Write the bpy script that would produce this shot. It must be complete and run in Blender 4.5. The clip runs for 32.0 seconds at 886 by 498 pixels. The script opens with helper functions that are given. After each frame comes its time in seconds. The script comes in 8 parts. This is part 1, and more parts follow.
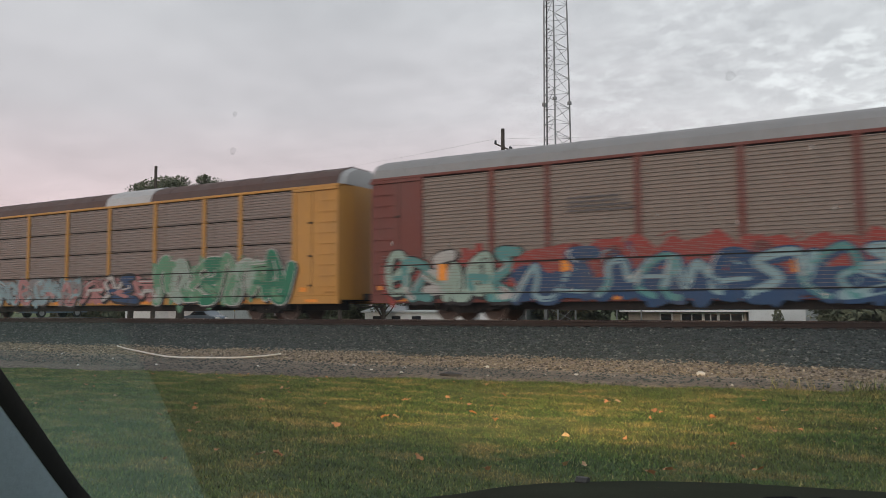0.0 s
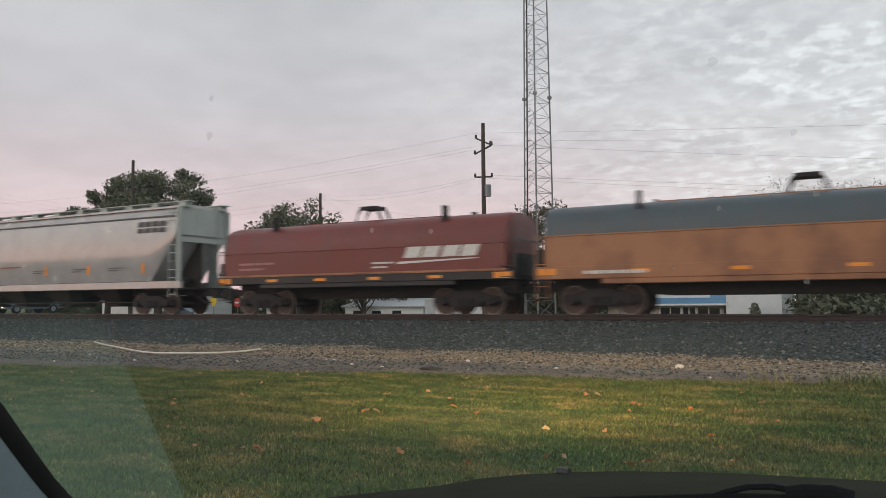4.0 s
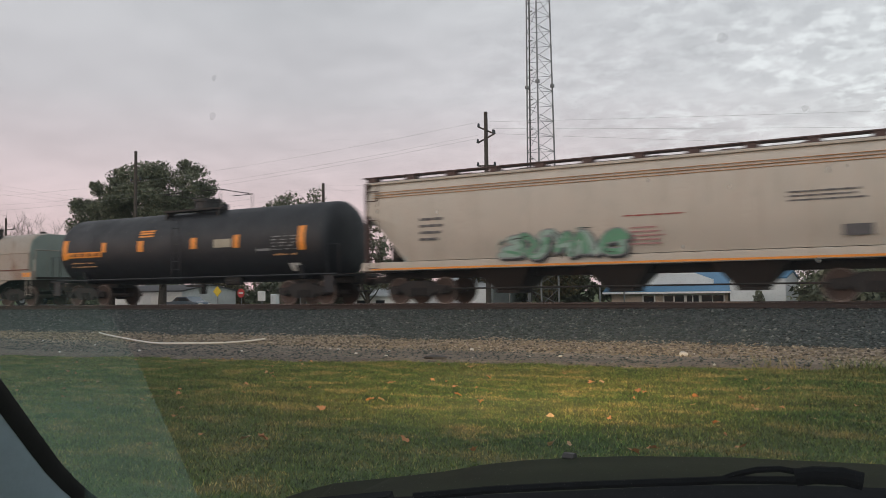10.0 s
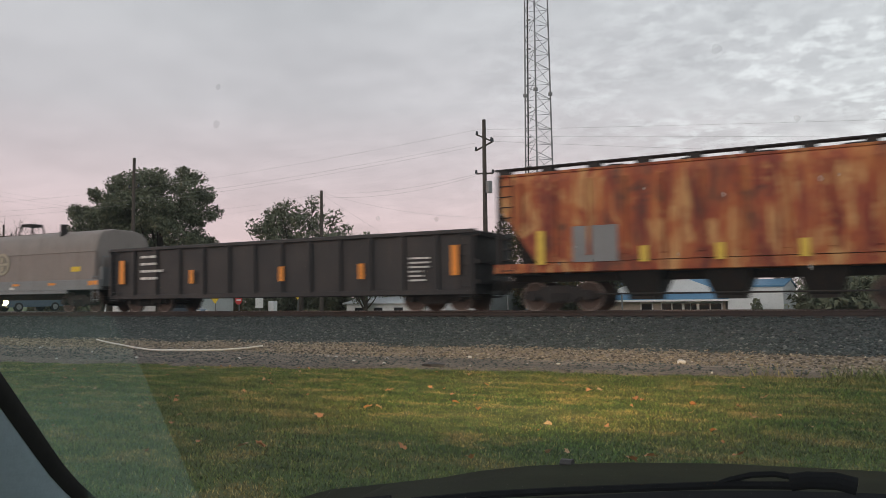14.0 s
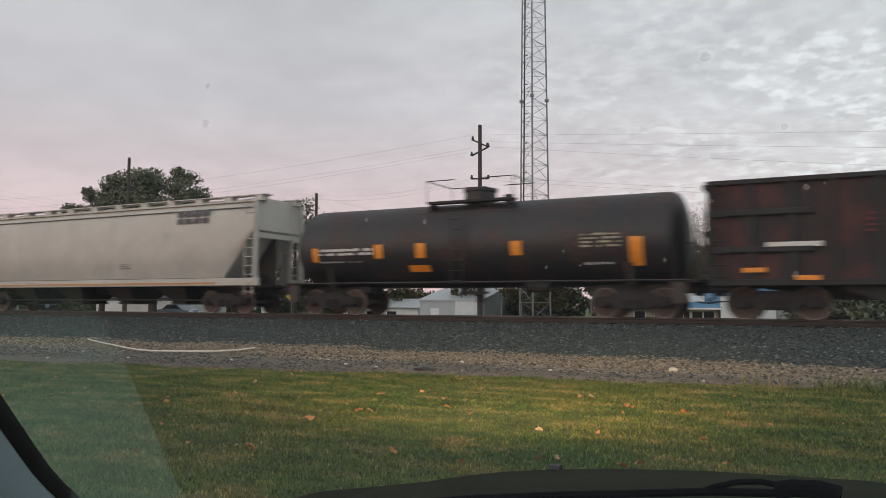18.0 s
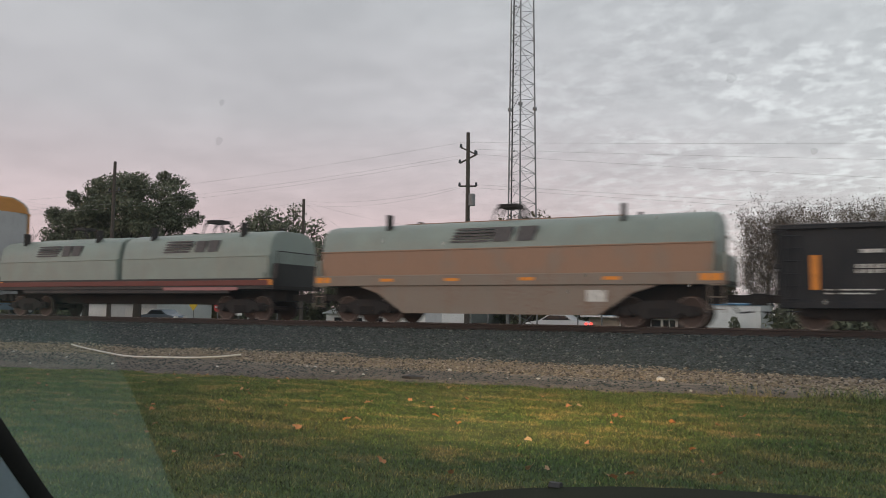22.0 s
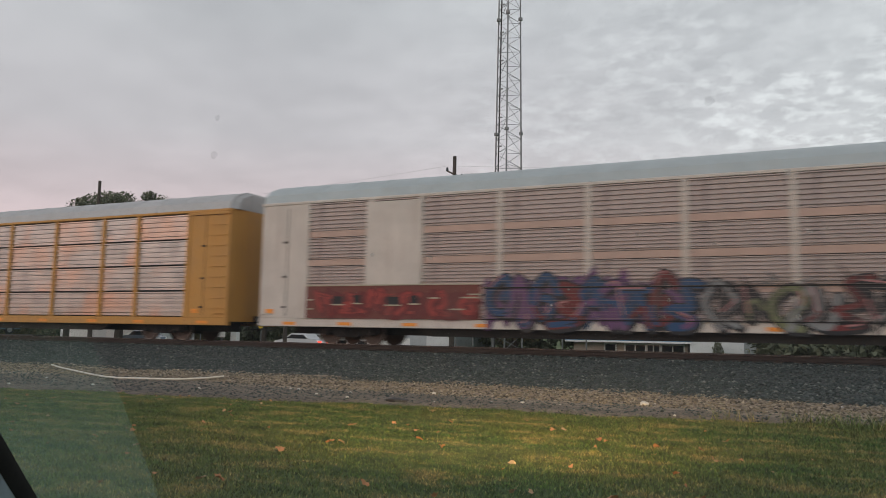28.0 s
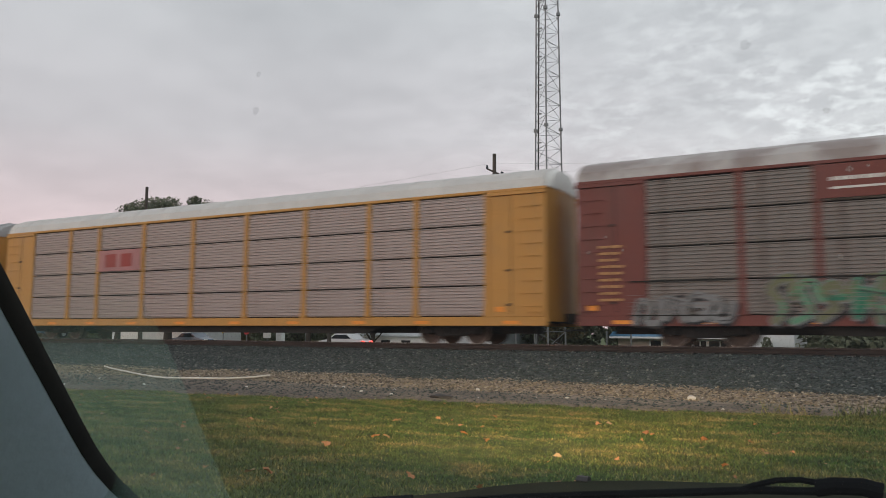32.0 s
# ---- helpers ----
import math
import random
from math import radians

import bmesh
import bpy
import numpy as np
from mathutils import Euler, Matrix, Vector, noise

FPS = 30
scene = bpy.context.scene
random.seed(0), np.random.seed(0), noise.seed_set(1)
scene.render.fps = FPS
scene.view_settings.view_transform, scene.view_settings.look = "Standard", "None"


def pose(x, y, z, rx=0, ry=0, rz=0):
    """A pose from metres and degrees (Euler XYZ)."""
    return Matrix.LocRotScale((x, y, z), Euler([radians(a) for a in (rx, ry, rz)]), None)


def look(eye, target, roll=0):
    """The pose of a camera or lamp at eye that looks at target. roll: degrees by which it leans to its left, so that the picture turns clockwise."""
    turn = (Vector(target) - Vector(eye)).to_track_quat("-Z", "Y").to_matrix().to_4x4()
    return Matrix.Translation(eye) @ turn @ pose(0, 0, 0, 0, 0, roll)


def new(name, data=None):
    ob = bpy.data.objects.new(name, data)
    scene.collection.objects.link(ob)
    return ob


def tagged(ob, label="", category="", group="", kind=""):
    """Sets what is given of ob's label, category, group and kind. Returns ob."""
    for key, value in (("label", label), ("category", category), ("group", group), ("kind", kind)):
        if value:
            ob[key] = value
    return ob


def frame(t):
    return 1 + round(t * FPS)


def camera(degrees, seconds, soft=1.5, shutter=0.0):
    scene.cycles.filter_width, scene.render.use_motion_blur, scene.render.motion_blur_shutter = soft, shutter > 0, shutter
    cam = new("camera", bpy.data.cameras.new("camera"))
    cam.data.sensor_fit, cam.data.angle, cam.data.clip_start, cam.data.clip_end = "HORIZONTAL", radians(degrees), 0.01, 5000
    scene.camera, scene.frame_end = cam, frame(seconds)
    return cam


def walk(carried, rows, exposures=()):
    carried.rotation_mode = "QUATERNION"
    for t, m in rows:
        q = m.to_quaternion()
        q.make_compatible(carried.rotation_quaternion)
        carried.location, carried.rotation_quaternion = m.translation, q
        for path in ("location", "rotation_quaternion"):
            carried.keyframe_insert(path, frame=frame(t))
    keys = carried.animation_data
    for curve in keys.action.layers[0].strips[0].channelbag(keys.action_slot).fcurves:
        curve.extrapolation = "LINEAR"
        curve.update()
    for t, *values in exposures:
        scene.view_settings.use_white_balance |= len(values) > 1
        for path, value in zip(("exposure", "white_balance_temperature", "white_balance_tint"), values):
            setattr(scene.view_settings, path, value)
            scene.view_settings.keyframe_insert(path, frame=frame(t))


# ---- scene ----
cam = camera(59.1, 32.0, soft=0.55, shutter=0.42)
# seconds, x, y, z, pitch, roll, yaw: a phone held behind a windscreen
PATH = [
    (0.0, 0.012, -0.001, 1.274, 4.30, 0.26, 29.42),
    (0.5, 0.012, -0.007, 1.274, 4.56, 0.50, 29.28),
    (1.0, 0.006, -0.006, 1.273, 4.65, 0.55, 29.21),
    (1.5, 0.005, -0.007, 1.272, 4.65, 0.54, 29.20),
    (2.0, 0.011, 0.008, 1.260, 4.37, 0.69, 28.92),
    (2.5, 0.010, 0.015, 1.258, 3.98, 0.67, 28.47),
    (4.5, 0.002, 0.006, 1.268, 3.83, 0.31, 27.83),
    (5.0, -0.008, 0.010, 1.240, 3.54, -0.01, 27.86),
    (5.5, 0.011, 0.001, 1.255, 3.24, 0.09, 28.03),
    (6.0, 0.015, 0.004, 1.254, 3.04, 0.02, 28.11),
    (6.5, 0.017, 0.014, 1.246, 2.84, 0.37, 28.17),
    (7.0, 0.003, 0.019, 1.254, 2.84, 0.55, 28.31),
    (7.5, 0.005, 0.009, 1.253, 2.90, 0.59, 28.43),
    (8.0, 0.008, 0.005, 1.259, 2.91, 0.68, 28.45),
    (8.5, 0.004, 0.018, 1.260, 2.98, 0.73, 28.40),
    (9.0, 0.001, 0.017, 1.257, 3.03, 0.75, 28.37),
    (9.5, -0.002, 0.018, 1.259, 3.08, 0.76, 28.29),
    (10.0, -0.001, 0.014, 1.258, 3.12, 0.76, 28.25),
    (10.5, 0.008, 0.004, 1.263, 3.18, 0.86, 28.21),
    (11.0, 0.008, -0.006, 1.268, 3.31, 0.97, 28.32),
    (11.5, 0.002, -0.004, 1.274, 3.40, 0.97, 28.60),
    (12.0, 0.004, 0.001, 1.269, 3.56, 1.05, 28.76),
    (12.5, 0.007, -0.009, 1.273, 3.78, 1.06, 28.85),
    (13.0, 0.018, 0.015, 1.262, 3.82, 1.11, 28.64),
    (13.5, 0.005, 0.009, 1.254, 3.69, 0.87, 28.30),
    (15.5, 0.003, -0.009, 1.268, 3.88, 0.17, 28.15),
    (16.0, 0.002, -0.007, 1.267, 4.01, 0.09, 28.22),
    (16.5, 0.010, 0.000, 1.260, 4.07, 0.13, 28.18),
    (17.0, 0.011, 0.001, 1.260, 3.95, 0.13, 28.06),
    (17.5, 0.008, 0.006, 1.256, 3.88, 0.02, 27.85),
    (18.0, 0.011, 0.004, 1.254, 4.00, -0.20, 27.63),
    (18.5, 0.005, 0.004, 1.257, 4.11, -0.33, 27.52),
    (19.0, -0.000, 0.008, 1.261, 4.17, -0.36, 27.56),
    (19.5, 0.005, 0.009, 1.255, 4.13, -0.33, 27.63),
    (20.0, 0.011, 0.007, 1.245, 4.01, -0.32, 27.91),
    (20.5, -0.010, 0.014, 1.244, 3.97, -0.52, 28.30),
    (21.0, -0.004, 0.004, 1.250, 3.94, -0.53, 28.54),
    (21.5, -0.019, 0.006, 1.258, 4.09, -0.67, 28.06),
    (22.0, -0.029, 0.008, 1.272, 4.51, -0.60, 26.63),
    (22.5, -0.025, 0.038, 1.270, 5.46, -0.08, 25.88),
    (23.0, -0.038, 0.028, 1.267, 5.94, -0.31, 25.28),
    (23.5, -0.028, 0.051, 1.267, 6.06, -0.05, 25.03),
    (24.0, -0.030, 0.046, 1.260, 6.08, 0.34, 24.90),
    (24.5, -0.036, 0.043, 1.258, 6.02, 0.29, 24.77),
    (26.5, -0.021, -0.025, 1.255, 5.18, -0.84, 25.04),
    (27.0, -0.019, -0.028, 1.253, 5.52, -1.09, 25.10),
    (27.5, -0.023, -0.025, 1.257, 6.02, -1.08, 25.26),
    (28.0, -0.021, -0.013, 1.260, 6.23, -1.06, 25.52),
    (28.5, -0.011, -0.038, 1.255, 6.49, -1.23, 25.91),
    (29.0, -0.033, -0.012, 1.235, 6.58, -1.33, 26.30),
    (29.5, -0.041, -0.039, 1.202, 6.23, -1.30, 26.20),
    (30.0, -0.007, -0.072, 1.192, 6.14, -1.22, 26.61),
    (30.5, 0.024, -0.068, 1.190, 6.71, -1.03, 27.04),
    (31.0, 0.016, -0.019, 1.179, 6.69, -0.60, 27.75),
    (31.5, 0.030, -0.053, 1.180, 6.53, -0.29, 28.03),
    (32.0, -0.014, -0.017, 1.206, 6.14, -0.32, 28.65),
]
walk(cam, [(t, pose(x, y, z, 90 + p, r, w)) for t, x, y, z, p, r, w in PATH],
     [(0.0, 0.03), (5.0, 0.0), (13.0, -0.05), (19.0, -0.03), (20.5, -0.05), (22.0, -0.17), (23.0, -0.24), (24.0, -0.16), (27.0, -0.09), (29.0, -0.15), (30.0, -0.05), (31.0, -0.12), (32.0, -0.02)])

# ------------------------------------------------------------------ light
world = bpy.data.worlds.new("dusk_sky")
scene.world = world
world.use_nodes = True
wt = world.node_tree
wt.nodes.clear()


def wmath(op, a, b=0.0, c=0.0):
    n = wt.nodes.new("ShaderNodeMath")
    n.operation = op
    for i, v in enumerate((a, b, c)):
        if isinstance(v, (int, float)):
            n.inputs[i].default_value = v
        else:
            wt.links.new(v, n.inputs[i])
    return n.outputs[0]


def wramp(fac, stops):
    n = wt.nodes.new("ShaderNodeValToRGB")
    while len(n.color_ramp.elements) < len(stops):
        n.color_ramp.elements.new(0.5)
    for e, (p, c) in zip(n.color_ramp.elements, stops):
        e.position = p
        e.color = (*c, 1) if len(c) == 3 else c
    wt.links.new(fac, n.inputs[0])
    return n.outputs[0]


def wmix(fac, a, b, blend="MIX"):
    n = wt.nodes.new("ShaderNodeMixRGB")
    n.blend_type = blend
    for i, v in enumerate((fac, a, b)):
        if isinstance(v, (int, float)):
            n.inputs[i].default_value = v
        elif isinstance(v, tuple):
            n.inputs[i].default_value = (*v, 1)
        else:
            wt.links.new(v, n.inputs[i])
    return n.outputs[0]


w_dir = wt.nodes.new("ShaderNodeTexCoord").outputs["Generated"]
w_sep = wt.nodes.new("ShaderNodeSeparateXYZ")
wt.links.new(w_dir, w_sep.inputs[0])
wx, wy, wz = w_sep.outputs
up = wmath("MAXIMUM", wz, 0.0)
# grey overcast, pink along the horizon, brighter towards the set sun behind the camera
base = wramp(up, [(0.0, (0.75, 0.53, 0.55)), (0.11, (0.70, 0.545, 0.565)), (0.24, (0.59, 0.553, 0.57)), (0.4, (0.555, 0.555, 0.568)), (1.0, (0.55, 0.555, 0.57))])
right_side = wmath("MULTIPLY_ADD", wx, 0.5, 0.5)
base = wmix(wramp(right_side, [(0.3, (0, 0, 0)), (0.62, (1, 1, 1))]), base,
            wramp(up, [(0.0, (0.69, 0.69, 0.675)), (0.15, (0.65, 0.66, 0.665)), (0.5, (0.59, 0.60, 0.61)), (1.0, (0.56, 0.565, 0.58))]))
# cloud sheet: the direction projected on a flat layer
inv = wmath("DIVIDE", 1.0, wmath("ADD", up, 0.16))
w_vec = wt.nodes.new("ShaderNodeCombineXYZ")
wt.links.new(wmath("MULTIPLY", wx, inv), w_vec.inputs[0])
wt.links.new(wmath("MULTIPLY", wy, inv), w_vec.inputs[1])


def wnoise(scale, detail, rough, distort=0.0):
    n = wt.nodes.new("ShaderNodeTexNoise")
    wt.links.new(w_vec.outputs[0], n.inputs["Vector"])
    n.inputs["Scale"].default_value = scale
    n.inputs["Detail"].default_value = detail
    n.inputs["Roughness"].default_value = rough
    n.inputs["Distortion"].default_value = distort
    return n.outputs[0]


broad = wramp(wnoise(1.6, 4, 0.5, 0.2), [(0.36, (0.91, 0.91, 0.915)), (0.62, (1.06, 1.06, 1.06))])
fine = wmix(wramp(right_side, [(0.12, (0.25, 0.25, 0.25)), (0.5, (1, 1, 1))]), (1.0, 1.0, 1.0),
            wramp(wnoise(8.5, 4, 0.5, 0.1), [(0.36, (0.925, 0.925, 0.93)), (0.62, (1.05, 1.05, 1.05))]))
sky_col = wmix(1.0, wmix(1.0, base, broad, "MULTIPLY"), fine, "MULTIPLY")
# bright breaks between the cloud cells, on the light side
cells = wmix(1.0, wramp(wnoise(15.0, 4, 0.55, 0.1), [(0.45, (0, 0, 0)), (0.63, (1, 1, 1))]),
             wramp(wnoise(3.0, 3, 0.5, 0.2), [(0.36, (0.25, 0.25, 0.25)), (0.6, (1, 1, 1))]), "MULTIPLY")
side = wramp(right_side, [(0.26, (0, 0, 0)), (0.5, (0.8, 0.8, 0.8)), (0.8, (1, 1, 1))])
lowband = wramp(up, [(0.1, (0.75, 0.75, 0.75)), (0.28, (0.8, 0.8, 0.8)), (0.5, (0.22, 0.22, 0.22)), (1.0, (0.1, 0.1, 0.1))])
brk = wmix(1.0, wmix(1.0, cells, side, "MULTIPLY"), lowband, "MULTIPLY")
sky_col = wmix(brk, sky_col, (0.96, 0.97, 0.97))
# afterglow of the set sun, on the side that the lawn's car turns its back to
behind = wmath("MULTIPLY_ADD", wy, -1.0, 0.0)
glow = wmix(1.0, wramp(behind, [(0.05, (0, 0, 0)), (0.9, (1, 1, 1))]),
            wramp(up, [(0.0, (1, 1, 1)), (0.07, (0.9, 0.9, 0.9)), (0.2, (0.18, 0.18, 0.18)), (0.5, (0, 0, 0))]), "MULTIPLY")
low_vec = wt.nodes.new("ShaderNodeCombineXYZ")
wt.links.new(wx, low_vec.inputs[0])
wt.links.new(wmath("MULTIPLY", up, 2.0), low_vec.inputs[1])
low_noise = wt.nodes.new("ShaderNodeTexNoise")
wt.links.new(low_vec.outputs[0], low_noise.inputs["Vector"])
low_noise.inputs["Scale"].default_value = 9.0
low_noise.inputs["Detail"].default_value = 4
patchy = wramp(low_noise.outputs[0], [(0.40, (0.22, 0.22, 0.22)), (0.58, (1, 1, 1))])
leftward = wramp(right_side, [(0.1, (1, 1, 1)), (0.3, (0.9, 0.9, 0.9)), (0.52, (0.12, 0.12, 0.12)), (0.7, (0.0, 0.0, 0.0))])
glow = wmix(1.0, glow, leftward, "MULTIPLY")
sky_col = wmix(wmix(1.0, glow, patchy, "MULTIPLY"), sky_col, (2.7, 1.05, 0.52))
light_back = wmix(1.0, wramp(behind, [(0.0, (0, 0, 0)), (0.8, (1, 1, 1))]),
                  wramp(up, [(0.0, (0, 0, 0)), (0.2, (1, 1, 1)), (0.8, (0.6, 0.6, 0.6))]), "MULTIPLY")
sky_col = wmix(light_back, sky_col, (0.95, 0.96, 0.96))
sky_col = wmix(1.0, sky_col, (0.974, 1.0, 1.012), "MULTIPLY")
nishita = wt.nodes.new("ShaderNodeTexSky")
nishita.sky_type = "NISHITA"
nishita.sun_disc = False
nishita.sun_elevation = radians(4)
nishita.sun_rotation = radians(190)
bg = wt.nodes.new("ShaderNodeBackground")
wt.links.new(sky_col, bg.inputs[0])
bg.inputs[1].default_value = 1.0
bg2 = wt.nodes.new("ShaderNodeBackground")
wt.links.new(nishita.outputs[0], bg2.inputs[0])
bg2.inputs[1].default_value = 0.02
add = wt.nodes.new("ShaderNodeAddShader")
wt.links.new(bg.outputs[0], add.inputs[0])
wt.links.new(bg2.outputs[0], add.inputs[1])
wout = wt.nodes.new("ShaderNodeOutputWorld")
wt.links.new(add.outputs[0], wout.inputs[0])

sun = new("sun", bpy.data.lights.new("sun", "SUN"))
sun.data.energy = 0.5
sun.data.angle = radians(60)
sun.data.color = (1.0, 0.77, 0.66)
sun.matrix_world = look((-46, -36, 10), (-10, 20, 2))

# ------------------------------------------------------------------ materials
def nodes_of(name):
    m = bpy.data.materials.new(name)
    m.use_nodes = True
    t = m.node_tree
    return m, t, t.nodes["Principled BSDF"]


def tex(t, kind, coord="Object", scale=1.0, stretch=(1, 1, 1), **props):
    c = t.nodes.new("ShaderNodeTexCoord")
    mp = t.nodes.new("ShaderNodeMapping")
    mp.inputs["Scale"].default_value = stretch
    t.links.new(c.outputs[coord], mp.inputs[0])
    n = t.nodes.new(kind)
    t.links.new(mp.outputs[0], n.inputs["Vector"])
    n.inputs["Scale"].default_value = scale
    for k, v in props.items():
        n.inputs[k].default_value = v
    return n


def ramp(t, src, stops):
    n = t.nodes.new("ShaderNodeValToRGB")
    while len(n.color_ramp.elements) < len(stops):
        n.color_ramp.elements.new(0.5)
    for e, (p, c) in zip(n.color_ramp.elements, stops):
        e.position = p
        e.color = (c, c, c, 1) if isinstance(c, (int, float)) else (*c, 1)
    t.links.new(src, n.inputs[0])
    return n.outputs[0]


def mix(t, fac, a, b, blend="MIX"):
    n = t.nodes.new("ShaderNodeMixRGB")
    n.blend_type = blend
    for i, v in enumerate((fac, a, b)):
        if isinstance(v, (int, float)):
            n.inputs[i].default_value = v
        elif isinstance(v, tuple):
            n.inputs[i].default_value = (*v, 1)
        else:
            t.links.new(v, n.inputs[i])
    return n.outputs[0]


def bump(t, bsdf, src, strength, dist):
    b = t.nodes.new("ShaderNodeBump")
    b.inputs["Strength"].default_value = strength
    b.inputs["Distance"].default_value = dist
    t.links.new(src, b.inputs["Height"])
    t.links.new(b.outputs[0], bsdf.inputs["Normal"])


def tint(c, k):
    return tuple(v * k for v in c)


def paint(name, col, grime=(0.09, 0.07, 0.055), amount=0.5, rough=0.5, metal=0.0, rust=0.0, streak=1.0, spec=0.5):
    """Weathered coach paint: blotches, grime that runs down in streaks, small rust patches."""
    m, t, b = nodes_of(name)
    blot = tex(t, "ShaderNodeTexNoise", scale=0.9, Detail=6, Roughness=0.6)
    run = tex(t, "ShaderNodeTexNoise", scale=3.2, stretch=(1, 1, 0.12 * streak), Detail=4, Roughness=0.6)
    small = tex(t, "ShaderNodeTexNoise", scale=14, Detail=5, Roughness=0.7)
    c = mix(t, ramp(t, blot.outputs[0], [(0.35, 0.0), (0.7, 1.0)]), tint(col, 0.86), tint(col, 1.08))
    c = mix(t, ramp(t, run.outputs[0], [(0.5, 0.0), (0.8, amount)]), c, grime)
    if rust:
        rs = mix(t, 1.0, ramp(t, blot.outputs[0], [(0.46, 0.0), (0.62, 1.0)]), ramp(t, small.outputs[0], [(0.47, 0.0), (0.6, rust)]), "MULTIPLY")
        c = mix(t, rs, c, (0.16, 0.055, 0.025))
    c = mix(t, ramp(t, small.outputs[0], [(0.3, 0.22), (0.7, 0.0)]), c, tint(col, 0.55))
    t.links.new(c, b.inputs["Base Color"])
    t.links.new(ramp(t, blot.outputs[0], [(0.3, rough - 0.1), (0.7, min(1.0, rough + 0.15))]), b.inputs["Roughness"])
    b.inputs["Metallic"].default_value = metal
    b.inputs["Specular IOR Level"].default_value = spec
    bump(t, b, small.outputs[0], 0.12 if spec <= 0.5 else 0.02, 0.01)
    return m


def plain(name, col, rough=0.6, metal=0.0, var=0.2, scale=8.0, coord="Object", spec=0.5):
    m, t, b = nodes_of(name)
    n = tex(t, "ShaderNodeTexNoise", coord=coord, scale=scale, Detail=5, Roughness=0.6)
    c = mix(t, ramp(t, n.outputs[0], [(0.3, 0.0), (0.7, 1.0)]), tint(col, 1 - var), tint(col, 1 + var))
    t.links.new(c, b.inputs["Base Color"])
    b.inputs["Roughness"].default_value = rough
    b.inputs["Metallic"].default_value = metal
    b.inputs["Specular IOR Level"].default_value = spec
    bump(t, b, n.outputs[0], 0.15, 0.01)
    return m


def glowing(name, col, strength):
    m, t, b = nodes_of(name)
    b.inputs["Base Color"].default_value = (*col, 1)
    b.inputs["Emission Color"].default_value = (*col, 1)
    b.inputs["Emission Strength"].default_value = strength
    return m


def rand_mat(name, cols, rough=0.8, island=False, noise_scale=3.0):
    """Colour that differs from piece to piece."""
    m, t, b = nodes_of(name)
    if island:
        src = t.nodes.new("ShaderNodeNewGeometry").outputs["Random Per Island"]
    else:
        src = t.nodes.new("ShaderNodeObjectInfo").outputs["Random"]
    k = len(cols) - 1
    c = ramp(t, src, [(i / k, col) for i, col in enumerate(cols)])
    n = tex(t, "ShaderNodeTexNoise", scale=noise_scale, Detail=4)
    c = mix(t, ramp(t, n.outputs[0], [(0.3, 0.0), (0.7, 0.5)]), c, mix(t, 1.0, c, (0.55, 0.55, 0.5), "MULTIPLY"))
    t.links.new(c, b.inputs["Base Color"])
    b.inputs["Roughness"].default_value = rough
    return m


BLACK = plain("black_iron", (0.018, 0.017, 0.017), 0.6, 0.0, 0.3)
TRUCK = paint("truck_rust_brown", (0.024, 0.020, 0.019), (0.045, 0.026, 0.019), 0.5, 0.8)
WHEEL = paint("wheel_rust", (0.085, 0.056, 0.046), (0.02, 0.018, 0.016), 0.6, 0.65, 0.2)
TREAD = plain("bright_tread", (0.30, 0.28, 0.27), 0.3, 0.9, 0.15)
RIM = plain("worn_wheel_rim", (0.20, 0.16, 0.14), 0.5, 0.2, 0.25)
UNDER = paint("underframe_grime", (0.028, 0.025, 0.023), (0.06, 0.035, 0.025), 0.6, 0.8)
REFL = plain("amber_reflector", (0.78, 0.27, 0.025), 0.45, 0.0, 0.12)
WHITE_TXT = plain("white_lettering", (0.62, 0.61, 0.58), 0.6, 0.0, 0.15)
DARK_TXT = plain("dark_lettering", (0.09, 0.085, 0.09), 0.6, 0.0, 0.2)
GALV = paint("galvanised_panel", (0.245, 0.205, 0.19), (0.13, 0.095, 0.08), 0.6, 0.5, 0.1, 0.3)


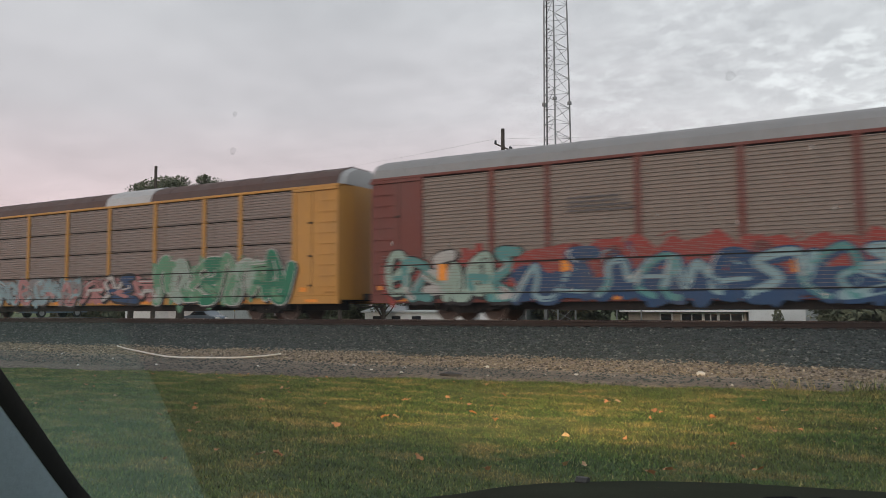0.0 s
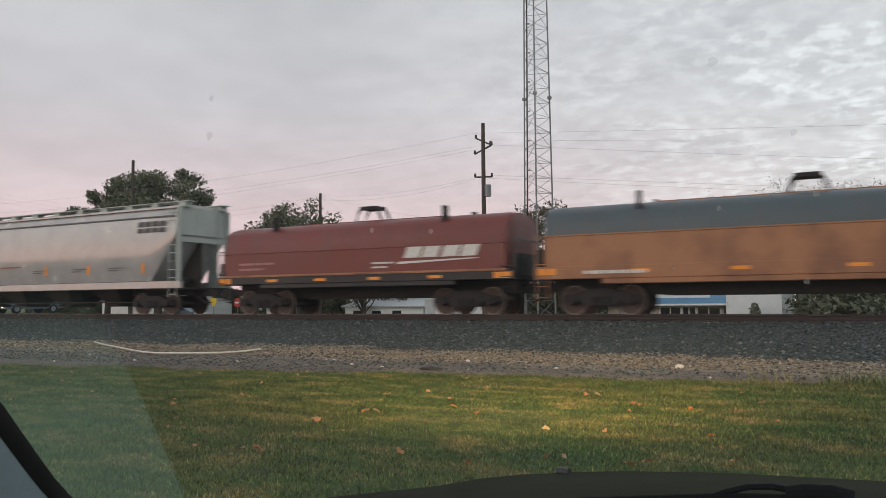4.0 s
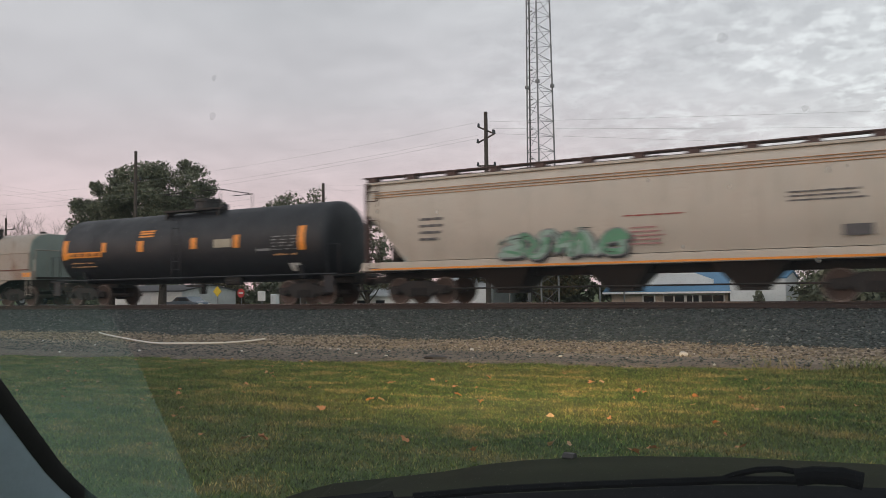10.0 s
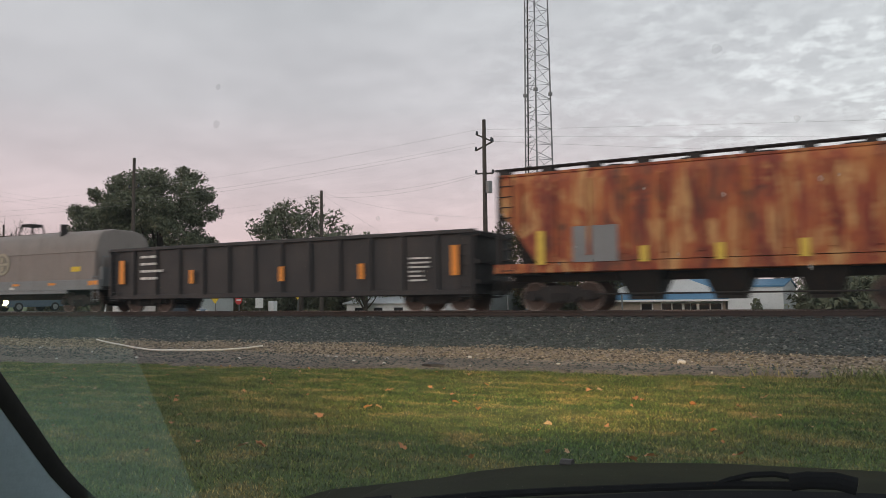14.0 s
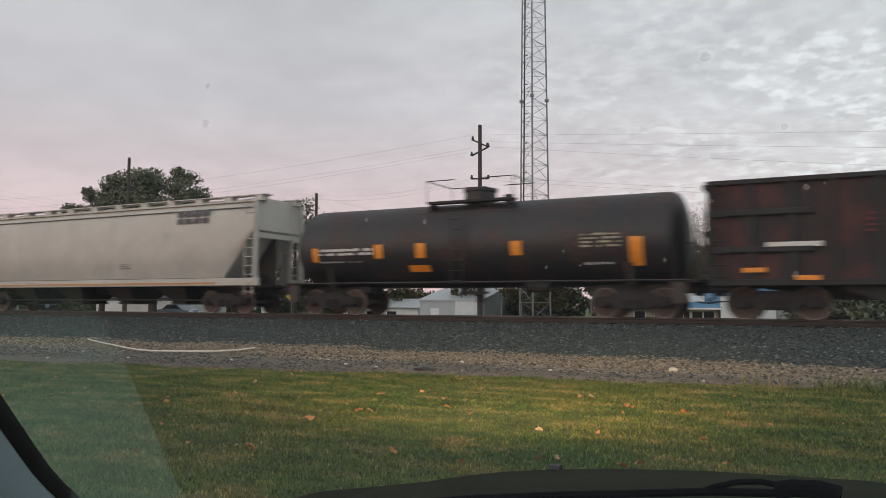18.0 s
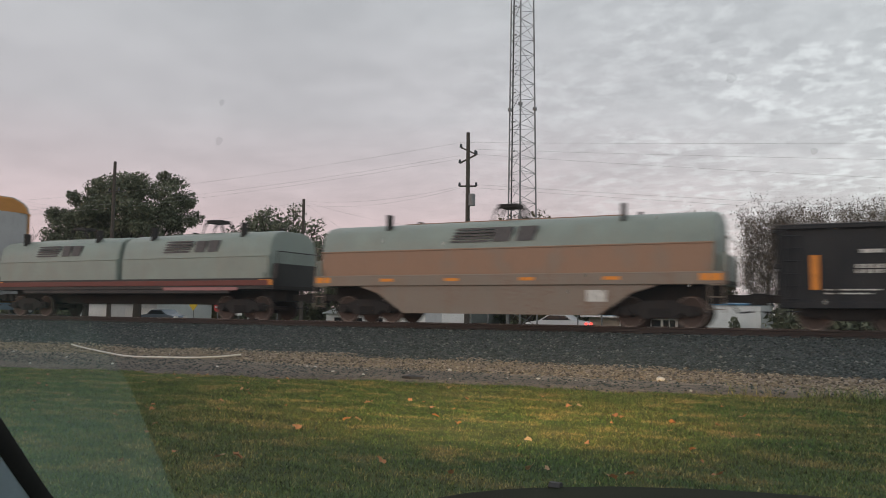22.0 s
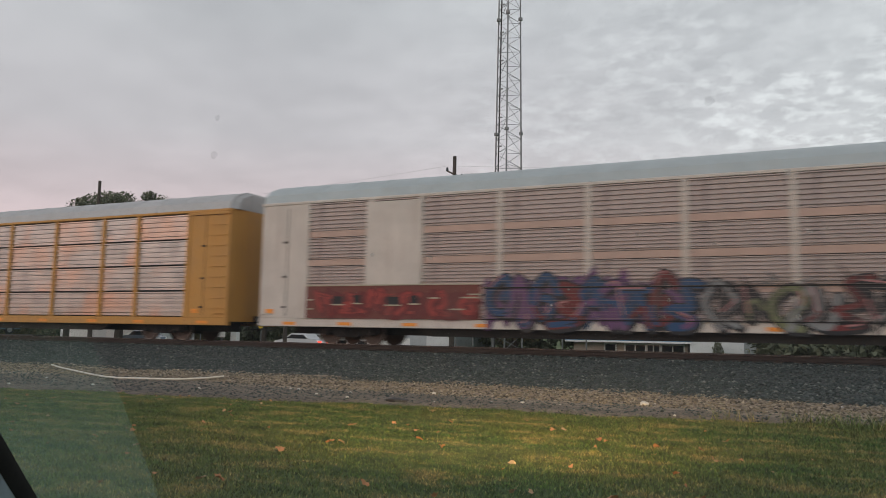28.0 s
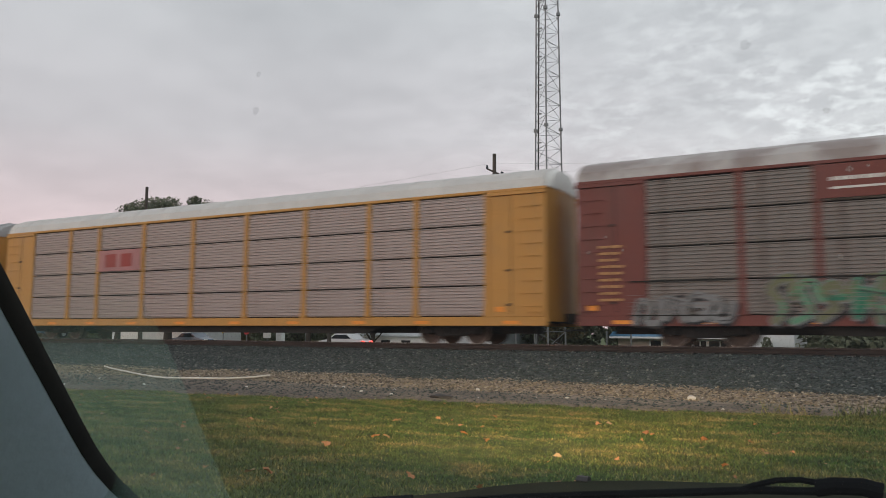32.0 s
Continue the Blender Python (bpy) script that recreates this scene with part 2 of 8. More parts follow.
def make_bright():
    """New galvanised sheet, slightly buckled; dust and painted sunset reflections differ from panel to panel."""
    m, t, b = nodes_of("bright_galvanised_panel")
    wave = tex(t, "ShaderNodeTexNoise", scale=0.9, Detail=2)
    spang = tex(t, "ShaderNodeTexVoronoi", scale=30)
    sunset_patch = tex(t, "ShaderNodeTexNoise", scale=0.55, stretch=(1, 1, 0.9), Detail=3, Roughness=0.5)
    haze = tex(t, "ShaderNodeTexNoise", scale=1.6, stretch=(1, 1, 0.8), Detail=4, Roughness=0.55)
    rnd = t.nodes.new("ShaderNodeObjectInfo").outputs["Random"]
    for n in (sunset_patch, haze):
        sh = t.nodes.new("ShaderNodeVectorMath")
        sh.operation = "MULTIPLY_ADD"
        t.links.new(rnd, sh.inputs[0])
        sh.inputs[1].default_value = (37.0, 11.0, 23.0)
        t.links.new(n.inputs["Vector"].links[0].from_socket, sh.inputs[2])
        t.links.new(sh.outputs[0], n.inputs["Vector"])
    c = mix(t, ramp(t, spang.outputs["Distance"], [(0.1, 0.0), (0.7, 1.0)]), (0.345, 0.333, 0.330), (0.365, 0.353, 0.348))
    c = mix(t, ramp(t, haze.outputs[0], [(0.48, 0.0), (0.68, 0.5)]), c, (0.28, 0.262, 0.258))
    # peach patches put the sunset's reflection into the sheet's colour
    c = mix(t, ramp(t, sunset_patch.outputs[0], [(0.50, 0.0), (0.68, 0.75)]), c, (0.49, 0.315, 0.235))
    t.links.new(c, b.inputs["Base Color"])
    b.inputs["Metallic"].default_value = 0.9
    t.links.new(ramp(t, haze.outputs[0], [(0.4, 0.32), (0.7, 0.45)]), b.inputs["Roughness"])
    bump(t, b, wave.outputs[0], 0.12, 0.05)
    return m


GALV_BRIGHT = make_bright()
BAND_ORANGE = paint("faded_orange_band", (0.50, 0.345, 0.285), (0.3, 0.2, 0.17), 0.4, 0.5)
BAND_PINK = paint("faded_pink_band", (0.56, 0.43, 0.40), (0.3, 0.2, 0.17), 0.4, 0.5)
# near black puts the shade of panel gaps and seams into the colour
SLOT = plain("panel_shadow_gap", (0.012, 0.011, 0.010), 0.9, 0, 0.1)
YELLOW = paint("rack_yellow", (0.53, 0.262, 0.056), (0.28, 0.15, 0.05), 0.5, 0.55, 0, 0.3)
ORANGE = paint("rack_orange", (0.52, 0.225, 0.045), (0.35, 0.16, 0.06), 0.4, 0.5)
MAROON = paint("rack_maroon", (0.17, 0.043, 0.034), (0.10, 0.045, 0.03), 0.5, 0.6, 0, 0.3)
RACKWHITE = paint("rack_white", (0.61, 0.55, 0.50), (0.35, 0.25, 0.2), 0.4, 0.55)
ROOF_GREY = paint("roof_grey", (0.45, 0.45, 0.46), (0.24, 0.22, 0.2), 0.4, 0.5, 0.3)
ROOF_DULL = paint("roof_dull_grey", (0.27, 0.27, 0.275), (0.18, 0.165, 0.15), 0.4, 0.55, 0.2)
ROOF_PALE = paint("roof_pale_grey", (0.58, 0.57, 0.55), (0.4, 0.36, 0.32), 0.4, 0.5, 0.1)
ROOF_BLUE = paint("roof_pale_blue", (0.42, 0.47, 0.49), (0.3, 0.3, 0.28), 0.3, 0.5, 0.2)
ROOF_BROWN = paint("roof_brown", (0.085, 0.048, 0.042), (0.16, 0.08, 0.05), 0.4, 0.7)
H_GREY = paint("hopper_grey", (0.42, 0.41, 0.405), (0.30, 0.25, 0.2), 0.08, 0.15, spec=1.0)
H_WHITE = paint("hopper_white", (0.50, 0.472, 0.43), (0.36, 0.30, 0.25), 0.2, 0.36)
H_CREAM = paint("hopper_cream", (0.56, 0.50, 0.43), (0.30, 0.22, 0.15), 0.35, 0.45, 0, 0.25)
H_END = paint("hopper_pale_green_end", (0.42, 0.46, 0.43), (0.2, 0.18, 0.14), 0.4, 0.5)
CHUTE = paint("chute_brown", (0.042, 0.032, 0.027), (0.05, 0.035, 0.025), 0.7, 0.7)
T_WHITE = paint("tank_white", (0.66, 0.605, 0.54), (0.46, 0.37, 0.33), 0.3, 0.33)
T_BLACK = paint("tank_black", (0.010, 0.012, 0.017), (0.022, 0.022, 0.024), 0.5, 0.55)
T_BLUE = paint("tank_blue_grey", (0.165, 0.212, 0.225), (0.085, 0.072, 0.062), 0.7, 0.5, 0, 0.4)
T_BROWN = paint("tank_dark_brown", (0.019, 0.018, 0.021), (0.06, 0.03, 0.025), 0.5, 0.5, 0, 0.5)
RUST_RED = paint("rust_red_line", (0.17, 0.05, 0.03), (0.10, 0.04, 0.03), 0.5, 0.7)
RUSTRUN = paint("rust_run", (0.48, 0.25, 0.10), (0.30, 0.13, 0.05), 0.6, 0.6)
C_RED = paint("coil_red", (0.17, 0.034, 0.028), (0.10, 0.04, 0.03), 0.5, 0.42)
C_TAN = paint("coil_tan", (0.27, 0.222, 0.18), (0.24, 0.13, 0.075), 0.7, 0.55, 0, 0.6)
C_GREY = paint("coil_pale_grey", (0.27, 0.32, 0.29), (0.28, 0.24, 0.18), 0.35, 0.4)
C_TAUPE = paint("coil_taupe", (0.245, 0.212, 0.195), (0.16, 0.115, 0.095), 0.5, 0.55)
C_BLUE = paint("coil_blue_black", (0.06, 0.085, 0.10), (0.1, 0.07, 0.05), 0.4, 0.4)
C_BLACK = paint("car_black", (0.018, 0.017, 0.018), (0.05, 0.035, 0.028), 0.4, 0.5)
G_BLACK = paint("gondola_black", (0.020, 0.019, 0.021), (0.055, 0.04, 0.034), 0.5, 0.55)
G_BROWN = paint("gondola_brown", (0.025, 0.0245, 0.025), (0.05, 0.032, 0.026), 0.5, 0.75, 0, 0.15)
PAL = {}
for _n, _c in dict(green=(0.16, 0.42, 0.25), teal=(0.12, 0.38, 0.38), blue=(0.022, 0.085, 0.21), sky=(0.33, 0.52, 0.58), white=(0.66, 0.66, 0.64),
                   pink=(0.60, 0.27, 0.27), red=(0.45, 0.06, 0.05), black=(0.02, 0.02, 0.025), mint=(0.42, 0.58, 0.50), purple=(0.18, 0.08, 0.2),
                   orange=(0.6, 0.22, 0.06), grey=(0.32, 0.33, 0.34), cream=(0.6, 0.53, 0.40), olive=(0.22, 0.24, 0.12), emerald=(0.02, 0.26, 0.15),
                   magenta=(0.45, 0.10, 0.22), lime=(0.3, 0.5, 0.15), maroon=(0.2, 0.03, 0.03)).items():
    PAL[_n] = paint("spray_" + _n, tint(_c, 0.72), (0.12, 0.10, 0.09), 0.45, 0.6)


def lawn_tone(t, green, olive, straw, deep):
    """Patches of lush, dry and trodden turf."""
    big = tex(t, "ShaderNodeTexNoise", scale=0.42, stretch=(0.6, 1.2, 1), Detail=5, Roughness=0.6)
    mid = tex(t, "ShaderNodeTexNoise", scale=2.1, stretch=(0.55, 1, 1), Detail=7, Roughness=0.72)
    fine = tex(t, "ShaderNodeTexNoise", scale=24, Detail=4, Roughness=0.7)
    c = mix(t, ramp(t, big.outputs[0], [(0.40, 0.0), (0.60, 1.0)]), green, olive)
    c = mix(t, ramp(t, mid.outputs[0], [(0.50, 0.0), (0.62, 0.85)]), c, straw)
    c = mix(t, ramp(t, mid.outputs[0], [(0.33, 0.9), (0.47, 0.0)]), c, deep)
    c = mix(t, ramp(t, fine.outputs[0], [(0.35, 0.5), (0.6, 0.0)]), c, deep)
    return c, fine


def make_grass():
    m, t, b = nodes_of("lawn_soil_and_grass")
    c, sm = lawn_tone(t, (0.045, 0.098, 0.020), (0.075, 0.105, 0.025), (0.13, 0.12, 0.045), (0.022, 0.045, 0.012))
    t.links.new(c, b.inputs["Base Color"])
    b.inputs["Roughness"].default_value = 0.9
    bump(t, b, sm.outputs[0], 0.8, 0.05)
    return m


def make_blade():
    m, t, b = nodes_of("grass_blade")
    c, sm = lawn_tone(t, (0.068, 0.136, 0.027), (0.120, 0.145, 0.033), (0.34, 0.255, 0.09), (0.030, 0.060, 0.014))
    rnd = t.nodes.new("ShaderNodeNewGeometry").outputs["Random Per Island"]
    c = mix(t, 1.0, c, ramp(t, rnd, [(0.0, 0.30), (0.5, 0.8), (1.0, 2.0)]), "MULTIPLY")
    c = mix(t, ramp(t, rnd, [(0.92, 0.0), (0.96, 0.6)]), c, (0.34, 0.27, 0.12))
    t.links.new(c, b.inputs["Base Color"])
    b.inputs["Roughness"].default_value = 0.6
    return m


def make_gravel(name, light, dark, warm, spot=9.0):
    m, t, b = nodes_of(name)
    v = tex(t, "ShaderNodeTexVoronoi", scale=spot)
    v2 = tex(t, "ShaderNodeTexVoronoi", scale=spot * 2.3)
    big = tex(t, "ShaderNodeTexNoise", scale=0.5, Detail=5)
    c = mix(t, ramp(t, v.outputs["Color"], [(0.2, 0.0), (0.8, 1.0)]), dark, light)
    c = mix(t, ramp(t, big.outputs[0], [(0.4, 0.0), (0.65, 0.75)]), c, warm)
    c = mix(t, ramp(t, v2.outputs["Distance"], [(0.35, 0.0), (0.7, 0.7)]), c, tint(dark, 0.5))
    t.links.new(c, b.inputs["Base Color"])
    b.inputs["Roughness"].default_value = 0.9
    bump(t, b, v2.outputs["Distance"], 0.7, 0.03)
    return m


def make_dirt():
    """Dark trodden dirt that gives way to a spill of tan gravel nearer the track; headlamp light is part of its pale
    colour.
    """
    m, t, b = nodes_of("pale_gravel_and_dirt")
    v = tex(t, "ShaderNodeTexVoronoi", scale=9.0)
    v2 = tex(t, "ShaderNodeTexVoronoi", scale=26.0)
    big = tex(t, "ShaderNodeTexNoise", scale=0.7, stretch=(0.5, 1.3, 1), Detail=6, Roughness=0.65)
    c0 = t.nodes.new("ShaderNodeTexCoord")
    s0 = t.nodes.new("ShaderNodeSeparateXYZ")
    t.links.new(c0.outputs["Object"], s0.inputs[0])
    a = t.nodes.new("ShaderNodeMath")
    a.operation = "MULTIPLY_ADD"
    t.links.new(big.outputs[0], a.inputs[0])
    a.inputs[1].default_value = 3.4
    t.links.new(s0.outputs[1], a.inputs[2])
    d = t.nodes.new("ShaderNodeMath")
    d.operation = "DIVIDE"
    t.links.new(a.outputs[0], d.inputs[0])
    d.inputs[1].default_value = 20.0
    k = ramp(t, d.outputs[0], [(0.70, 0.0), (0.725, 0.35), (0.755, 0.15), (0.80, 1.0)])
    soil = mix(t, ramp(t, v2.outputs["Color"], [(0.2, 0.0), (0.8, 1.0)]), (0.055, 0.046, 0.04), (0.15, 0.125, 0.105))
    # warm tan of the gravel with some headlamp light painted in
    grav = mix(t, ramp(t, v.outputs["Color"], [(0.2, 0.0), (0.8, 1.0)]), (0.15, 0.12, 0.093), (0.32, 0.258, 0.195))
    c = mix(t, k, soil, grav)
    t.links.new(c, b.inputs["Base Color"])
    b.inputs["Roughness"].default_value = 0.9
    bump(t, b, v2.outputs["Distance"], 0.7, 0.03)
    return m


LEAVES_DRY = rand_mat("dry_brown_leaves", [(0.11, 0.085, 0.062), (0.16, 0.12, 0.08), (0.085, 0.072, 0.052), (0.12, 0.10, 0.068)], 0.8, True)
NOTICE = plain("yellow_notice", (0.66, 0.46, 0.06), 0.5, 0, 0.12)


def make_rusty():
    """Rust that runs down the plates in streaks, with old pale paint left between."""
    m, t, b = nodes_of("hopper_rust")
    run = tex(t, "ShaderNodeTexNoise", scale=2.6, stretch=(1, 1, 0.16), Detail=6, Roughness=0.65)
    run2 = tex(t, "ShaderNodeTexNoise", scale=5.5, stretch=(1, 1, 0.10), Detail=5, Roughness=0.6)
    blot = tex(t, "ShaderNodeTexNoise", scale=1.1, stretch=(1, 1, 0.6), Detail=6, Roughness=0.65, Distortion=0.6)
    c = ramp(t, run.outputs[0], [(0.30, (0.09, 0.018, 0.011)), (0.43, (0.22, 0.038, 0.018)), (0.53, (0.34, 0.085, 0.027)), (0.70, (0.45, 0.17, 0.05))])
    pale = mix(t, 1.0, ramp(t, blot.outputs[0], [(0.48, 0.0), (0.58, 1.0)]), ramp(t, run2.outputs[0], [(0.44, 0.0), (0.56, 0.9)]), "MULTIPLY")
    c = mix(t, pale, c, (0.52, 0.29, 0.11))
    c = mix(t, ramp(t, blot.outputs[0], [(0.32, 0.85), (0.46, 0.0)]), c, (0.06, 0.035, 0.026))
    t.links.new(c, b.inputs["Base Color"])
    b.inputs["Roughness"].default_value = 0.75
    bump(t, b, run2.outputs[0], 0.2, 0.01)
    return m


def make_stained(name, base, rust, scale, lo, hi, near=None, rough=0.42):
    """Pale paint with soft rust blotches; near: only within that span of the car's middle."""
    m, t, b = nodes_of(name)
    blot = tex(t, "ShaderNodeTexNoise", scale=scale, stretch=(1, 1, 0.8), Detail=6, Roughness=0.55)
    run = tex(t, "ShaderNodeTexNoise", scale=3.4, stretch=(1, 1, 0.12), Detail=5, Roughness=0.6)
    small = tex(t, "ShaderNodeTexNoise", scale=16, Detail=4)
    k = ramp(t, blot.outputs[0], [(lo, 0.0), (hi, 0.85)])
    if near:
        c0 = t.nodes.new("ShaderNodeTexCoord")
        s0 = t.nodes.new("ShaderNodeSeparateXYZ")
        t.links.new(c0.outputs["Object"], s0.inputs[0])
        a = t.nodes.new("ShaderNodeMath")
        a.operation = "ABSOLUTE"
        t.links.new(s0.outputs[0], a.inputs[0])
        d = t.nodes.new("ShaderNodeMath")
        d.operation = "MULTIPLY_ADD"
        t.links.new(run.outputs[0], d.inputs[0])
        d.inputs[1].default_value = 1.6
        t.links.new(a.outputs[0], d.inputs[2])
        e = t.nodes.new("ShaderNodeMath")
        e.operation = "DIVIDE"
        t.links.new(d.outputs[0], e.inputs[0])
        e.inputs[1].default_value = 4.0
        k = mix(t, 1.0, k, ramp(t, e.outputs[0], [(near, 0.95), (near + 0.16, 0.0)]), "ADD")
    c = mix(t, mix(t, 1.0, k, (0.78, 0.78, 0.78), "MULTIPLY"), base, rust)
    c = mix(t, ramp(t, run.outputs[0], [(0.5, 0.0), (0.8, 0.35)]), c, tint(base, 0.6))
    c = mix(t, ramp(t, small.outputs[0], [(0.3, 0.15), (0.6, 0.0)]), c, tint(base, 0.5))
    t.links.new(c, b.inputs["Base Color"])
    b.inputs["Roughness"].default_value = rough
    return m


T_CREAM = make_stained("tank_cream_rusted", (0.56, 0.47, 0.41), (0.48, 0.28, 0.135), 0.55, 0.60, 0.74, 0.33)
H_PALE = paint("hopper_clean_white", (0.70, 0.67, 0.63), (0.46, 0.40, 0.33), 0.25, 0.36)
C_DUST = make_stained("coil_dusty_tan", (0.335, 0.29, 0.245), (0.19, 0.095, 0.055), 1.1, 0.48, 0.64)
C_RUST = make_stained("coil_orange_rust", (0.33, 0.145, 0.065), (0.13, 0.05, 0.03), 0.8, 0.46, 0.64)
C_RUSTED = make_stained("coil_rusted_skirt", (0.305, 0.178, 0.115), (0.235, 0.19, 0.15), 0.9, 0.50, 0.64)
GALV_PALE = paint("pale_grey_panel", (0.36, 0.31, 0.30), (0.22, 0.17, 0.15), 0.5, 0.45, 0.2, 0.1)
GALV_BROWN = paint("stained_brown_panel", (0.215, 0.195, 0.183), (0.085, 0.052, 0.042), 0.9, 0.55, 0.0, 0.35)
ROOF_WORN = make_stained("roof_worn", (0.43, 0.41, 0.40), (0.15, 0.10, 0.085), 0.7, 0.42, 0.56)
GALV_TAN = paint("dull_tan_panel", (0.25, 0.204, 0.177), (0.17, 0.125, 0.105), 0.55, 0.55, 0.0, 0.1)
GALV_NEW = paint("dusty_grey_panel", (0.235, 0.205, 0.20), (0.13, 0.10, 0.095), 0.6, 0.5, 0.1)
GALV_ROSE = paint("rosy_grey_panel", (0.41, 0.35, 0.335), (0.13, 0.11, 0.11), 0.7, 0.42, 0.2, 0.05)
GALV_DARK = paint("dull_grey_panel", (0.205, 0.188, 0.185), (0.11, 0.09, 0.08), 0.5, 0.5, 0.1, 0.15)
G_PANEL = make_stained("gondola_red_brown", (0.028, 0.018, 0.018), (0.100, 0.030, 0.023), 1.0, 0.44, 0.60, None, 0.75)
G_UMBER = paint("gondola_umber", (0.011, 0.012, 0.0155), (0.03, 0.026, 0.026), 0.35, 0.65)
CHUTE_TAN = paint("chute_pale_tan", (0.30, 0.20, 0.135), (0.12, 0.08, 0.05), 0.6, 0.7)
H_TAN = make_stained("hopper_tan_rusted", (0.365, 0.325, 0.265), (0.37, 0.20, 0.095), 0.85, 0.46, 0.62)
H_RUST = make_rusty()
GRASS = make_grass()
BLADE = make_blade()
DIRT = make_dirt()
BALLAST = make_gravel("grey_ballast", (0.095, 0.112, 0.112), (0.038, 0.046, 0.048), (0.08, 0.085, 0.08), 8.0)
STONE = rand_mat("ballast_stone", [(0.018, 0.026, 0.026), (0.06, 0.079, 0.077), (0.030, 0.040, 0.039), (0.098, 0.118, 0.113), (0.038, 0.05, 0.048), (0.056, 0.071, 0.069), (0.025, 0.034, 0.033), (0.074, 0.089, 0.086), (0.21, 0.22, 0.208)], 0.85, True, 9.0)
STONE_PALE = rand_mat("pale_stone", [(0.062, 0.052, 0.040), (0.225, 0.185, 0.130), (0.35, 0.285, 0.20), (0.14, 0.116, 0.088), (0.048, 0.042, 0.034), (0.48, 0.42, 0.33)], 0.85, True, 9.0)
RAIL = paint("rail_rust", (0.040, 0.026, 0.022), (0.03, 0.02, 0.017), 0.5, 0.75)
TIE = paint("creosote_tie", (0.05, 0.04, 0.033), (0.09, 0.075, 0.06), 0.5, 0.9)
LEAF = rand_mat("fallen_leaf", [(0.34, 0.15, 0.06), (0.42, 0.22, 0.10), (0.26, 0.12, 0.05), (0.36, 0.26, 0.15)], 0.7)
PVC = plain("dirty_white_plastic", (0.62, 0.60, 0.55), 0.5, 0, 0.15, 5)
BARK = plain("bark", (0.055, 0.045, 0.036), 0.9, 0, 0.35, 12)
TWIG = plain("bare_twig", (0.12, 0.10, 0.085), 0.9, 0, 0.3, 9)
LEAVES = rand_mat("tree_leaves", [(0.07, 0.088, 0.055), (0.115, 0.132, 0.08), (0.17, 0.178, 0.108), (0.088, 0.106, 0.064)], 0.6, True)
LEAVES_TURN = rand_mat("turning_leaves", [(0.04, 0.05, 0.02), (0.09, 0.08, 0.03), (0.13, 0.09, 0.035), (0.05, 0.06, 0.022)], 0.6, True)
GALVSTEEL = plain("tower_steel", (0.20, 0.205, 0.21), 0.5, 0.5, 0.15, 4)
POLEWOOD = plain("pole_wood", (0.07, 0.058, 0.05), 0.9, 0, 0.3, 6)
WIRE = plain("wire", (0.30, 0.30, 0.31), 0.6, 0, 0.1)
B_WHITE = plain("white_siding", (0.66, 0.68, 0.68), 0.6, 0, 0.06, 2)
B_TAN = plain("tan_render", (0.50, 0.42, 0.35), 0.8, 0, 0.1, 3)
B_GREY = plain("grey_metal_siding", (0.42, 0.45, 0.47), 0.5, 0.2, 0.08, 2)
B_BLUE = plain("blue_metal_roof", (0.07, 0.20, 0.34), 0.45, 0.2, 0.12, 2)
B_DARK = plain("dark_roof", (0.07, 0.07, 0.075), 0.8, 0, 0.2, 3)
TRIMW = plain("white_trim", (0.75, 0.75, 0.73), 0.6, 0, 0.05)
GLASSD = plain("dark_window_glass", (0.02, 0.025, 0.03), 0.08, 0, 0.1)
CARWHITE = plain("car_white_paint", (0.62, 0.63, 0.65), 0.25, 0, 0.04)
CARBLUE = plain("car_grey_blue_paint", (0.12, 0.16, 0.20), 0.25, 0.3, 0.05)
RUBBER = plain("black_rubber", (0.012, 0.012, 0.013), 0.75, 0, 0.2, 20)
PILLAR = plain("grey_pillar_trim", (0.46, 0.58, 0.68), 0.75, 0, 0.03, 60)
# dark paint; its olive tint stands for the lawn mirrored in the bonnet
HOOD = plain("dark_paint_lawn_tint", (0.014, 0.018, 0.008), 0.5, 0.0, 0.3, 3, spec=0.01)
SCUTTLE = plain("matt_black_scuttle", (0.006, 0.007, 0.008), 0.9, 0, 0.2, 20, spec=0.04)
HEADLAMP = glowing("headlamp_glow", (1.0, 0.66, 0.28), 14.0)
TAIL = glowing("tail_lamp_glow", (1.0, 0.06, 0.04), 2.5)
REDSIGN = plain("sign_red", (0.45, 0.03, 0.03), 0.5, 0, 0.05)
YELSIGN = plain("sign_yellow", (0.70, 0.48, 0.03), 0.5, 0, 0.05)


def make_film(name, k, col):
    """A thin translucent layer of dust on glass."""
    m, t, b = nodes_of(name)
    t.nodes.remove(b)
    tr = t.nodes.new("ShaderNodeBsdfTransparent")
    tl = t.nodes.new("ShaderNodeBsdfTranslucent")
    tl.inputs[0].default_value = (*col, 1)
    mx = t.nodes.new("ShaderNodeMixShader")
    n = tex(t, "ShaderNodeTexNoise", scale=7, Detail=6, Roughness=0.6)
    c = t.nodes.new("ShaderNodeTexCoord")
    s = t.nodes.new("ShaderNodeSeparateXYZ")
    t.links.new(c.outputs["Object"], s.inputs[0])
    # the dust thins out up the glass
    up_glass = ramp(t, s.outputs[2], [(0.0, 1.0), (0.6, 0.9), (0.85, 0.25), (1.0, 0.0)])
    t.links.new(mix(t, 1.0, ramp(t, n.outputs[0], [(0.3, k * 0.75), (0.7, k * 1.2)]), up_glass, "MULTIPLY"), mx.inputs[0])
    t.links.new(tr.outputs[0], mx.inputs[1])
    t.links.new(tl.outputs[0], mx.inputs[2])
    t.links.new(mx.outputs[0], t.nodes["Material Output"].inputs[0])
    return m


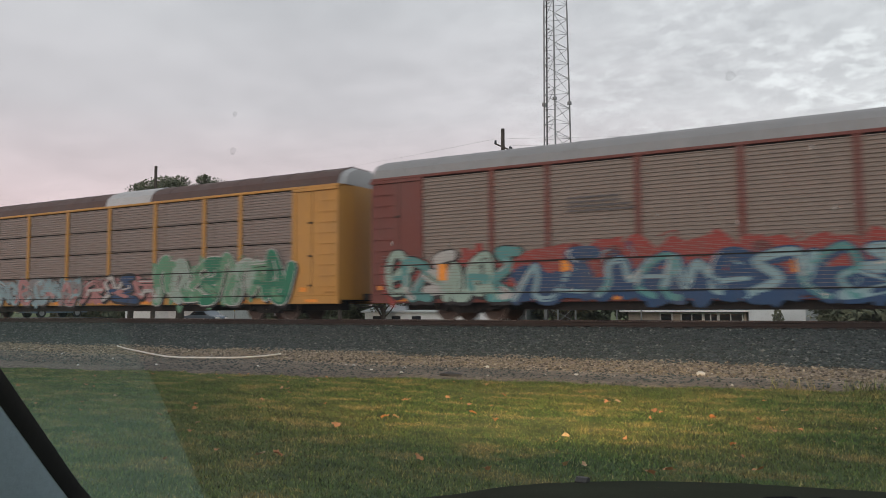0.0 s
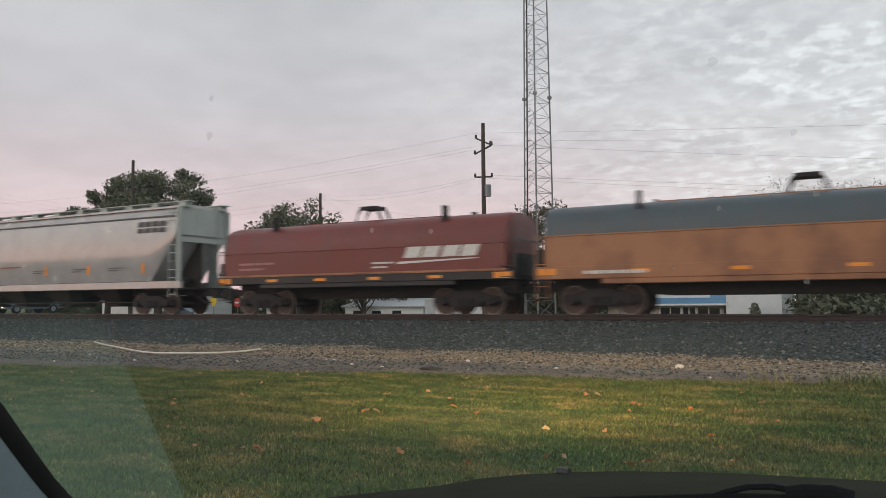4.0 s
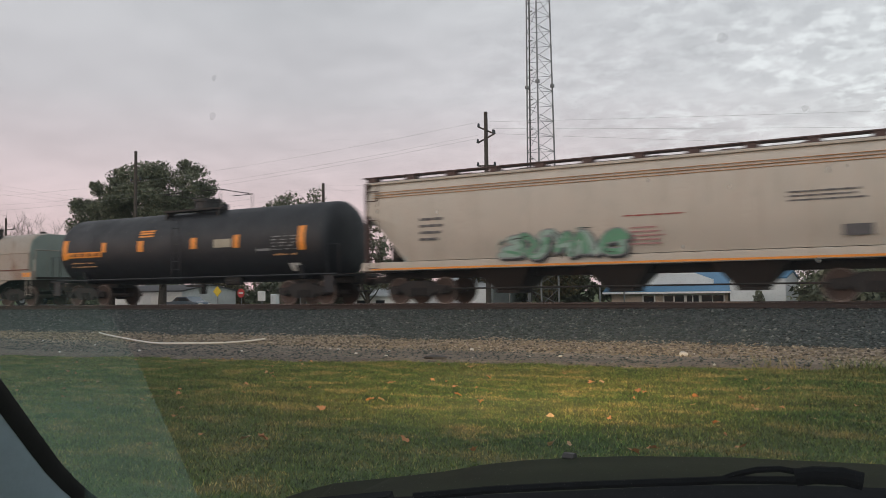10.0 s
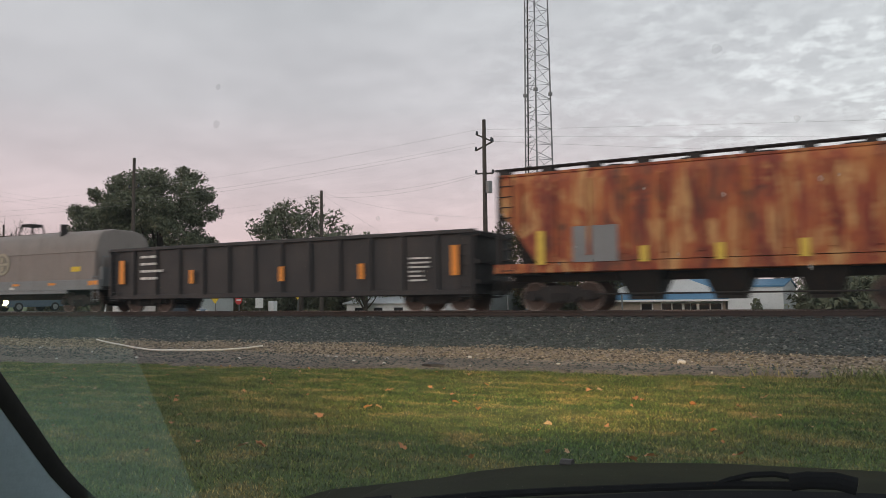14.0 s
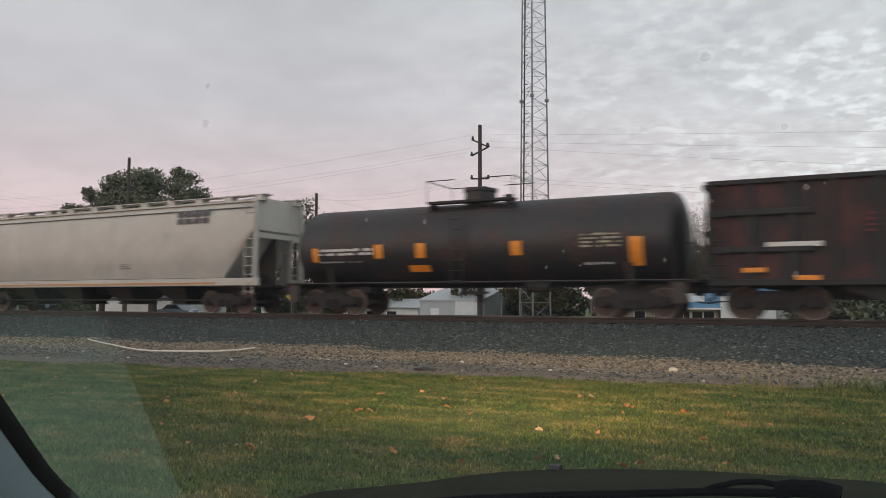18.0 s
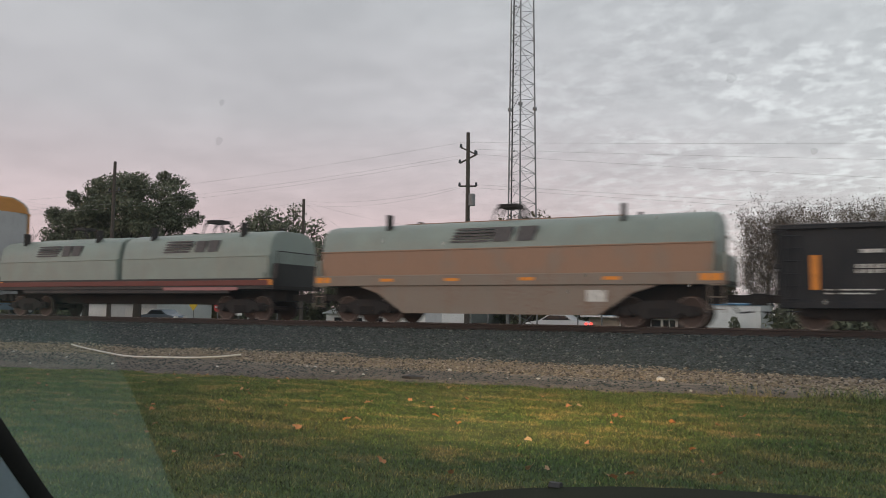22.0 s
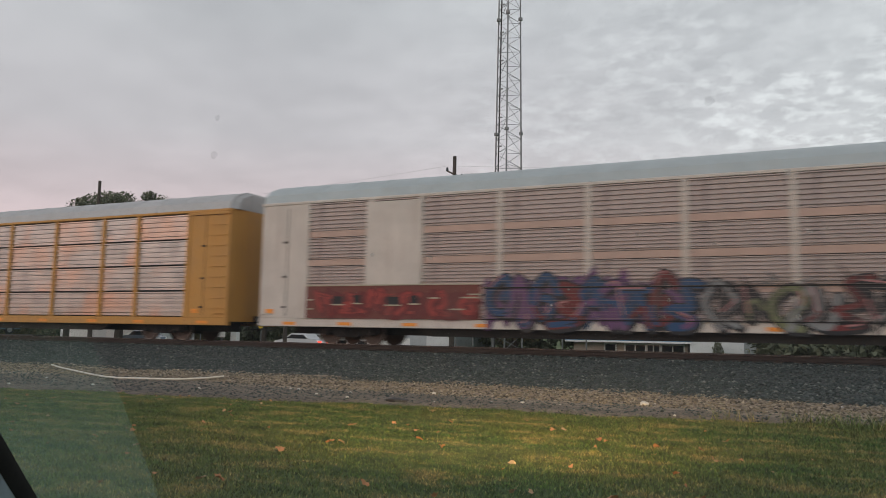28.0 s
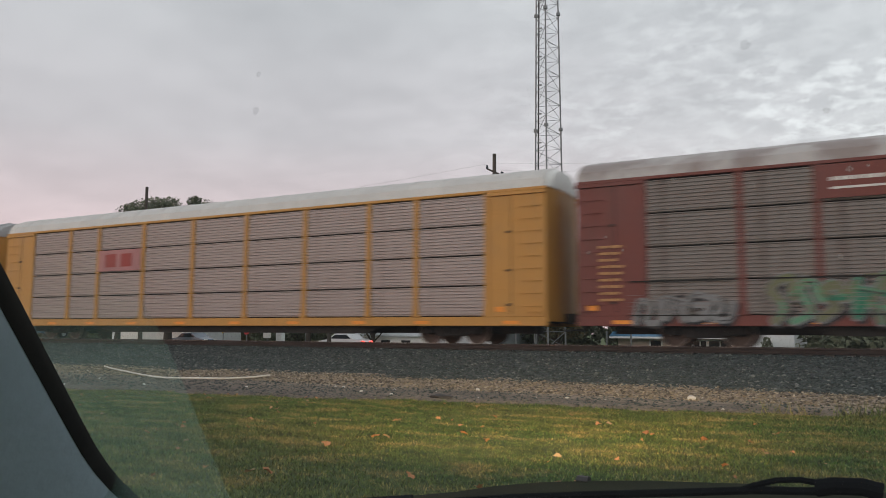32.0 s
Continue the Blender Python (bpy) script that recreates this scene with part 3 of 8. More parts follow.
def make_haze(name, k, col):
    """Clear glass with a breath of dust, added to veil the blacks like glare."""
    m, t, b = nodes_of(name)
    t.nodes.remove(b)
    tr = t.nodes.new("ShaderNodeBsdfTransparent")
    tl = t.nodes.new("ShaderNodeBsdfTranslucent")
    tl.inputs[0].default_value = (*col, 1)
    mx = t.nodes.new("ShaderNodeMixShader")
    n = tex(t, "ShaderNodeTexNoise", scale=5, Detail=5, Roughness=0.6)
    t.links.new(ramp(t, n.outputs[0], [(0.3, k * 0.6), (0.7, k * 1.4)]), mx.inputs[0])
    t.links.new(tr.outputs[0], mx.inputs[1])
    t.links.new(tl.outputs[0], mx.inputs[2])
    t.links.new(mx.outputs[0], t.nodes["Material Output"].inputs[0])
    return m


def make_speck(name, col, k):
    """A dried spot on the glass."""
    m, t, b = nodes_of(name)
    t.nodes.remove(b)
    tr = t.nodes.new("ShaderNodeBsdfTransparent")
    tl = t.nodes.new("ShaderNodeBsdfDiffuse")
    tl.inputs[0].default_value = (*col, 1)
    mx = t.nodes.new("ShaderNodeMixShader")
    mx.inputs[0].default_value = k
    t.links.new(tr.outputs[0], mx.inputs[1])
    t.links.new(tl.outputs[0], mx.inputs[2])
    t.links.new(mx.outputs[0], t.nodes["Material Output"].inputs[0])
    return m


SPECK_PALE = make_speck("pale_dried_spot", (0.75, 0.75, 0.72), 0.22)
SPECK_DARK = make_speck("dark_dried_spot", (0.1, 0.1, 0.11), 0.14)
PANE = make_haze("windscreen_glass", 0.013, (0.75, 0.82, 0.88))
FILM = make_film("windscreen_dust", 0.21, (0.44, 0.72, 0.60))

# ------------------------------------------------------------------ mesh tools
class Mesh:
    """Collects vertices and faces of one part."""

    def __init__(self):
        self.v, self.f = [], []

    def add(self, verts, faces):
        o = len(self.v)
        self.v += [tuple(p) for p in verts]
        self.f += [tuple(i + o for i in f) for f in faces]
        return self

    def box(self, x0, x1, y0, y1, z0, z1):
        return self.add([(x, y, z) for x in (x0, x1) for y in (y0, y1) for z in (z0, z1)],
                        [(0, 1, 3, 2), (4, 6, 7, 5), (0, 4, 5, 1), (2, 3, 7, 6), (0, 2, 6, 4), (1, 5, 7, 3)])

    def slab(self, x0, x1, y0, y1, z0, z1, c=0.02):
        """A box whose long edges are chamfered."""
        return self.prism([(y0 + c, z0), (y1 - c, z0), (y1, z0 + c), (y1, z1 - c), (y1 - c, z1), (y0 + c, z1), (y0, z1 - c), (y0, z0 + c)], x0, x1)

    def prism(self, prof, x0, x1):
        """A profile of (y, z), run along x."""
        return self.loft([[(x0, y, z) for y, z in prof], [(x1, y, z) for y, z in prof]])

    def prism_y(self, prof, y0, y1):
        """A profile of (x, z), run along y."""
        return self.loft([[(x, y1, z) for x, z in prof], [(x, y0, z) for x, z in prof]])

    def loft(self, rings, caps=True):
        n = len(rings[0])
        verts = [p for r in rings for p in r]
        faces = [(a * n + i, a * n + (i + 1) % n, (a + 1) * n + (i + 1) % n, (a + 1) * n + i)
                 for a in range(len(rings) - 1) for i in range(n)]
        if caps:
            faces += [tuple(range(n - 1, -1, -1)), tuple((len(rings) - 1) * n + i for i in range(n))]
        return self.add(verts, faces)

    def tube(self, path, r, n=6, r1=None):
        path = [Vector(p) for p in path]
        rings = []
        for i, p in enumerate(path):
            d = (path[min(i + 1, len(path) - 1)] - path[max(i - 1, 0)]).normalized()
            a = d.cross(Vector((0, 0, 1)) if abs(d.z) < 0.9 else Vector((1, 0, 0))).normalized()
            b = d.cross(a)
            k = r if r1 is None else r + (r1 - r) * i / (len(path) - 1)
            rings.append([p + (a * math.cos(q) + b * math.sin(q)) * k for q in (2 * math.pi * j / n for j in range(n))])
        return self.loft(rings)

    def disc_y(self, x, y0, y1, z, r, n=20, hub=0.0):
        """A wheel-like cylinder with its axis along y."""
        return self.loft([[(x + r * math.cos(2 * math.pi * i / n), y, z + r * math.sin(2 * math.pi * i / n)) for i in range(n)] for y in (y1, y0)])

    def disc_z(self, x, y, z0, z1, r, n=16, r1=None):
        r1 = r if r1 is None else r1
        return self.loft([[(x + k * math.cos(2 * math.pi * i / n), y + k * math.sin(2 * math.pi * i / n), z) for i in range(n)] for z, k in ((z0, r), (z1, r1))])

    def data(self, name, smooth=None):
        me = bpy.data.meshes.new(name)
        me.from_pydata(self.v, [], self.f)
        if smooth:
            me.polygons.foreach_set("use_smooth", [True] * len(me.polygons))
            me.set_sharp_from_angle(angle=smooth)
        me.update()
        return me


def part(name, bm, material, parent, label="", loc=None, smooth=None):
    """Links a mesh as one part under a thing or under a part."""
    me = bm if isinstance(bm, bpy.types.Mesh) else bm.data(name, smooth)
    if not me.materials:
        me.materials.append(material)
    ob = new(name, me)
    ob.parent = parent
    if loc:
        ob.location = loc
    if label:
        ob["label"] = label
    return ob


def thing(name, bm, material, label, category, group="", kind="", loc=None, smooth=None):
    me = bm.data(name, smooth)
    me.materials.append(material)
    ob = new(name, me)
    if loc:
        ob.location = loc
    return tagged(ob, label, category, group, kind)


def empty(name, label, category, group="", kind="", m=None):
    ob = new(name)
    if m is not None:
        ob.matrix_world = m
    return tagged(ob, label, category, group, kind)


def sheet(xs, ys, zf):
    m = Mesh()
    nx, ny = len(xs), len(ys)
    m.v = [(x, y, zf(x, y)) for x in xs for y in ys]
    m.f = [(i * ny + j, (i + 1) * ny + j, (i + 1) * ny + j + 1, i * ny + j + 1) for i in range(nx - 1) for j in range(ny - 1)]
    return m


def steps(*spans):
    out = []
    for a, b, n in spans:
        out += [a + (b - a) * i / n for i in range(n)]
    return out + [spans[-1][1]]


def np_mesh(name, verts, faces, material):
    """A big mesh of loose triangles from arrays."""
    me = bpy.data.meshes.new(name)
    me.vertices.add(len(verts))
    me.vertices.foreach_set("co", np.asarray(verts, dtype=np.float32).ravel())
    faces = np.asarray(faces, dtype=np.int32)
    me.loops.add(faces.size)
    me.loops.foreach_set("vertex_index", faces.ravel())
    me.polygons.add(len(faces))
    me.polygons.foreach_set("loop_start", np.arange(len(faces), dtype=np.int32) * 3)
    me.polygons.foreach_set("loop_total", np.full(len(faces), 3, dtype=np.int32))
    me.update(calc_edges=True)
    me.materials.append(material)
    return new(name, me)

# ------------------------------------------------------------------ ground and track
RAILTOP = 0.84
TRACK_Y = 24.5


def wob(x, y, s=1.0):
    return noise.noise(Vector((x * s, y * s, 0.3)))


def ground_z(x, y):
    if y <= 13.6:
        return 0.015 * wob(x, y, 0.4) - (0.03 if y > 13.4 else 0.0)
    if y <= 32:
        return -0.06
    if y <= 45:
        return -0.06 - 0.30 * (y - 32) / 13
    if y <= 62:
        return -0.36 - 0.10 * (y - 45) / 17
    return -0.46 - 1.0 * min(1.0, (y - 62) / 100)


tagged(thing("ground", sheet(steps((-1500, -120, 12), (-120, -30, 30), (-30, 12, 70), (12, 100, 20), (100, 1500, 10)),
                             steps((-600, -20, 6), (-20, 0, 10), (0, 12, 30), (12, 70, 40), (70, 1800, 14)), ground_z), GRASS,
             "green lawn and fields, tufted, running out flat to the horizon", "ground", kind="structure", smooth=1.0))


def lawn_edge(x):
    """How far the turf reaches; ragged."""
    return np.clip(13.3 + 0.18 * x, 10.6, 13.4) + 0.16 * np.sin(0.9 * x + 1) + 0.11 * np.sin(2.3 * x) + 0.08 * np.sin(5.1 * x + 2) + 0.05 * np.sin(11.7 * x)


def dirt_z(x, y):
    e = float(lawn_edge(x)) - 0.15
    return min(0.05, -0.05 + 0.35 * (y - e)) + 0.012 * wob(x, y, 1.3) + max(0, y - 14.5) * 0.03


thing("gravel_strip", sheet(steps((-400, -60, 20), (-60, -25, 50), (-25, 8, 130), (8, 60, 40), (60, 400, 20)), steps((10.0, 14.2, 30), (14.2, 17.5, 10)), dirt_z), DIRT,
      "strip of pale gravel and trodden dirt beside the track", "gravel", kind="structure", smooth=1.0)


def ballast_z(x, y):
    d = abs(y - TRACK_Y)
    if d < 1.75:
        z = 0.645
    elif d < 4.2:
        z = 0.645 - (d - 1.75) * 0.15
    else:
        z = 0.2775 - (d - 4.2) * 0.043
    return z + 0.018 * wob(x, y, 1.1) + (0 if d < 7.9 else -(d - 7.9) * 0.12) + 0.05 * wob(x, 3, 0.5) * (1 if d > 6 else 0)


thing("ballast_bed", sheet(steps((-600, -60, 30), (-60, 8, 150), (8, 400, 30)), steps((15.2, 22.6, 24), (22.6, 26.4, 8), (26.4, 33.0, 10)), ballast_z), BALLAST,
      "bed of grey crushed stone under the railway track", "ballast", kind="structure", smooth=1.0)


def scatter(name, count, xr, yr, zf, size, material, seed, label, flat=0.6):
    """Loose stones: squashed, jittered octahedra."""
    rng = np.random.default_rng(seed)
    x = xr[0] + (xr[1] - xr[0]) * rng.random(count)
    y = yr[0] + (yr[1] - yr[0]) * rng.random(count)
    s = size[0] + (size[1] - size[0]) * rng.random(count) ** 2.5
    z = np.array([zf(a, b) for a, b in zip(x, y)])
    base = np.array([(1, 0, 0), (0, 1, 0), (-1, 0, 0), (0, -1, 0), (0, 0, 1), (0, 0, -1)], dtype=float)
    tri = np.array([(0, 1, 4), (1, 2, 4), (2, 3, 4), (3, 0, 4), (1, 0, 5), (2, 1, 5), (3, 2, 5), (0, 3, 5)])
    v = base[None] * (1 + 0.55 * (rng.random((count, 6, 3)) - 0.5)) + 0.35 * (rng.random((count, 6, 3)) - 0.5)
    v[:, :, 2] *= flat
    a = rng.random(count) * 6.28
    c, q = np.cos(a)[:, None], np.sin(a)[:, None]
    v = np.stack([v[:, :, 0] * c - v[:, :, 1] * q, v[:, :, 0] * q + v[:, :, 1] * c, v[:, :, 2]], -1) * s[:, None, None]
    v += np.stack([x, y, z + s * flat * 0.35], -1)[:, None]
    f = tri[None] + (np.arange(count) * 6)[:, None, None]
    ob = np_mesh(name, v.reshape(-1, 3), f.reshape(-1, 3), material)
    return tagged(ob, label, "gravel", kind="stuff")


scatter("ballast_stones", 52000, (-48, 5), (16.0, 22.9), ballast_z, (0.022, 0.06), STONE, 1, "loose grey crushed stones of the track bed")
scatter("pale_stones", 22000, (-32, 4), (14.3, 17.0), dirt_z, (0.012, 0.045), STONE_PALE, 2, "loose pale gravel scattered over dirt")
scatter("dirt_pebbles", 12000, (-32, 4), (11.2, 14.6), dirt_z, (0.008, 0.035), STONE, 4, "small grey pebbles in trodden dirt")
scatter("pale_rocks", 60, (-30, 4), (11.0, 16.0), dirt_z, (0.015, 0.045), plain("pale_rock", (0.42, 0.41, 0.39), 0.85), 3, "larger pale stones lying on the gravel strip", 0.7)


def blades(name, count, xr, yr, h, seed, dens_near):
    rng = np.random.default_rng(seed)
    x = xr[0] + (xr[1] - xr[0]) * rng.random(count)
    y = yr[0] + (yr[1] - yr[0]) * rng.random(count) ** dens_near
    keep = (x > -2.3 * y - 1.5) & (y < lawn_edge(x) - 0.12 + 0.45 * rng.random(count) ** 2)
    x, y = x[keep], y[keep]
    n = len(x)
    ang = rng.random(n) * 6.28
    hh = h[0] + (h[1] - h[0]) * rng.random(n)
    w = 0.0016 + 0.0026 * rng.random(n) + 0.00026 * y
    dx, dy = np.cos(ang) * w, np.sin(ang) * w
    lx, ly = (rng.random(n) - 0.5) * hh * 1.7, (rng.random(n) - 0.5) * hh * 1.7
    z = np.zeros(n)
    v = np.stack([np.stack([x - dx, y - dy, z], -1), np.stack([x + dx, y + dy, z], -1), np.stack([x + lx, y + ly, hh], -1)], 1)
    f = np.arange(n * 3).reshape(n, 3)
    return tagged(np_mesh(name, v.reshape(-1, 3), f, BLADE), "short mown lawn grass, green and partly dry", "grass", kind="stuff")


blades("grass", 980000, (-26, 5), (3.4, 13.6), (0.012, 0.036), 5, 0.85)
blades("tall_grass", 6000, (-26, 5), (3.4, 13.4), (0.03, 0.06), 8, 0.9)
blades("edge_grass", 22000, (-30, 5), (11.0, 13.7), (0.03, 0.085), 6, 1.0)
blades("weeds", 3000, (-1.8, 5), (13.0, 13.9), (0.08, 0.26), 7, 1.0)

# track: two rails and the sleepers under them
track = empty("track", "single railway track with rusty steel rails on dark sleepers", "track", kind="structure")
for side in (-1, 1):
    y = TRACK_Y + side * 0.755
    prof = [(-0.07, 0), (0.07, 0), (0.07, 0.015), (0.012, 0.035), (0.012, 0.115), (0.036, 0.125), (0.036, 0.155), (0.028, 0.165), (-0.028, 0.165), (-0.036, 0.155),
            (-0.036, 0.125), (-0.012, 0.115), (-0.012, 0.035), (-0.07, 0.015)]
    part("rail", Mesh().prism([(y + a, RAILTOP - 0.165 + b) for a, b in prof], -700, 500), RAIL, track)
    part("rail_head", Mesh().box(-700, 500, y - 0.022, y + 0.022, RAILTOP - 0.002, RAILTOP + 0.003), TREAD, track, "worn bright running surface")
tie_me = Mesh().slab(-0.115, 0.115, -1.3, 1.3, -0.16, 0.0, 0.02).data("tie")
tie_me.materials.append(TIE)
random.seed(3)
tie_joined = Mesh()
for i in range(-300, 120):
    x = i * 0.52
    if -58 < x < 8:
        o = part("tie", tie_me, TIE, track, loc=(x + random.uniform(-0.03, 0.03), TRACK_Y + random.uniform(-0.05, 0.05), RAILTOP - 0.165))
        o.rotation_euler = (0, 0, random.uniform(-0.02, 0.02))
    else:
        tie_joined.box(x - 0.11, x + 0.11, TRACK_Y - 1.3, TRACK_Y + 1.3, RAILTOP - 0.32, RAILTOP - 0.165)
tagged(part("far_ties", tie_joined, TIE, track), kind="stuff")

# ------------------------------------------------------------------ railway cars
# Car space: x along the track, y away from the lawn, z up from the rail head, origin amid the car.
HALF = 1.5
CARS = []           # (car, x of its middle at the start, half length)
SPINNERS = []       # wheelsets that turn


def truck_meshes():
    fr = Mesh()
    for s in (-1, 1):
        y = s * 1.0
        pro = [(-1.2, 0.40), (-1.15, 0.62), (-0.75, 0.66), (-0.42, 0.80), (0.42, 0.80), (0.75, 0.66), (1.15, 0.62), (1.2, 0.40), (0.98, 0.36),
               (0.7, 0.46), (0.45, 0.26), (-0.45, 0.26), (-0.7, 0.46), (-0.98, 0.36)]
        fr.prism_y(pro, y - 0.07, y + 0.07)
        for a in (-0.89, 0.89):
            fr.disc_y(a, y - 0.16, y + 0.16, 0.46, 0.13, 12)
            fr.box(a - 0.16, a + 0.16, y - 0.1, y + 0.1, 0.36, 0.6)
    fr.box(-0.25, 0.25, -0.95, 0.95, 0.5, 0.78)
    sp = Mesh()
    for a in (-0.2, 0.0, 0.2):
        sp.disc_z(a, 0, 0.3, 0.56, 0.075, 10)
    ws = Mesh()
    for s in (-1, 1):
        n = 28
        ring = lambda r, y: [(r * math.cos(2 * math.pi * i / n), y, r * math.sin(2 * math.pi * i / n)) for i in range(n)]
        a, b = (s * 0.70, s * 0.83)
        ws.loft([ring(0.10, a - s * 0.02), ring(0.16, a), ring(0.40, a + s * 0.015), ring(0.485, a), ring(0.485, a + s * 0.03), ring(0.46, a + s * 0.04), ring(0.455, b),
                 ring(0.40, b - s * 0.01), ring(0.17, b - s * 0.045), ring(0.11, b + s * 0.03)])
    ws.loft([[(0.085 * math.cos(q), y, 0.085 * math.sin(q)) for q in (2 * math.pi * i / 12 for i in range(12))] for y in (-1.05, 1.05)])
    tr = Mesh()
    for s in (-1, 1):
        n = 28
        tr.loft([[(r * math.cos(2 * math.pi * i / n), s * y, r * math.sin(2 * math.pi * i / n)) for i in range(n)]
                 for r, y in ((0.43, 0.832), (0.458, 0.836), (0.458, 0.80))], caps=False)
    k0 = len(ws.f)
    ws.add(tr.v, tr.f)
    wsd = ws.data("wheelset", 0.6)
    wsd.materials.append(WHEEL)
    wsd.materials.append(RIM)
    for p in wsd.polygons[k0:]:
        p.material_index = 1
    return fr.data("truck"), sp.data("spring"), wsd


TRUCK_ME = truck_meshes()
for _me in TRUCK_ME[:2]:
    _me.materials.append(TRUCK)


def trucks(car, d):
    for x in (-d, d):
        t = part("truck", TRUCK_ME[0], TRUCK, car, "cast steel truck, rusty brown", loc=(x, 0, 0))
        for y in (-1.09, 1.09):
            part("spring_nest", TRUCK_ME[1], TRUCK, t, loc=(0, y, 0))
        for a in (-0.89, 0.89):
            w = part("wheelset", TRUCK_ME[2], WHEEL, t, loc=(a, 0, 0.458))
            SPINNERS.append(w)


def coupler(car, half, reach):
    for s in (-1, 1):
        m = Mesh()
        m.box(min(s * (half - 1.2), s * (half + reach)), max(s * (half - 1.2), s * (half + reach)), -0.09, 0.09, 0.75, 0.98)
        m.box(min(s * (half + reach - 0.15), s * (half + reach + 0.12)), max(s * (half + reach - 0.15), s * (half + reach + 0.12)), -0.17, 0.17, 0.68, 1.02)
        part("coupler", m, UNDER, car)
        h = Mesh().tube([(s * (half - 0.2), -0.5, 0.85), (s * (half + 0.2), -0.42, 0.45), (s * (half + reach), -0.3, 0.5)], 0.03, 6)
        part("air_hose", h, RUBBER, car)


def ladder(car, x, y, z0, z1, material, w=0.4, along="x"):
    m = Mesh()
    if along == "x":
        for a in (-w / 2, w / 2):
            m.tube([(x + a, y, z0), (x + a, y, z1)], 0.022, 5)
        z = z0 + 0.1
        while z < z1:
            m.tube([(x - w / 2, y, z), (x + w / 2, y, z)], 0.016, 5)
            z += 0.34
    else:
        for a in (-w / 2, w / 2):
            m.tube([(x, y + a, z0), (x, y + a, z1)], 0.022, 5)
        z = z0 + 0.1
        while z < z1:
            m.tube([(x, y - w / 2, z), (x, y + w / 2, z)], 0.016, 5)
            z += 0.34
    part("ladder", m, material, car)


def patch(car, name, x0, x1, z0, z1, y, material, label=""):
    """A stencil or reflector that lies on the car's side, 6 mm thick."""
    part(name, Mesh().box(x0, x1, y - 0.006, y, z0, z1), material, car, label)


def stencil(car, x, z, w, h, rows, y, material, seed=1, name="stencil"):
    """Rows of small bars in place of painted data."""
    rr = random.Random(seed)
    m = Mesh()
    for i in range(rows):
        zz = z + h * (1 - (i + 0.8) / rows)
        a, end = x, x + w * rr.uniform(0.6, 1.0)
        while a < end:
            b = min(end, a + rr.uniform(0.12, 0.4))
            m.box(a, b, y - 0.006, y, zz, zz + min(0.10, h / rows * 0.4))
            a = b + 0.05
    tagged(part(name, m, material, car), kind="stuff")


def name_blocks(car, x0, x1, z0, z1, n, y, material):
    """A row of slanted double bars in place of a painted name."""
    w = (x1 - x0) / n
    h = z1 - z0
    m = Mesh()
    for i in range(n):
        a, b = x0 + w * i + 0.03, x0 + w * (i + 1) - 0.05
        for c0, c1 in ((0.0, 0.40), (0.55, 1.0)):
            m.prism_y([(a + 0.1 * h * c0, z0 + h * c0), (b + 0.1 * h * c0, z0 + h * c0), (b + 0.1 * h * c1, z0 + h * c1), (a + 0.1 * h * c1, z0 + h * c1)], y - 0.006, y)
    part("emblem", m, material, car, "row of heavy painted bars")


def reflectors(car, xs, z, y, w=0.45, h=0.1, upright=False):
    for x in xs:
        if upright:
            patch(car, "reflector", x, x + h, z, z + w, y, REFL)
        else:
            patch(car, "reflector", x, x + w, z, z + h, y, REFL)


def blob(rr, cx, cz, w, h, n=18, wild=0.18, lean=0.0):
    ph = [rr.uniform(0, 6.28) for _ in range(3)]
    out = []
    for i in range(n):
        a = 2 * math.pi * i / n
        k = 1 + wild * (0.6 * math.sin(3 * a + ph[0]) + 0.5 * math.sin(5 * a + ph[1]) + 0.35 * math.sin(2 * a + ph[2]))
        c, s = math.cos(a), math.sin(a)
        q = (abs(c) ** 3 + abs(s) ** 3) ** (-1 / 3)
        out.append((cx + w / 2 * k * c * q + lean * h / 2 * k * s * q, cz + h / 2 * k * s * q))
    return out


CURVES = [[[(0.0, 0.1), (0.25, 0.95), (0.6, 0.5), (0.45, 0.1), (0.9, 0.0), (1.1, 0.7)]],
          [[(0.9, 0.75), (0.45, 1.02), (0.05, 0.6), (0.3, 0.12), (0.8, 0.2), (0.7, 0.6), (0.4, 0.5)]],
          [[(1.0, 0.95), (0.3, 0.9), (0.7, 0.55), (0.1, 0.4), (0.9, 0.1), (0.0, 0.0)]],
          [[(-0.1, 0.3), (0.2, 1.0), (0.5, 0.2), (0.7, 0.9), (1.1, 0.3)]],
          [[(0.0, 0.95), (0.3, 0.1), (0.6, 0.7), (1.0, 0.0)], [(0.2, 0.9), (1.05, 0.75)]],
          [[(0.5, 0), (0.1, 0.3), (0.15, 0.8), (0.6, 0.95), (0.9, 0.6), (0.6, 0.25), (1.15, -0.05)]],
          [[(0.0, 0.0), (0.35, 0.35), (0.1, 0.8), (0.6, 1.0), (0.8, 0.5), (1.1, 0.9)]]]


def smooth_line(pts, n=4):
    out = []
    for i in range(len(pts) - 1):
        p0, p1, p2, p3 = pts[max(0, i - 1)], pts[i], pts[i + 1], pts[min(len(pts) - 1, i + 2)]
        for j in range(n):
            t = j / n
            out.append(tuple(0.5 * (2 * b + (c - a) * t + (2 * a - 5 * b + 4 * c - d) * t * t + (3 * b - a - 3 * c + d) * t ** 3)
                             for a, b, c, d in zip(p0, p1, p2, p3)))
    return out + [pts[-1]]


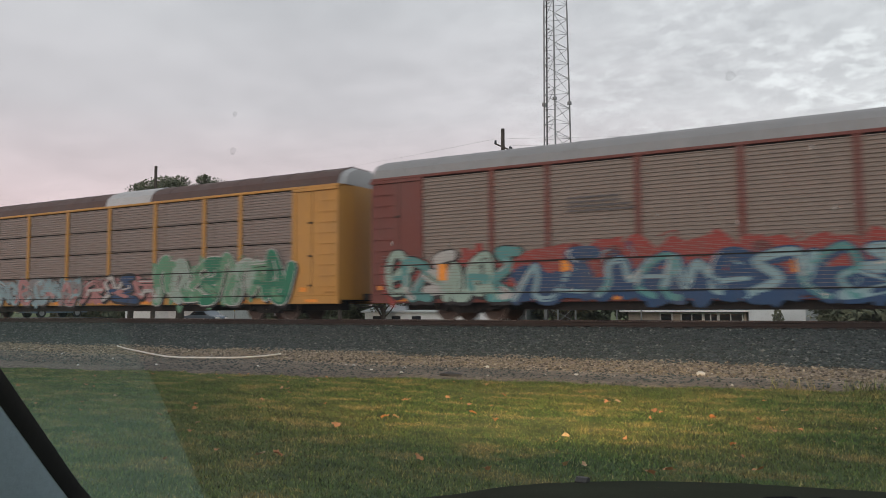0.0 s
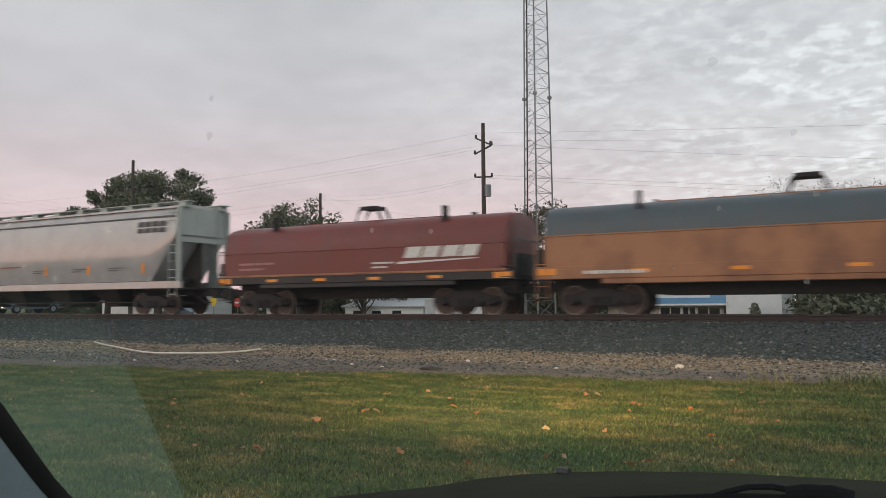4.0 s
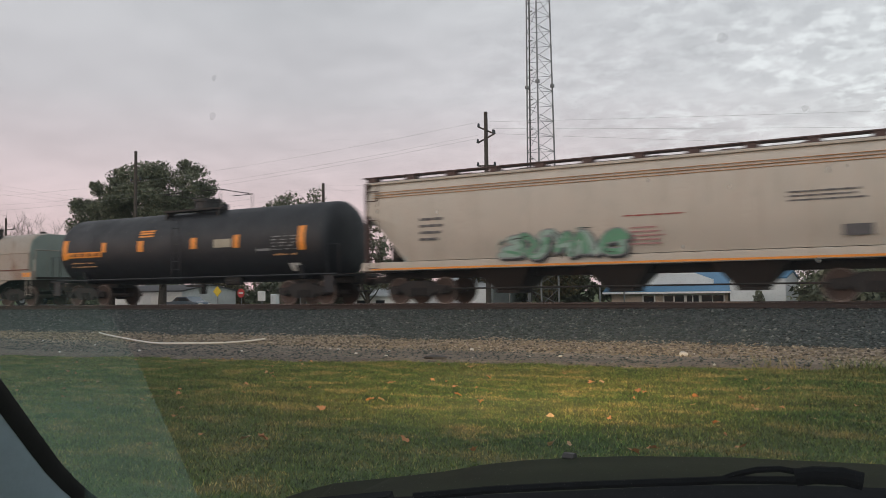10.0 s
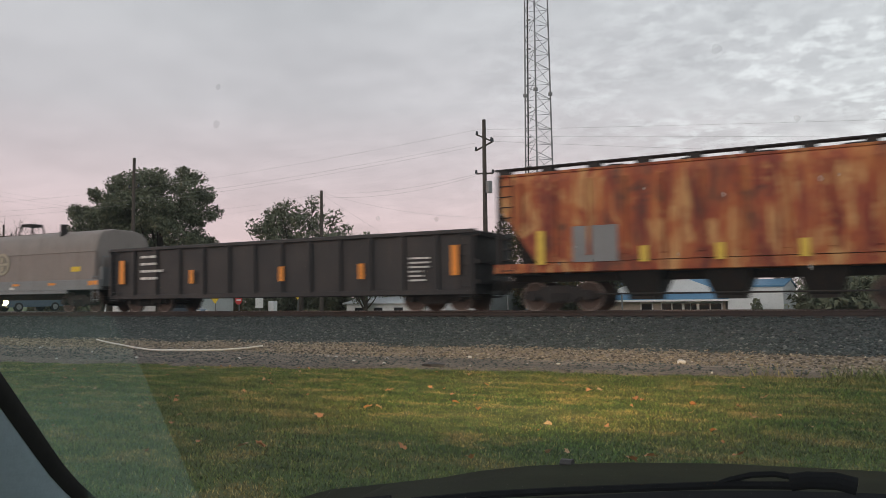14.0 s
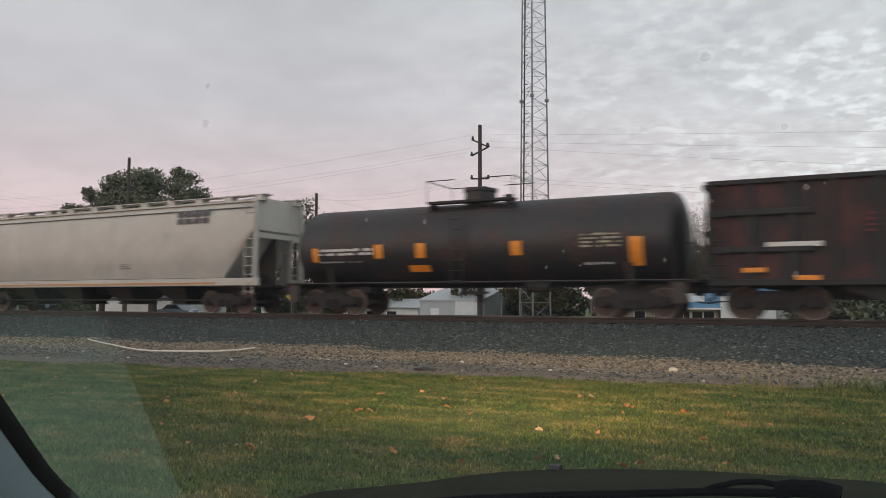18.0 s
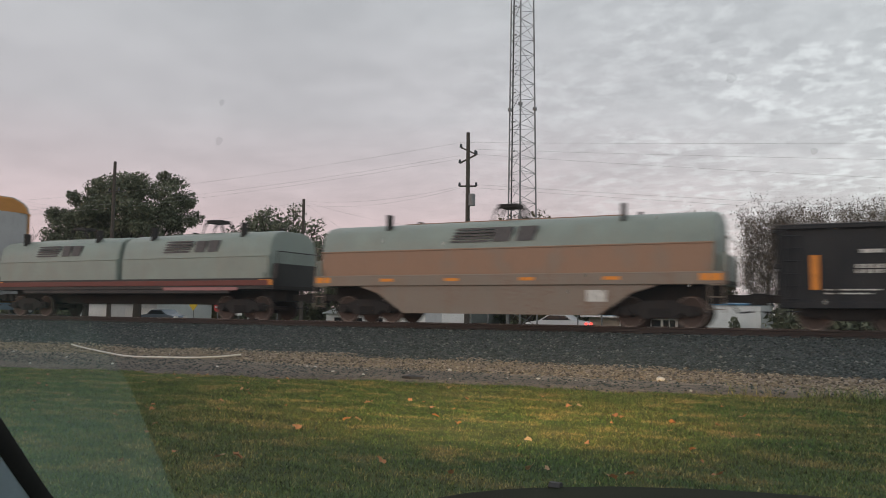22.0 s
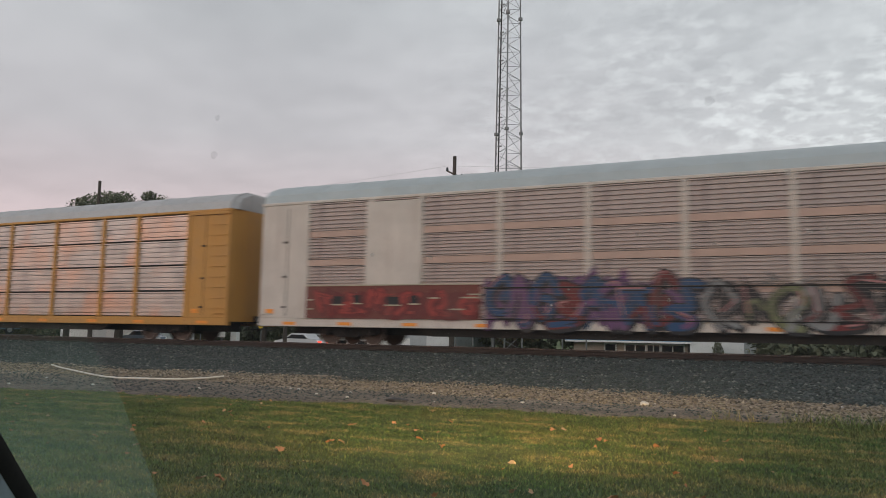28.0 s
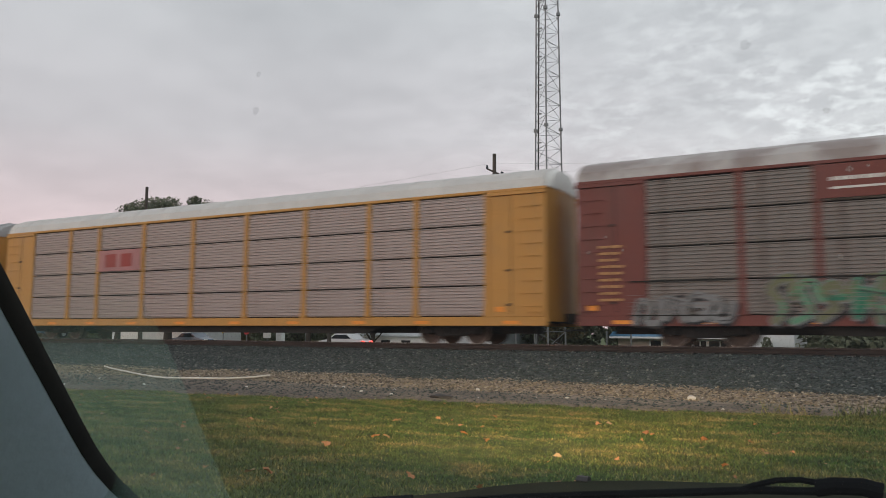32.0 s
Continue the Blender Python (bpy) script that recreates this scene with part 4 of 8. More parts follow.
def ribbon(m, pts, w, y, w1=None):
    """A sprayed stroke on the plane y, with round ends and joints."""
    n = len(pts)
    for i, (x, z) in enumerate(pts):
        k = w if w1 is None else w + (w1 - w) * i / (n - 1)
        yy = y - 0.00012 * (len(m.f) % 17)
        if i < n - 1:
            x2, z2 = pts[i + 1]
            ln = math.hypot(x2 - x, z2 - z) or 1e-6
            a, b = -(z2 - z) / ln * k / 2, (x2 - x) / ln * k / 2
            m.add([(x + a, yy, z + b), (x - a, yy, z - b), (x2 - a, yy, z2 - b), (x2 + a, yy, z2 + b)], [(0, 1, 2, 3)])
        m.add([(x + k / 2 * math.cos(q), yy - 0.0021, z + k / 2 * math.sin(q)) for q in (math.pi * j / 4 for j in range(8))], [tuple(range(8))])


def graffiti(car, x0, x1, z0, z1, y, fills, edge, seed, letters, back=None, shine=None, label="", lines=True, fine=1.6, fat=0.19, low=False):
    """A row of sprayed, overlapping strokes: shadow, outline, two fills, thin shines."""
    rr = random.Random(seed)
    g = part("graffiti", Mesh().prism_y([(x0, z0), (x0 + 0.01, z0), (x0 + 0.01, z0 + 0.01)], y - 0.002, y), PAL[edge], car, label or "sprayed graffiti letters")
    layers = {}
    letters = max(2, int(letters * fine))
    w = (x1 - x0) / letters
    H = z1 - z0
    zc = (z0 + z1) / 2
    dark = "black" if edge in ("white", "grey", "cream", "pink") else edge
    lay = lambda col, lv: layers.setdefault((col, lv), Mesh())
    if back:
        for i in range(letters * 2):
            lay(back, 0).prism_y(blob(rr, x0 + w * (i + 0.5) / 2, (z0 + 0.27 * H if low else zc) + rr.uniform(-0.08, 0.1) * H, w * 0.75, H * (rr.uniform(0.45, 0.65) if low else rr.uniform(0.6, 0.95)), 16, 0.3), y - 0.001 - 0.0003 * (i % 5), y)
    for i in range(letters):
        shape = rr.choice(CURVES)
        cx = x0 + w * (i + 0.1) + rr.uniform(-0.1, 0.1) * w
        hh, dz, lean = H * rr.uniform(0.68, 0.86), rr.uniform(-0.05, 0.1) * H, rr.uniform(-0.12, 0.28)
        W = min(fat * H, 0.42 * w) * rr.uniform(0.8, 1.2)
        ca, cb = fills[i % len(fills)], fills[(i + 1) % len(fills)]
        for st in shape:
            pts = smooth_line([(cx + w * 1.15 * (px + lean * pz + rr.uniform(-0.15, 0.15)), z0 + 0.06 * H + dz + hh * (pz + rr.uniform(-0.12, 0.12))) for px, pz in st])
            pts = [(a, max(z0 + W * 0.4, min(z1, b))) for a, b in pts]
            ribbon(lay(dark, 1), [(a + 0.09, b - 0.07) for a, b in pts], W + 0.09, y - 0.003)
            ribbon(lay(edge, 2), pts, W + 0.09, y - 0.007)
            ribbon(lay(ca, 3), pts, W, y - 0.011)
            run = [p for p in pts if p[1] < z0 + H * rr.uniform(0.35, 0.6)]
            if len(run) > 2:
                k = rr.randrange(0, len(run) - 1)
                ribbon(lay(cb, 4), run[k:k + 5], W * 0.6, y - 0.015)
            if shine:
                k = rr.randrange(0, max(1, len(pts) - 5))
                ribbon(lay(shine, 5), [(a - W * 0.25, b + W * 0.25) for a, b in pts[k:k + 4]], 0.05, y - 0.019)
            k = rr.randrange(0, max(1, len(pts) - 4))
            ribbon(lay(dark, 6), [(a + W * 0.15, b - W * 0.1) for a, b in pts[k:k + 4]], 0.035, y - 0.020)
        # thin loose lines round the letters
        for _ in range(4):
            ax, az = cx + w * rr.uniform(-0.1, 1.0), z0 + H * rr.uniform(0.1, 0.95)
            ribbon(lay(dark if rr.random() < 0.6 else fills[0], 1), smooth_line([(ax, az), (ax + w * rr.uniform(-0.3, 0.3), az + H * rr.uniform(-0.2, 0.2)), (ax + w * rr.uniform(-0.5, 0.5), min(z1, max(z0, az + H * rr.uniform(-0.3, 0.3))))]), 0.05, y - 0.004, 0.02)
    for (col, lv), m in layers.items():
        tagged(part("paint_layer", m, PAL[col], g), kind="stuff")
    if lines:
        # thin grey bars imitate the shading of the ribs across the sprayed paint
        m = Mesh()
        z = z0 + 0.32
        while z < z1:
            m.box(x0 - 0.1, x1 + 0.1, y - 0.027, y - 0.023, z, z + 0.008)
            z += 0.106
        tagged(part("panel_ribs", m, GALV, g), kind="stuff")
        # black strips redraw the shaded panel gaps over the graffiti
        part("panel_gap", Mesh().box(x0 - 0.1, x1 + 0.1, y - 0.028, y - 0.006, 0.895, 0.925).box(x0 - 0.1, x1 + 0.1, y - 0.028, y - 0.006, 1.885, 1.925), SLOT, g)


def start_car(name, right, left, label, category):
    """An empty car whose ends stand at right and left, in metres along the track at the start."""
    car = empty(name, label, category, "freight train")
    CARS.append((car, (right + left) / 2, (right - left) / 2))
    return car, (right - left) / 2


RIB_CACHE = {}


def ribbed(w, h, ribs, material, depth=0.03):
    """A corrugated side panel with horizontal ribs, its corner at the origin."""
    key = (round(w, 2), round(h, 2), ribs, material.name, depth)
    if key not in RIB_CACHE:
        prof, n = [(0.03, 0.0)], ribs
        for i in range(n):
            z = h * i / n
            p = h / n
            prof += [(0.0, z + 0.02), (0.0, z + p * 0.55), (-depth, z + p * 0.68), (-depth, z + p * 0.90), (0.0, z + p * 0.98)]
        prof += [(0.03, h)]
        me = Mesh().prism(prof, 0, w).data("panel")
        me.materials.append(material)
        RIB_CACHE[key] = me
    return RIB_CACHE[key]


def autorack(right, left, frame_col, panel_col, roof_col, label, rows=4, ribs=9, newer=False, eave=4.95, top=5.76, seed=0, cap_col=None, band_col=None):
    if newer:
        eave, top = eave + 0.06, top + 0.07
    car, hl = start_car("autorack_car", right, left, label, "autorack")
    k = hl / 14.0
    posts = [p * k for p in (-11.93, -9.22, -7.25, -4.37, -1.45, 1.45, 4.37, 7.25, 9.22, 11.93)]
    z0, z1 = 0.93, eave
    for s in (-1, 1):
        y = s * HALF
        m = Mesh()
        m.slab(-hl, hl, min(y, y - s * 0.16), max(y, y - s * 0.16), 0.60, z0 - 0.03, 0.015)
        part("side_sill", m, frame_col, car)
        part("top_rail", Mesh().slab(-hl, hl, min(y + s * 0.02, y - s * 0.14), max(y + s * 0.02, y - s * 0.14), z1, z1 + 0.10, 0.012), frame_col, car)
        # black sheet added behind the panels so that their gaps look shaded
        part("inner_wall", Mesh().box(-hl + 0.3, hl - 0.3, min(y - s * 0.16, y - s * 0.19), max(y - s * 0.16, y - s * 0.19), z0 - 0.03, z1), SLOT, car, "black backing sheet that gives the panel gaps their shade")
        for i, p in enumerate(posts):
            m = Mesh()
            m.prism_y([(p - 0.13, z0 - 0.03), (p + 0.13, z0 - 0.03), (p + 0.085, z0 + 0.4), (p + 0.085, z1), (p - 0.085, z1), (p - 0.085, z0 + 0.4)],
                      min(y + s * 0.03, y - s * 0.12), max(y + s * 0.03, y - s * 0.12))
            part("post", m, frame_col, car)
        rh = (z1 - z0 - 0.038 * rows) / rows
        for a, b in zip(posts[:-1], posts[1:]):
            for r in range(rows if s < 0 else 1):
                w, h = (b - a) - 0.18, (rh if s < 0 else z1 - z0)
                if newer and r % 1 == 0 and s < 0:
                    zt = z0 + r * (rh + 0.038)
                    part("panel", ribbed(w, h - 0.20 if r < rows - 1 else h + 0.03, ribs, panel_col, 0.055), panel_col, car, loc=(a + 0.09, y + 0.035, zt))
                    if r < rows - 1:
                        part("panel_band", Mesh().slab(a + 0.09, b - 0.09, y + 0.004, y + 0.05, zt + h - 0.185, zt + h + 0.035, 0.008), band_col or frame_col, car)
                else:
                    o = part("panel", ribbed(w, h, ribs if s < 0 else ribs * 4, panel_col), panel_col, car, loc=(a + 0.09, y + 0.035, z0 + r * (rh + 0.038)))
                    if s > 0:
                        o.location = (b - 0.09, y - 0.035, z0)
                        o.rotation_euler = (0, 0, math.pi)
        for e in (-1, 1):
            xa, xb = sorted((e * posts[-1], e * (hl - 0.02)))
            m = Mesh()
            m.slab(xa, xb, min(y, y - s * 0.1), max(y, y - s * 0.1), z0 - 0.03, z1 - (0.0 if newer else 0.12), 0.01)
            part("end_panel", m, frame_col, car)
            if not newer:
                part("panel_hood", Mesh().slab(xa - 0.05, xb + 0.02, min(y + s * 0.05, y), max(y + s * 0.05, y), z1 - 0.115, z1 - 0.005, 0.01), frame_col, car)
            if s < 0:
                xs = xa + (xb - xa) * (0.42 if e > 0 else 0.58)
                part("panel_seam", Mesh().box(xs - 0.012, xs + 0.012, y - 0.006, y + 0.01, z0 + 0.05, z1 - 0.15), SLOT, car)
                for zz in (1.25, 2.35, 3.6):
                    part("latch", Mesh().slab(xs - 0.16, xs - 0.03, y - 0.035, y, zz, zz + 0.07, 0.01), UNDER, car)
                part("brake_plate", Mesh().slab(xa + 0.3, xa + 0.62, y - 0.02, y, 1.05, 1.22, 0.01), REFL, car)
            z = z0 + 0.3
            while z < z1 - 0.3 and s < 0 and not newer:
                xm = e * (hl - 0.52)
                part("rung", Mesh().tube([(xm - 0.3, y + 0.01, z), (xm - 0.3, y - 0.06, z), (xm + 0.3, y - 0.06, z), (xm + 0.3, y + 0.01, z)], 0.012, 5), frame_col, car)
                z += 0.40
            part("grab_iron", Mesh().tube([(e * (hl - 0.55), y + s * 0.01, 1.0), (e * (hl - 0.55), y + s * 0.07, 1.05), (e * (hl - 0.2), y + s * 0.07, 1.05), (e * (hl - 0.2), y + s * 0.01, 1.0)], 0.018, 5), frame_col, car)
    # arched roof and its underside
    def arch(dz):
        pts = [(-HALF, z1 + 0.1), (-HALF + 0.1, z1 + 0.40), (-HALF + 0.34, z1 + 0.62), (-0.6, top + 0.02), (0.6, top + 0.02), (HALF - 0.34, z1 + 0.62), (HALF - 0.1, z1 + 0.40), (HALF, z1 + 0.1)]
        return [(y, z + dz) for y, z in pts]
    xr = []
    x = -hl + 0.05
    n = 22
    for i in range(n + 1):
        xr.append(x + (2 * hl - 0.1) * i / n)
    rings = []
    for i in range(n):
        flat, rib = arch(0), [(y * 1.004, z + 0.018) for y, z in arch(0)]
        for xx, pr in ((xr[i], flat), (xr[i + 1] - 0.06, flat), (xr[i + 1] - 0.05, rib), (xr[i + 1] - 0.01, rib)):
            rings.append([(xx, y, z) for y, z in pr])
    m = Mesh().loft(rings)
    part("roof", m, roof_col, car, smooth=0.5)
    # bowed end doors
    for e in (-1, 1):
        m = Mesh()
        bow = [(-HALF, 0.0), (-1.25, 0.10), (-0.62, 0.20), (0.0, 0.22), (0.62, 0.20), (1.25, 0.10), (HALF, 0.0)]
        ring0 = [(e * (hl - 0.1 + d), y, 0.75) for y, d in bow]
        ring1 = [(e * (hl - 0.1 + d), y, z1 + 0.1) for y, d in bow]
        v = ring0 + ring1
        m.add(v, [(i, i + 1, i + 8, i + 7) if e > 0 else (i + 7, i + 8, i + 1, i) for i in range(6)])
        m.add([(e * (hl - 0.1 + d), y, z1 + 0.1) for y, d in bow], [tuple(range(7))])
        part("end_door", m, ROOF_GREY if newer else frame_col, car, "bowed end doors")
        cap = Mesh()
        cap.loft([[(e * (hl - 0.1), y, z) for y, z in arch(0)], [(e * (hl + 0.1), y * 0.8, z1 + 0.1 + (z - z1 - 0.1) * 0.9) for y, z in arch(0)]])
        part("roof_cap", cap, cap_col or (frame_col if newer else roof_col), car)
    # underframe
    part("floor", Mesh().box(-hl + 0.4, hl - 0.4, -1.34, 1.34, 0.72, 0.9), UNDER, car)
    part("centre_sill", Mesh().box(-hl + 0.8, hl - 0.8, -0.35, 0.35, 0.36, 0.72), UNDER, car)
    part("side_skirt", Mesh().prism_y([(-7.6 * k, 0.60), (7.6 * k, 0.60), (7.0 * k, 0.34), (-7.0 * k, 0.34)], -1.15, -1.05), UNDER, car)
    trucks(car, 10.35 * k)
    coupler(car, hl, 0.75)
    reflectors(car, [p * k + 0.3 for p in (-13.2, -10.8, -8.2, -5.5, -2.6, 0.4, 3.3, 6.3, 8.9, 12.2)], 0.66, -HALF - 0.001, 0.55, 0.11)
    return car, k


def hopper(right, left, body_col, end_col, label, style="round", bays=4, top=4.52, sill=1.08, ribs=0, chute_col=None, seed=0, trim_col=None, walk_col=None):
    car, hl = start_car("covered_hopper_car", right, left, label, "hopper car")
    hb = hl - 0.35
    if style == "round":
        side = [(1.42, sill + 0.32), (1.50, sill + 0.75), (1.53, sill + 1.5), (1.50, top - 0.75), (1.42, top - 0.3), (1.25, top - 0.06), (0.9, top + 0.08)]
    else:
        side = [(1.46, sill + 0.25), (1.48, sill + 0.3), (1.48, top - 0.42), (1.40, top - 0.16), (1.2, top - 0.02), (0.9, top + 0.06), (0.8, top + 0.07)]
    prof = [(-y, z) for y, z in side] + [(y, z) for y, z in reversed(side)]
    cut = 1.5 if style == "round" else 1.2

    def ring(x, f):
        """The body's section, drawn up from below by f towards the ends."""
        zlow = sill + 0.32 + f * (top - sill - 1.5)
        return [(x, y * (1 - 0.02 * f), max(z, zlow)) for y, z in prof]
    m = Mesh()
    m.loft([ring(-hb, 1.0), ring(-hb + cut, 0.0), ring(hb - cut, 0.0), ring(hb, 1.0)])
    part("body", m, body_col, car, smooth=0.7)
    if ribs:
        for i in range(ribs + 1):
            x = -hb + cut * 0.6 + (2 * hb - cut * 1.2) * i / ribs
            z = sill + 0.5 if 0 < i < ribs else sill + 1.3
            mm = Mesh()
            for s in (-1, 1):
                mm.slab(x - 0.06, x + 0.06, min(s * 1.47, s * 1.54), max(s * 1.47, s * 1.54), z, top - 0.35, 0.02)
            part("rib", mm, body_col, car)
    for s in (-1, 1):
        y = s * 1.47
        part("side_sill", Mesh().slab(-hl + 0.1, hl - 0.1, min(y, y - s * 0.14), max(y, y - s * 0.14), sill, sill + 0.30, 0.02), trim_col or body_col, car)
        part("roof_edge", Mesh().slab(-hb - 0.1, hb + 0.1, min(s * 1.22, s * 1.36), max(s * 1.22, s * 1.36), top - 0.1, top - 0.02, 0.01), body_col, car)
    # running board on brackets along the roof, and hatches
    n = int(hb * 2 / 1.5)
    wk = Mesh()
    for s in (-1, 1):
        for i in range(n + 1):
            x = -hb + 2 * hb * i / n
            wk.box(x - 0.2, x + 0.2, min(s * 0.85, s * 1.2), max(s * 0.85, s * 1.2), top - 0.05, top + 0.16)
        wk.box(-hb - 0.35, hb + 0.35, min(s * 0.78, s * 1.22), max(s * 0.78, s * 1.22), top + 0.165, top + 0.2)
    part("running_board", wk, walk_col or end_col, car)
    hatch = Mesh().disc_z(0, 0, 0.06, 0.2, 0.42, 12, 0.36).data("hatch")
    for i in range(int(hb)):
        part("hatch", hatch, walk_col or end_col, car, loc=(-hb + 1.2 + (2 * hb - 2.4) * i / max(1, int(hb) - 1), 0, top))
    # end frames: slope sheet, posts, ladders, platform
    for e in (-1, 1):
        m = Mesh()
        m.add([(e * hb, -1.35, top - 1.18), (e * hb, 1.35, top - 1.18), (e * (hb - cut - 0.3), 1.3, sill + 0.3), (e * (hb - cut - 0.3), -1.3, sill + 0.3),
               (e * (hb - 0.06), -1.35, top - 1.25), (e * (hb - 0.06), 1.35, top - 1.25), (e * (hb - cut - 0.36), 1.3, sill + 0.25), (e * (hb - cut - 0.36), -1.3, sill + 0.25)],
              [(0, 1, 2, 3), (7, 6, 5, 4), (0, 3, 7, 4), (1, 5, 6, 2)])
        part("slope_sheet", m, end_col, car)
        xi, xo = e * (hb - cut - 0.3), e * (hb - 0.1)
        part("centre_web", Mesh().prism_y([(xi, sill), (xo, sill), (xo, top - 1.3), (xi, sill + 0.28)], -0.06, 0.06), chute_col or CHUTE, car)
        part("end_gusset", Mesh().prism_y([(e * (hb - 0.75), sill + 0.05), (e * (hb - 0.15), sill + 0.05), (e * (hb - 0.15), top - 1.25), (e * (hb - 0.45), top - 1.25)], 0.98, 1.04), end_col, car)
        for s in (-1, 1):
            part("end_post", Mesh().box(min(e * (hl - 0.35), e * (hl - 0.22)), max(e * (hl - 0.35), e * (hl - 0.22)), min(s * 1.3, s * 1.45), max(s * 1.3, s * 1.45), sill, top - 0.05), walk_col or end_col, car)
            part("corner_post", Mesh().box(min(e * (hb - cut - 0.1), e * (hb - cut)), max(e * (hb - cut - 0.1), e * (hb - cut)), min(s * 1.3, s * 1.45), max(s * 1.3, s * 1.45), sill, sill + 0.9), end_col, car)
        part("end_beam", Mesh().box(min(e * (hl - 0.32), e * (hl - 0.25)), max(e * (hl - 0.32), e * (hl - 0.25)), -1.3, 1.3, top - 1.5, top - 1.3), end_col, car)
        part("end_sheet", Mesh().box(min(e * (hb - 0.02), e * (hb + 0.04)), max(e * (hb - 0.02), e * (hb + 0.04)), -1.28, 1.28, top - 1.2, top - 0.02), end_col, car)
        part("end_platform", Mesh().box(min(e * (hb - cut), e * (hl - 0.02)), max(e * (hb - cut), e * (hl - 0.02)), -1.36, 1.36, sill - 0.05, sill + 0.03), UNDER, car)
        ladder(car, e * (hl - 0.55), -1.47, sill - 0.35, top - 0.1, walk_col or end_col, 0.42)
        ladder(car, e * (hl - 0.2), 0.9, sill, top - 0.1, end_col, 0.42, "y")
        part("brake_gear", Mesh().disc_y(e * (hl - 0.9), -0.6, -0.2, sill + 0.35, 0.16, 10), UNDER, car)
    # discharge bays
    span = 2 * (hl - 3.4)
    for i in range(bays):
        x = -span / 2 + span * (i + 0.5) / bays
        w = span / bays * 0.27
        m = Mesh()
        m.loft([[(x - w, -1.25, sill + 0.02), (x + w, -1.25, sill + 0.02), (x + w, 1.25, sill + 0.02), (x - w, 1.25, sill + 0.02)],
                [(x - 0.42, -0.55, 0.42), (x + 0.42, -0.55, 0.42), (x + 0.42, 0.55, 0.42), (x - 0.42, 0.55, 0.42)]])
        part("discharge_bay", m, chute_col or CHUTE, car)
        part("outlet_gate", Mesh().box(x - 0.4, x + 0.4, -0.7, 0.7, 0.34, 0.44), UNDER, car)
    part("centre_sill", Mesh().box(-hl + 0.3, hl - 0.3, -0.3, 0.3, sill - 0.26, sill), UNDER, car)
    part("train_pipe", Mesh().tube([(-hl + 2.2, -1.0, 0.52), (hl - 2.2, -1.0, 0.52)], 0.03, 6), UNDER, car)
    trucks(car, hl - 2.15)
    coupler(car, hl, 0.5)
    return car, hl, top, sill


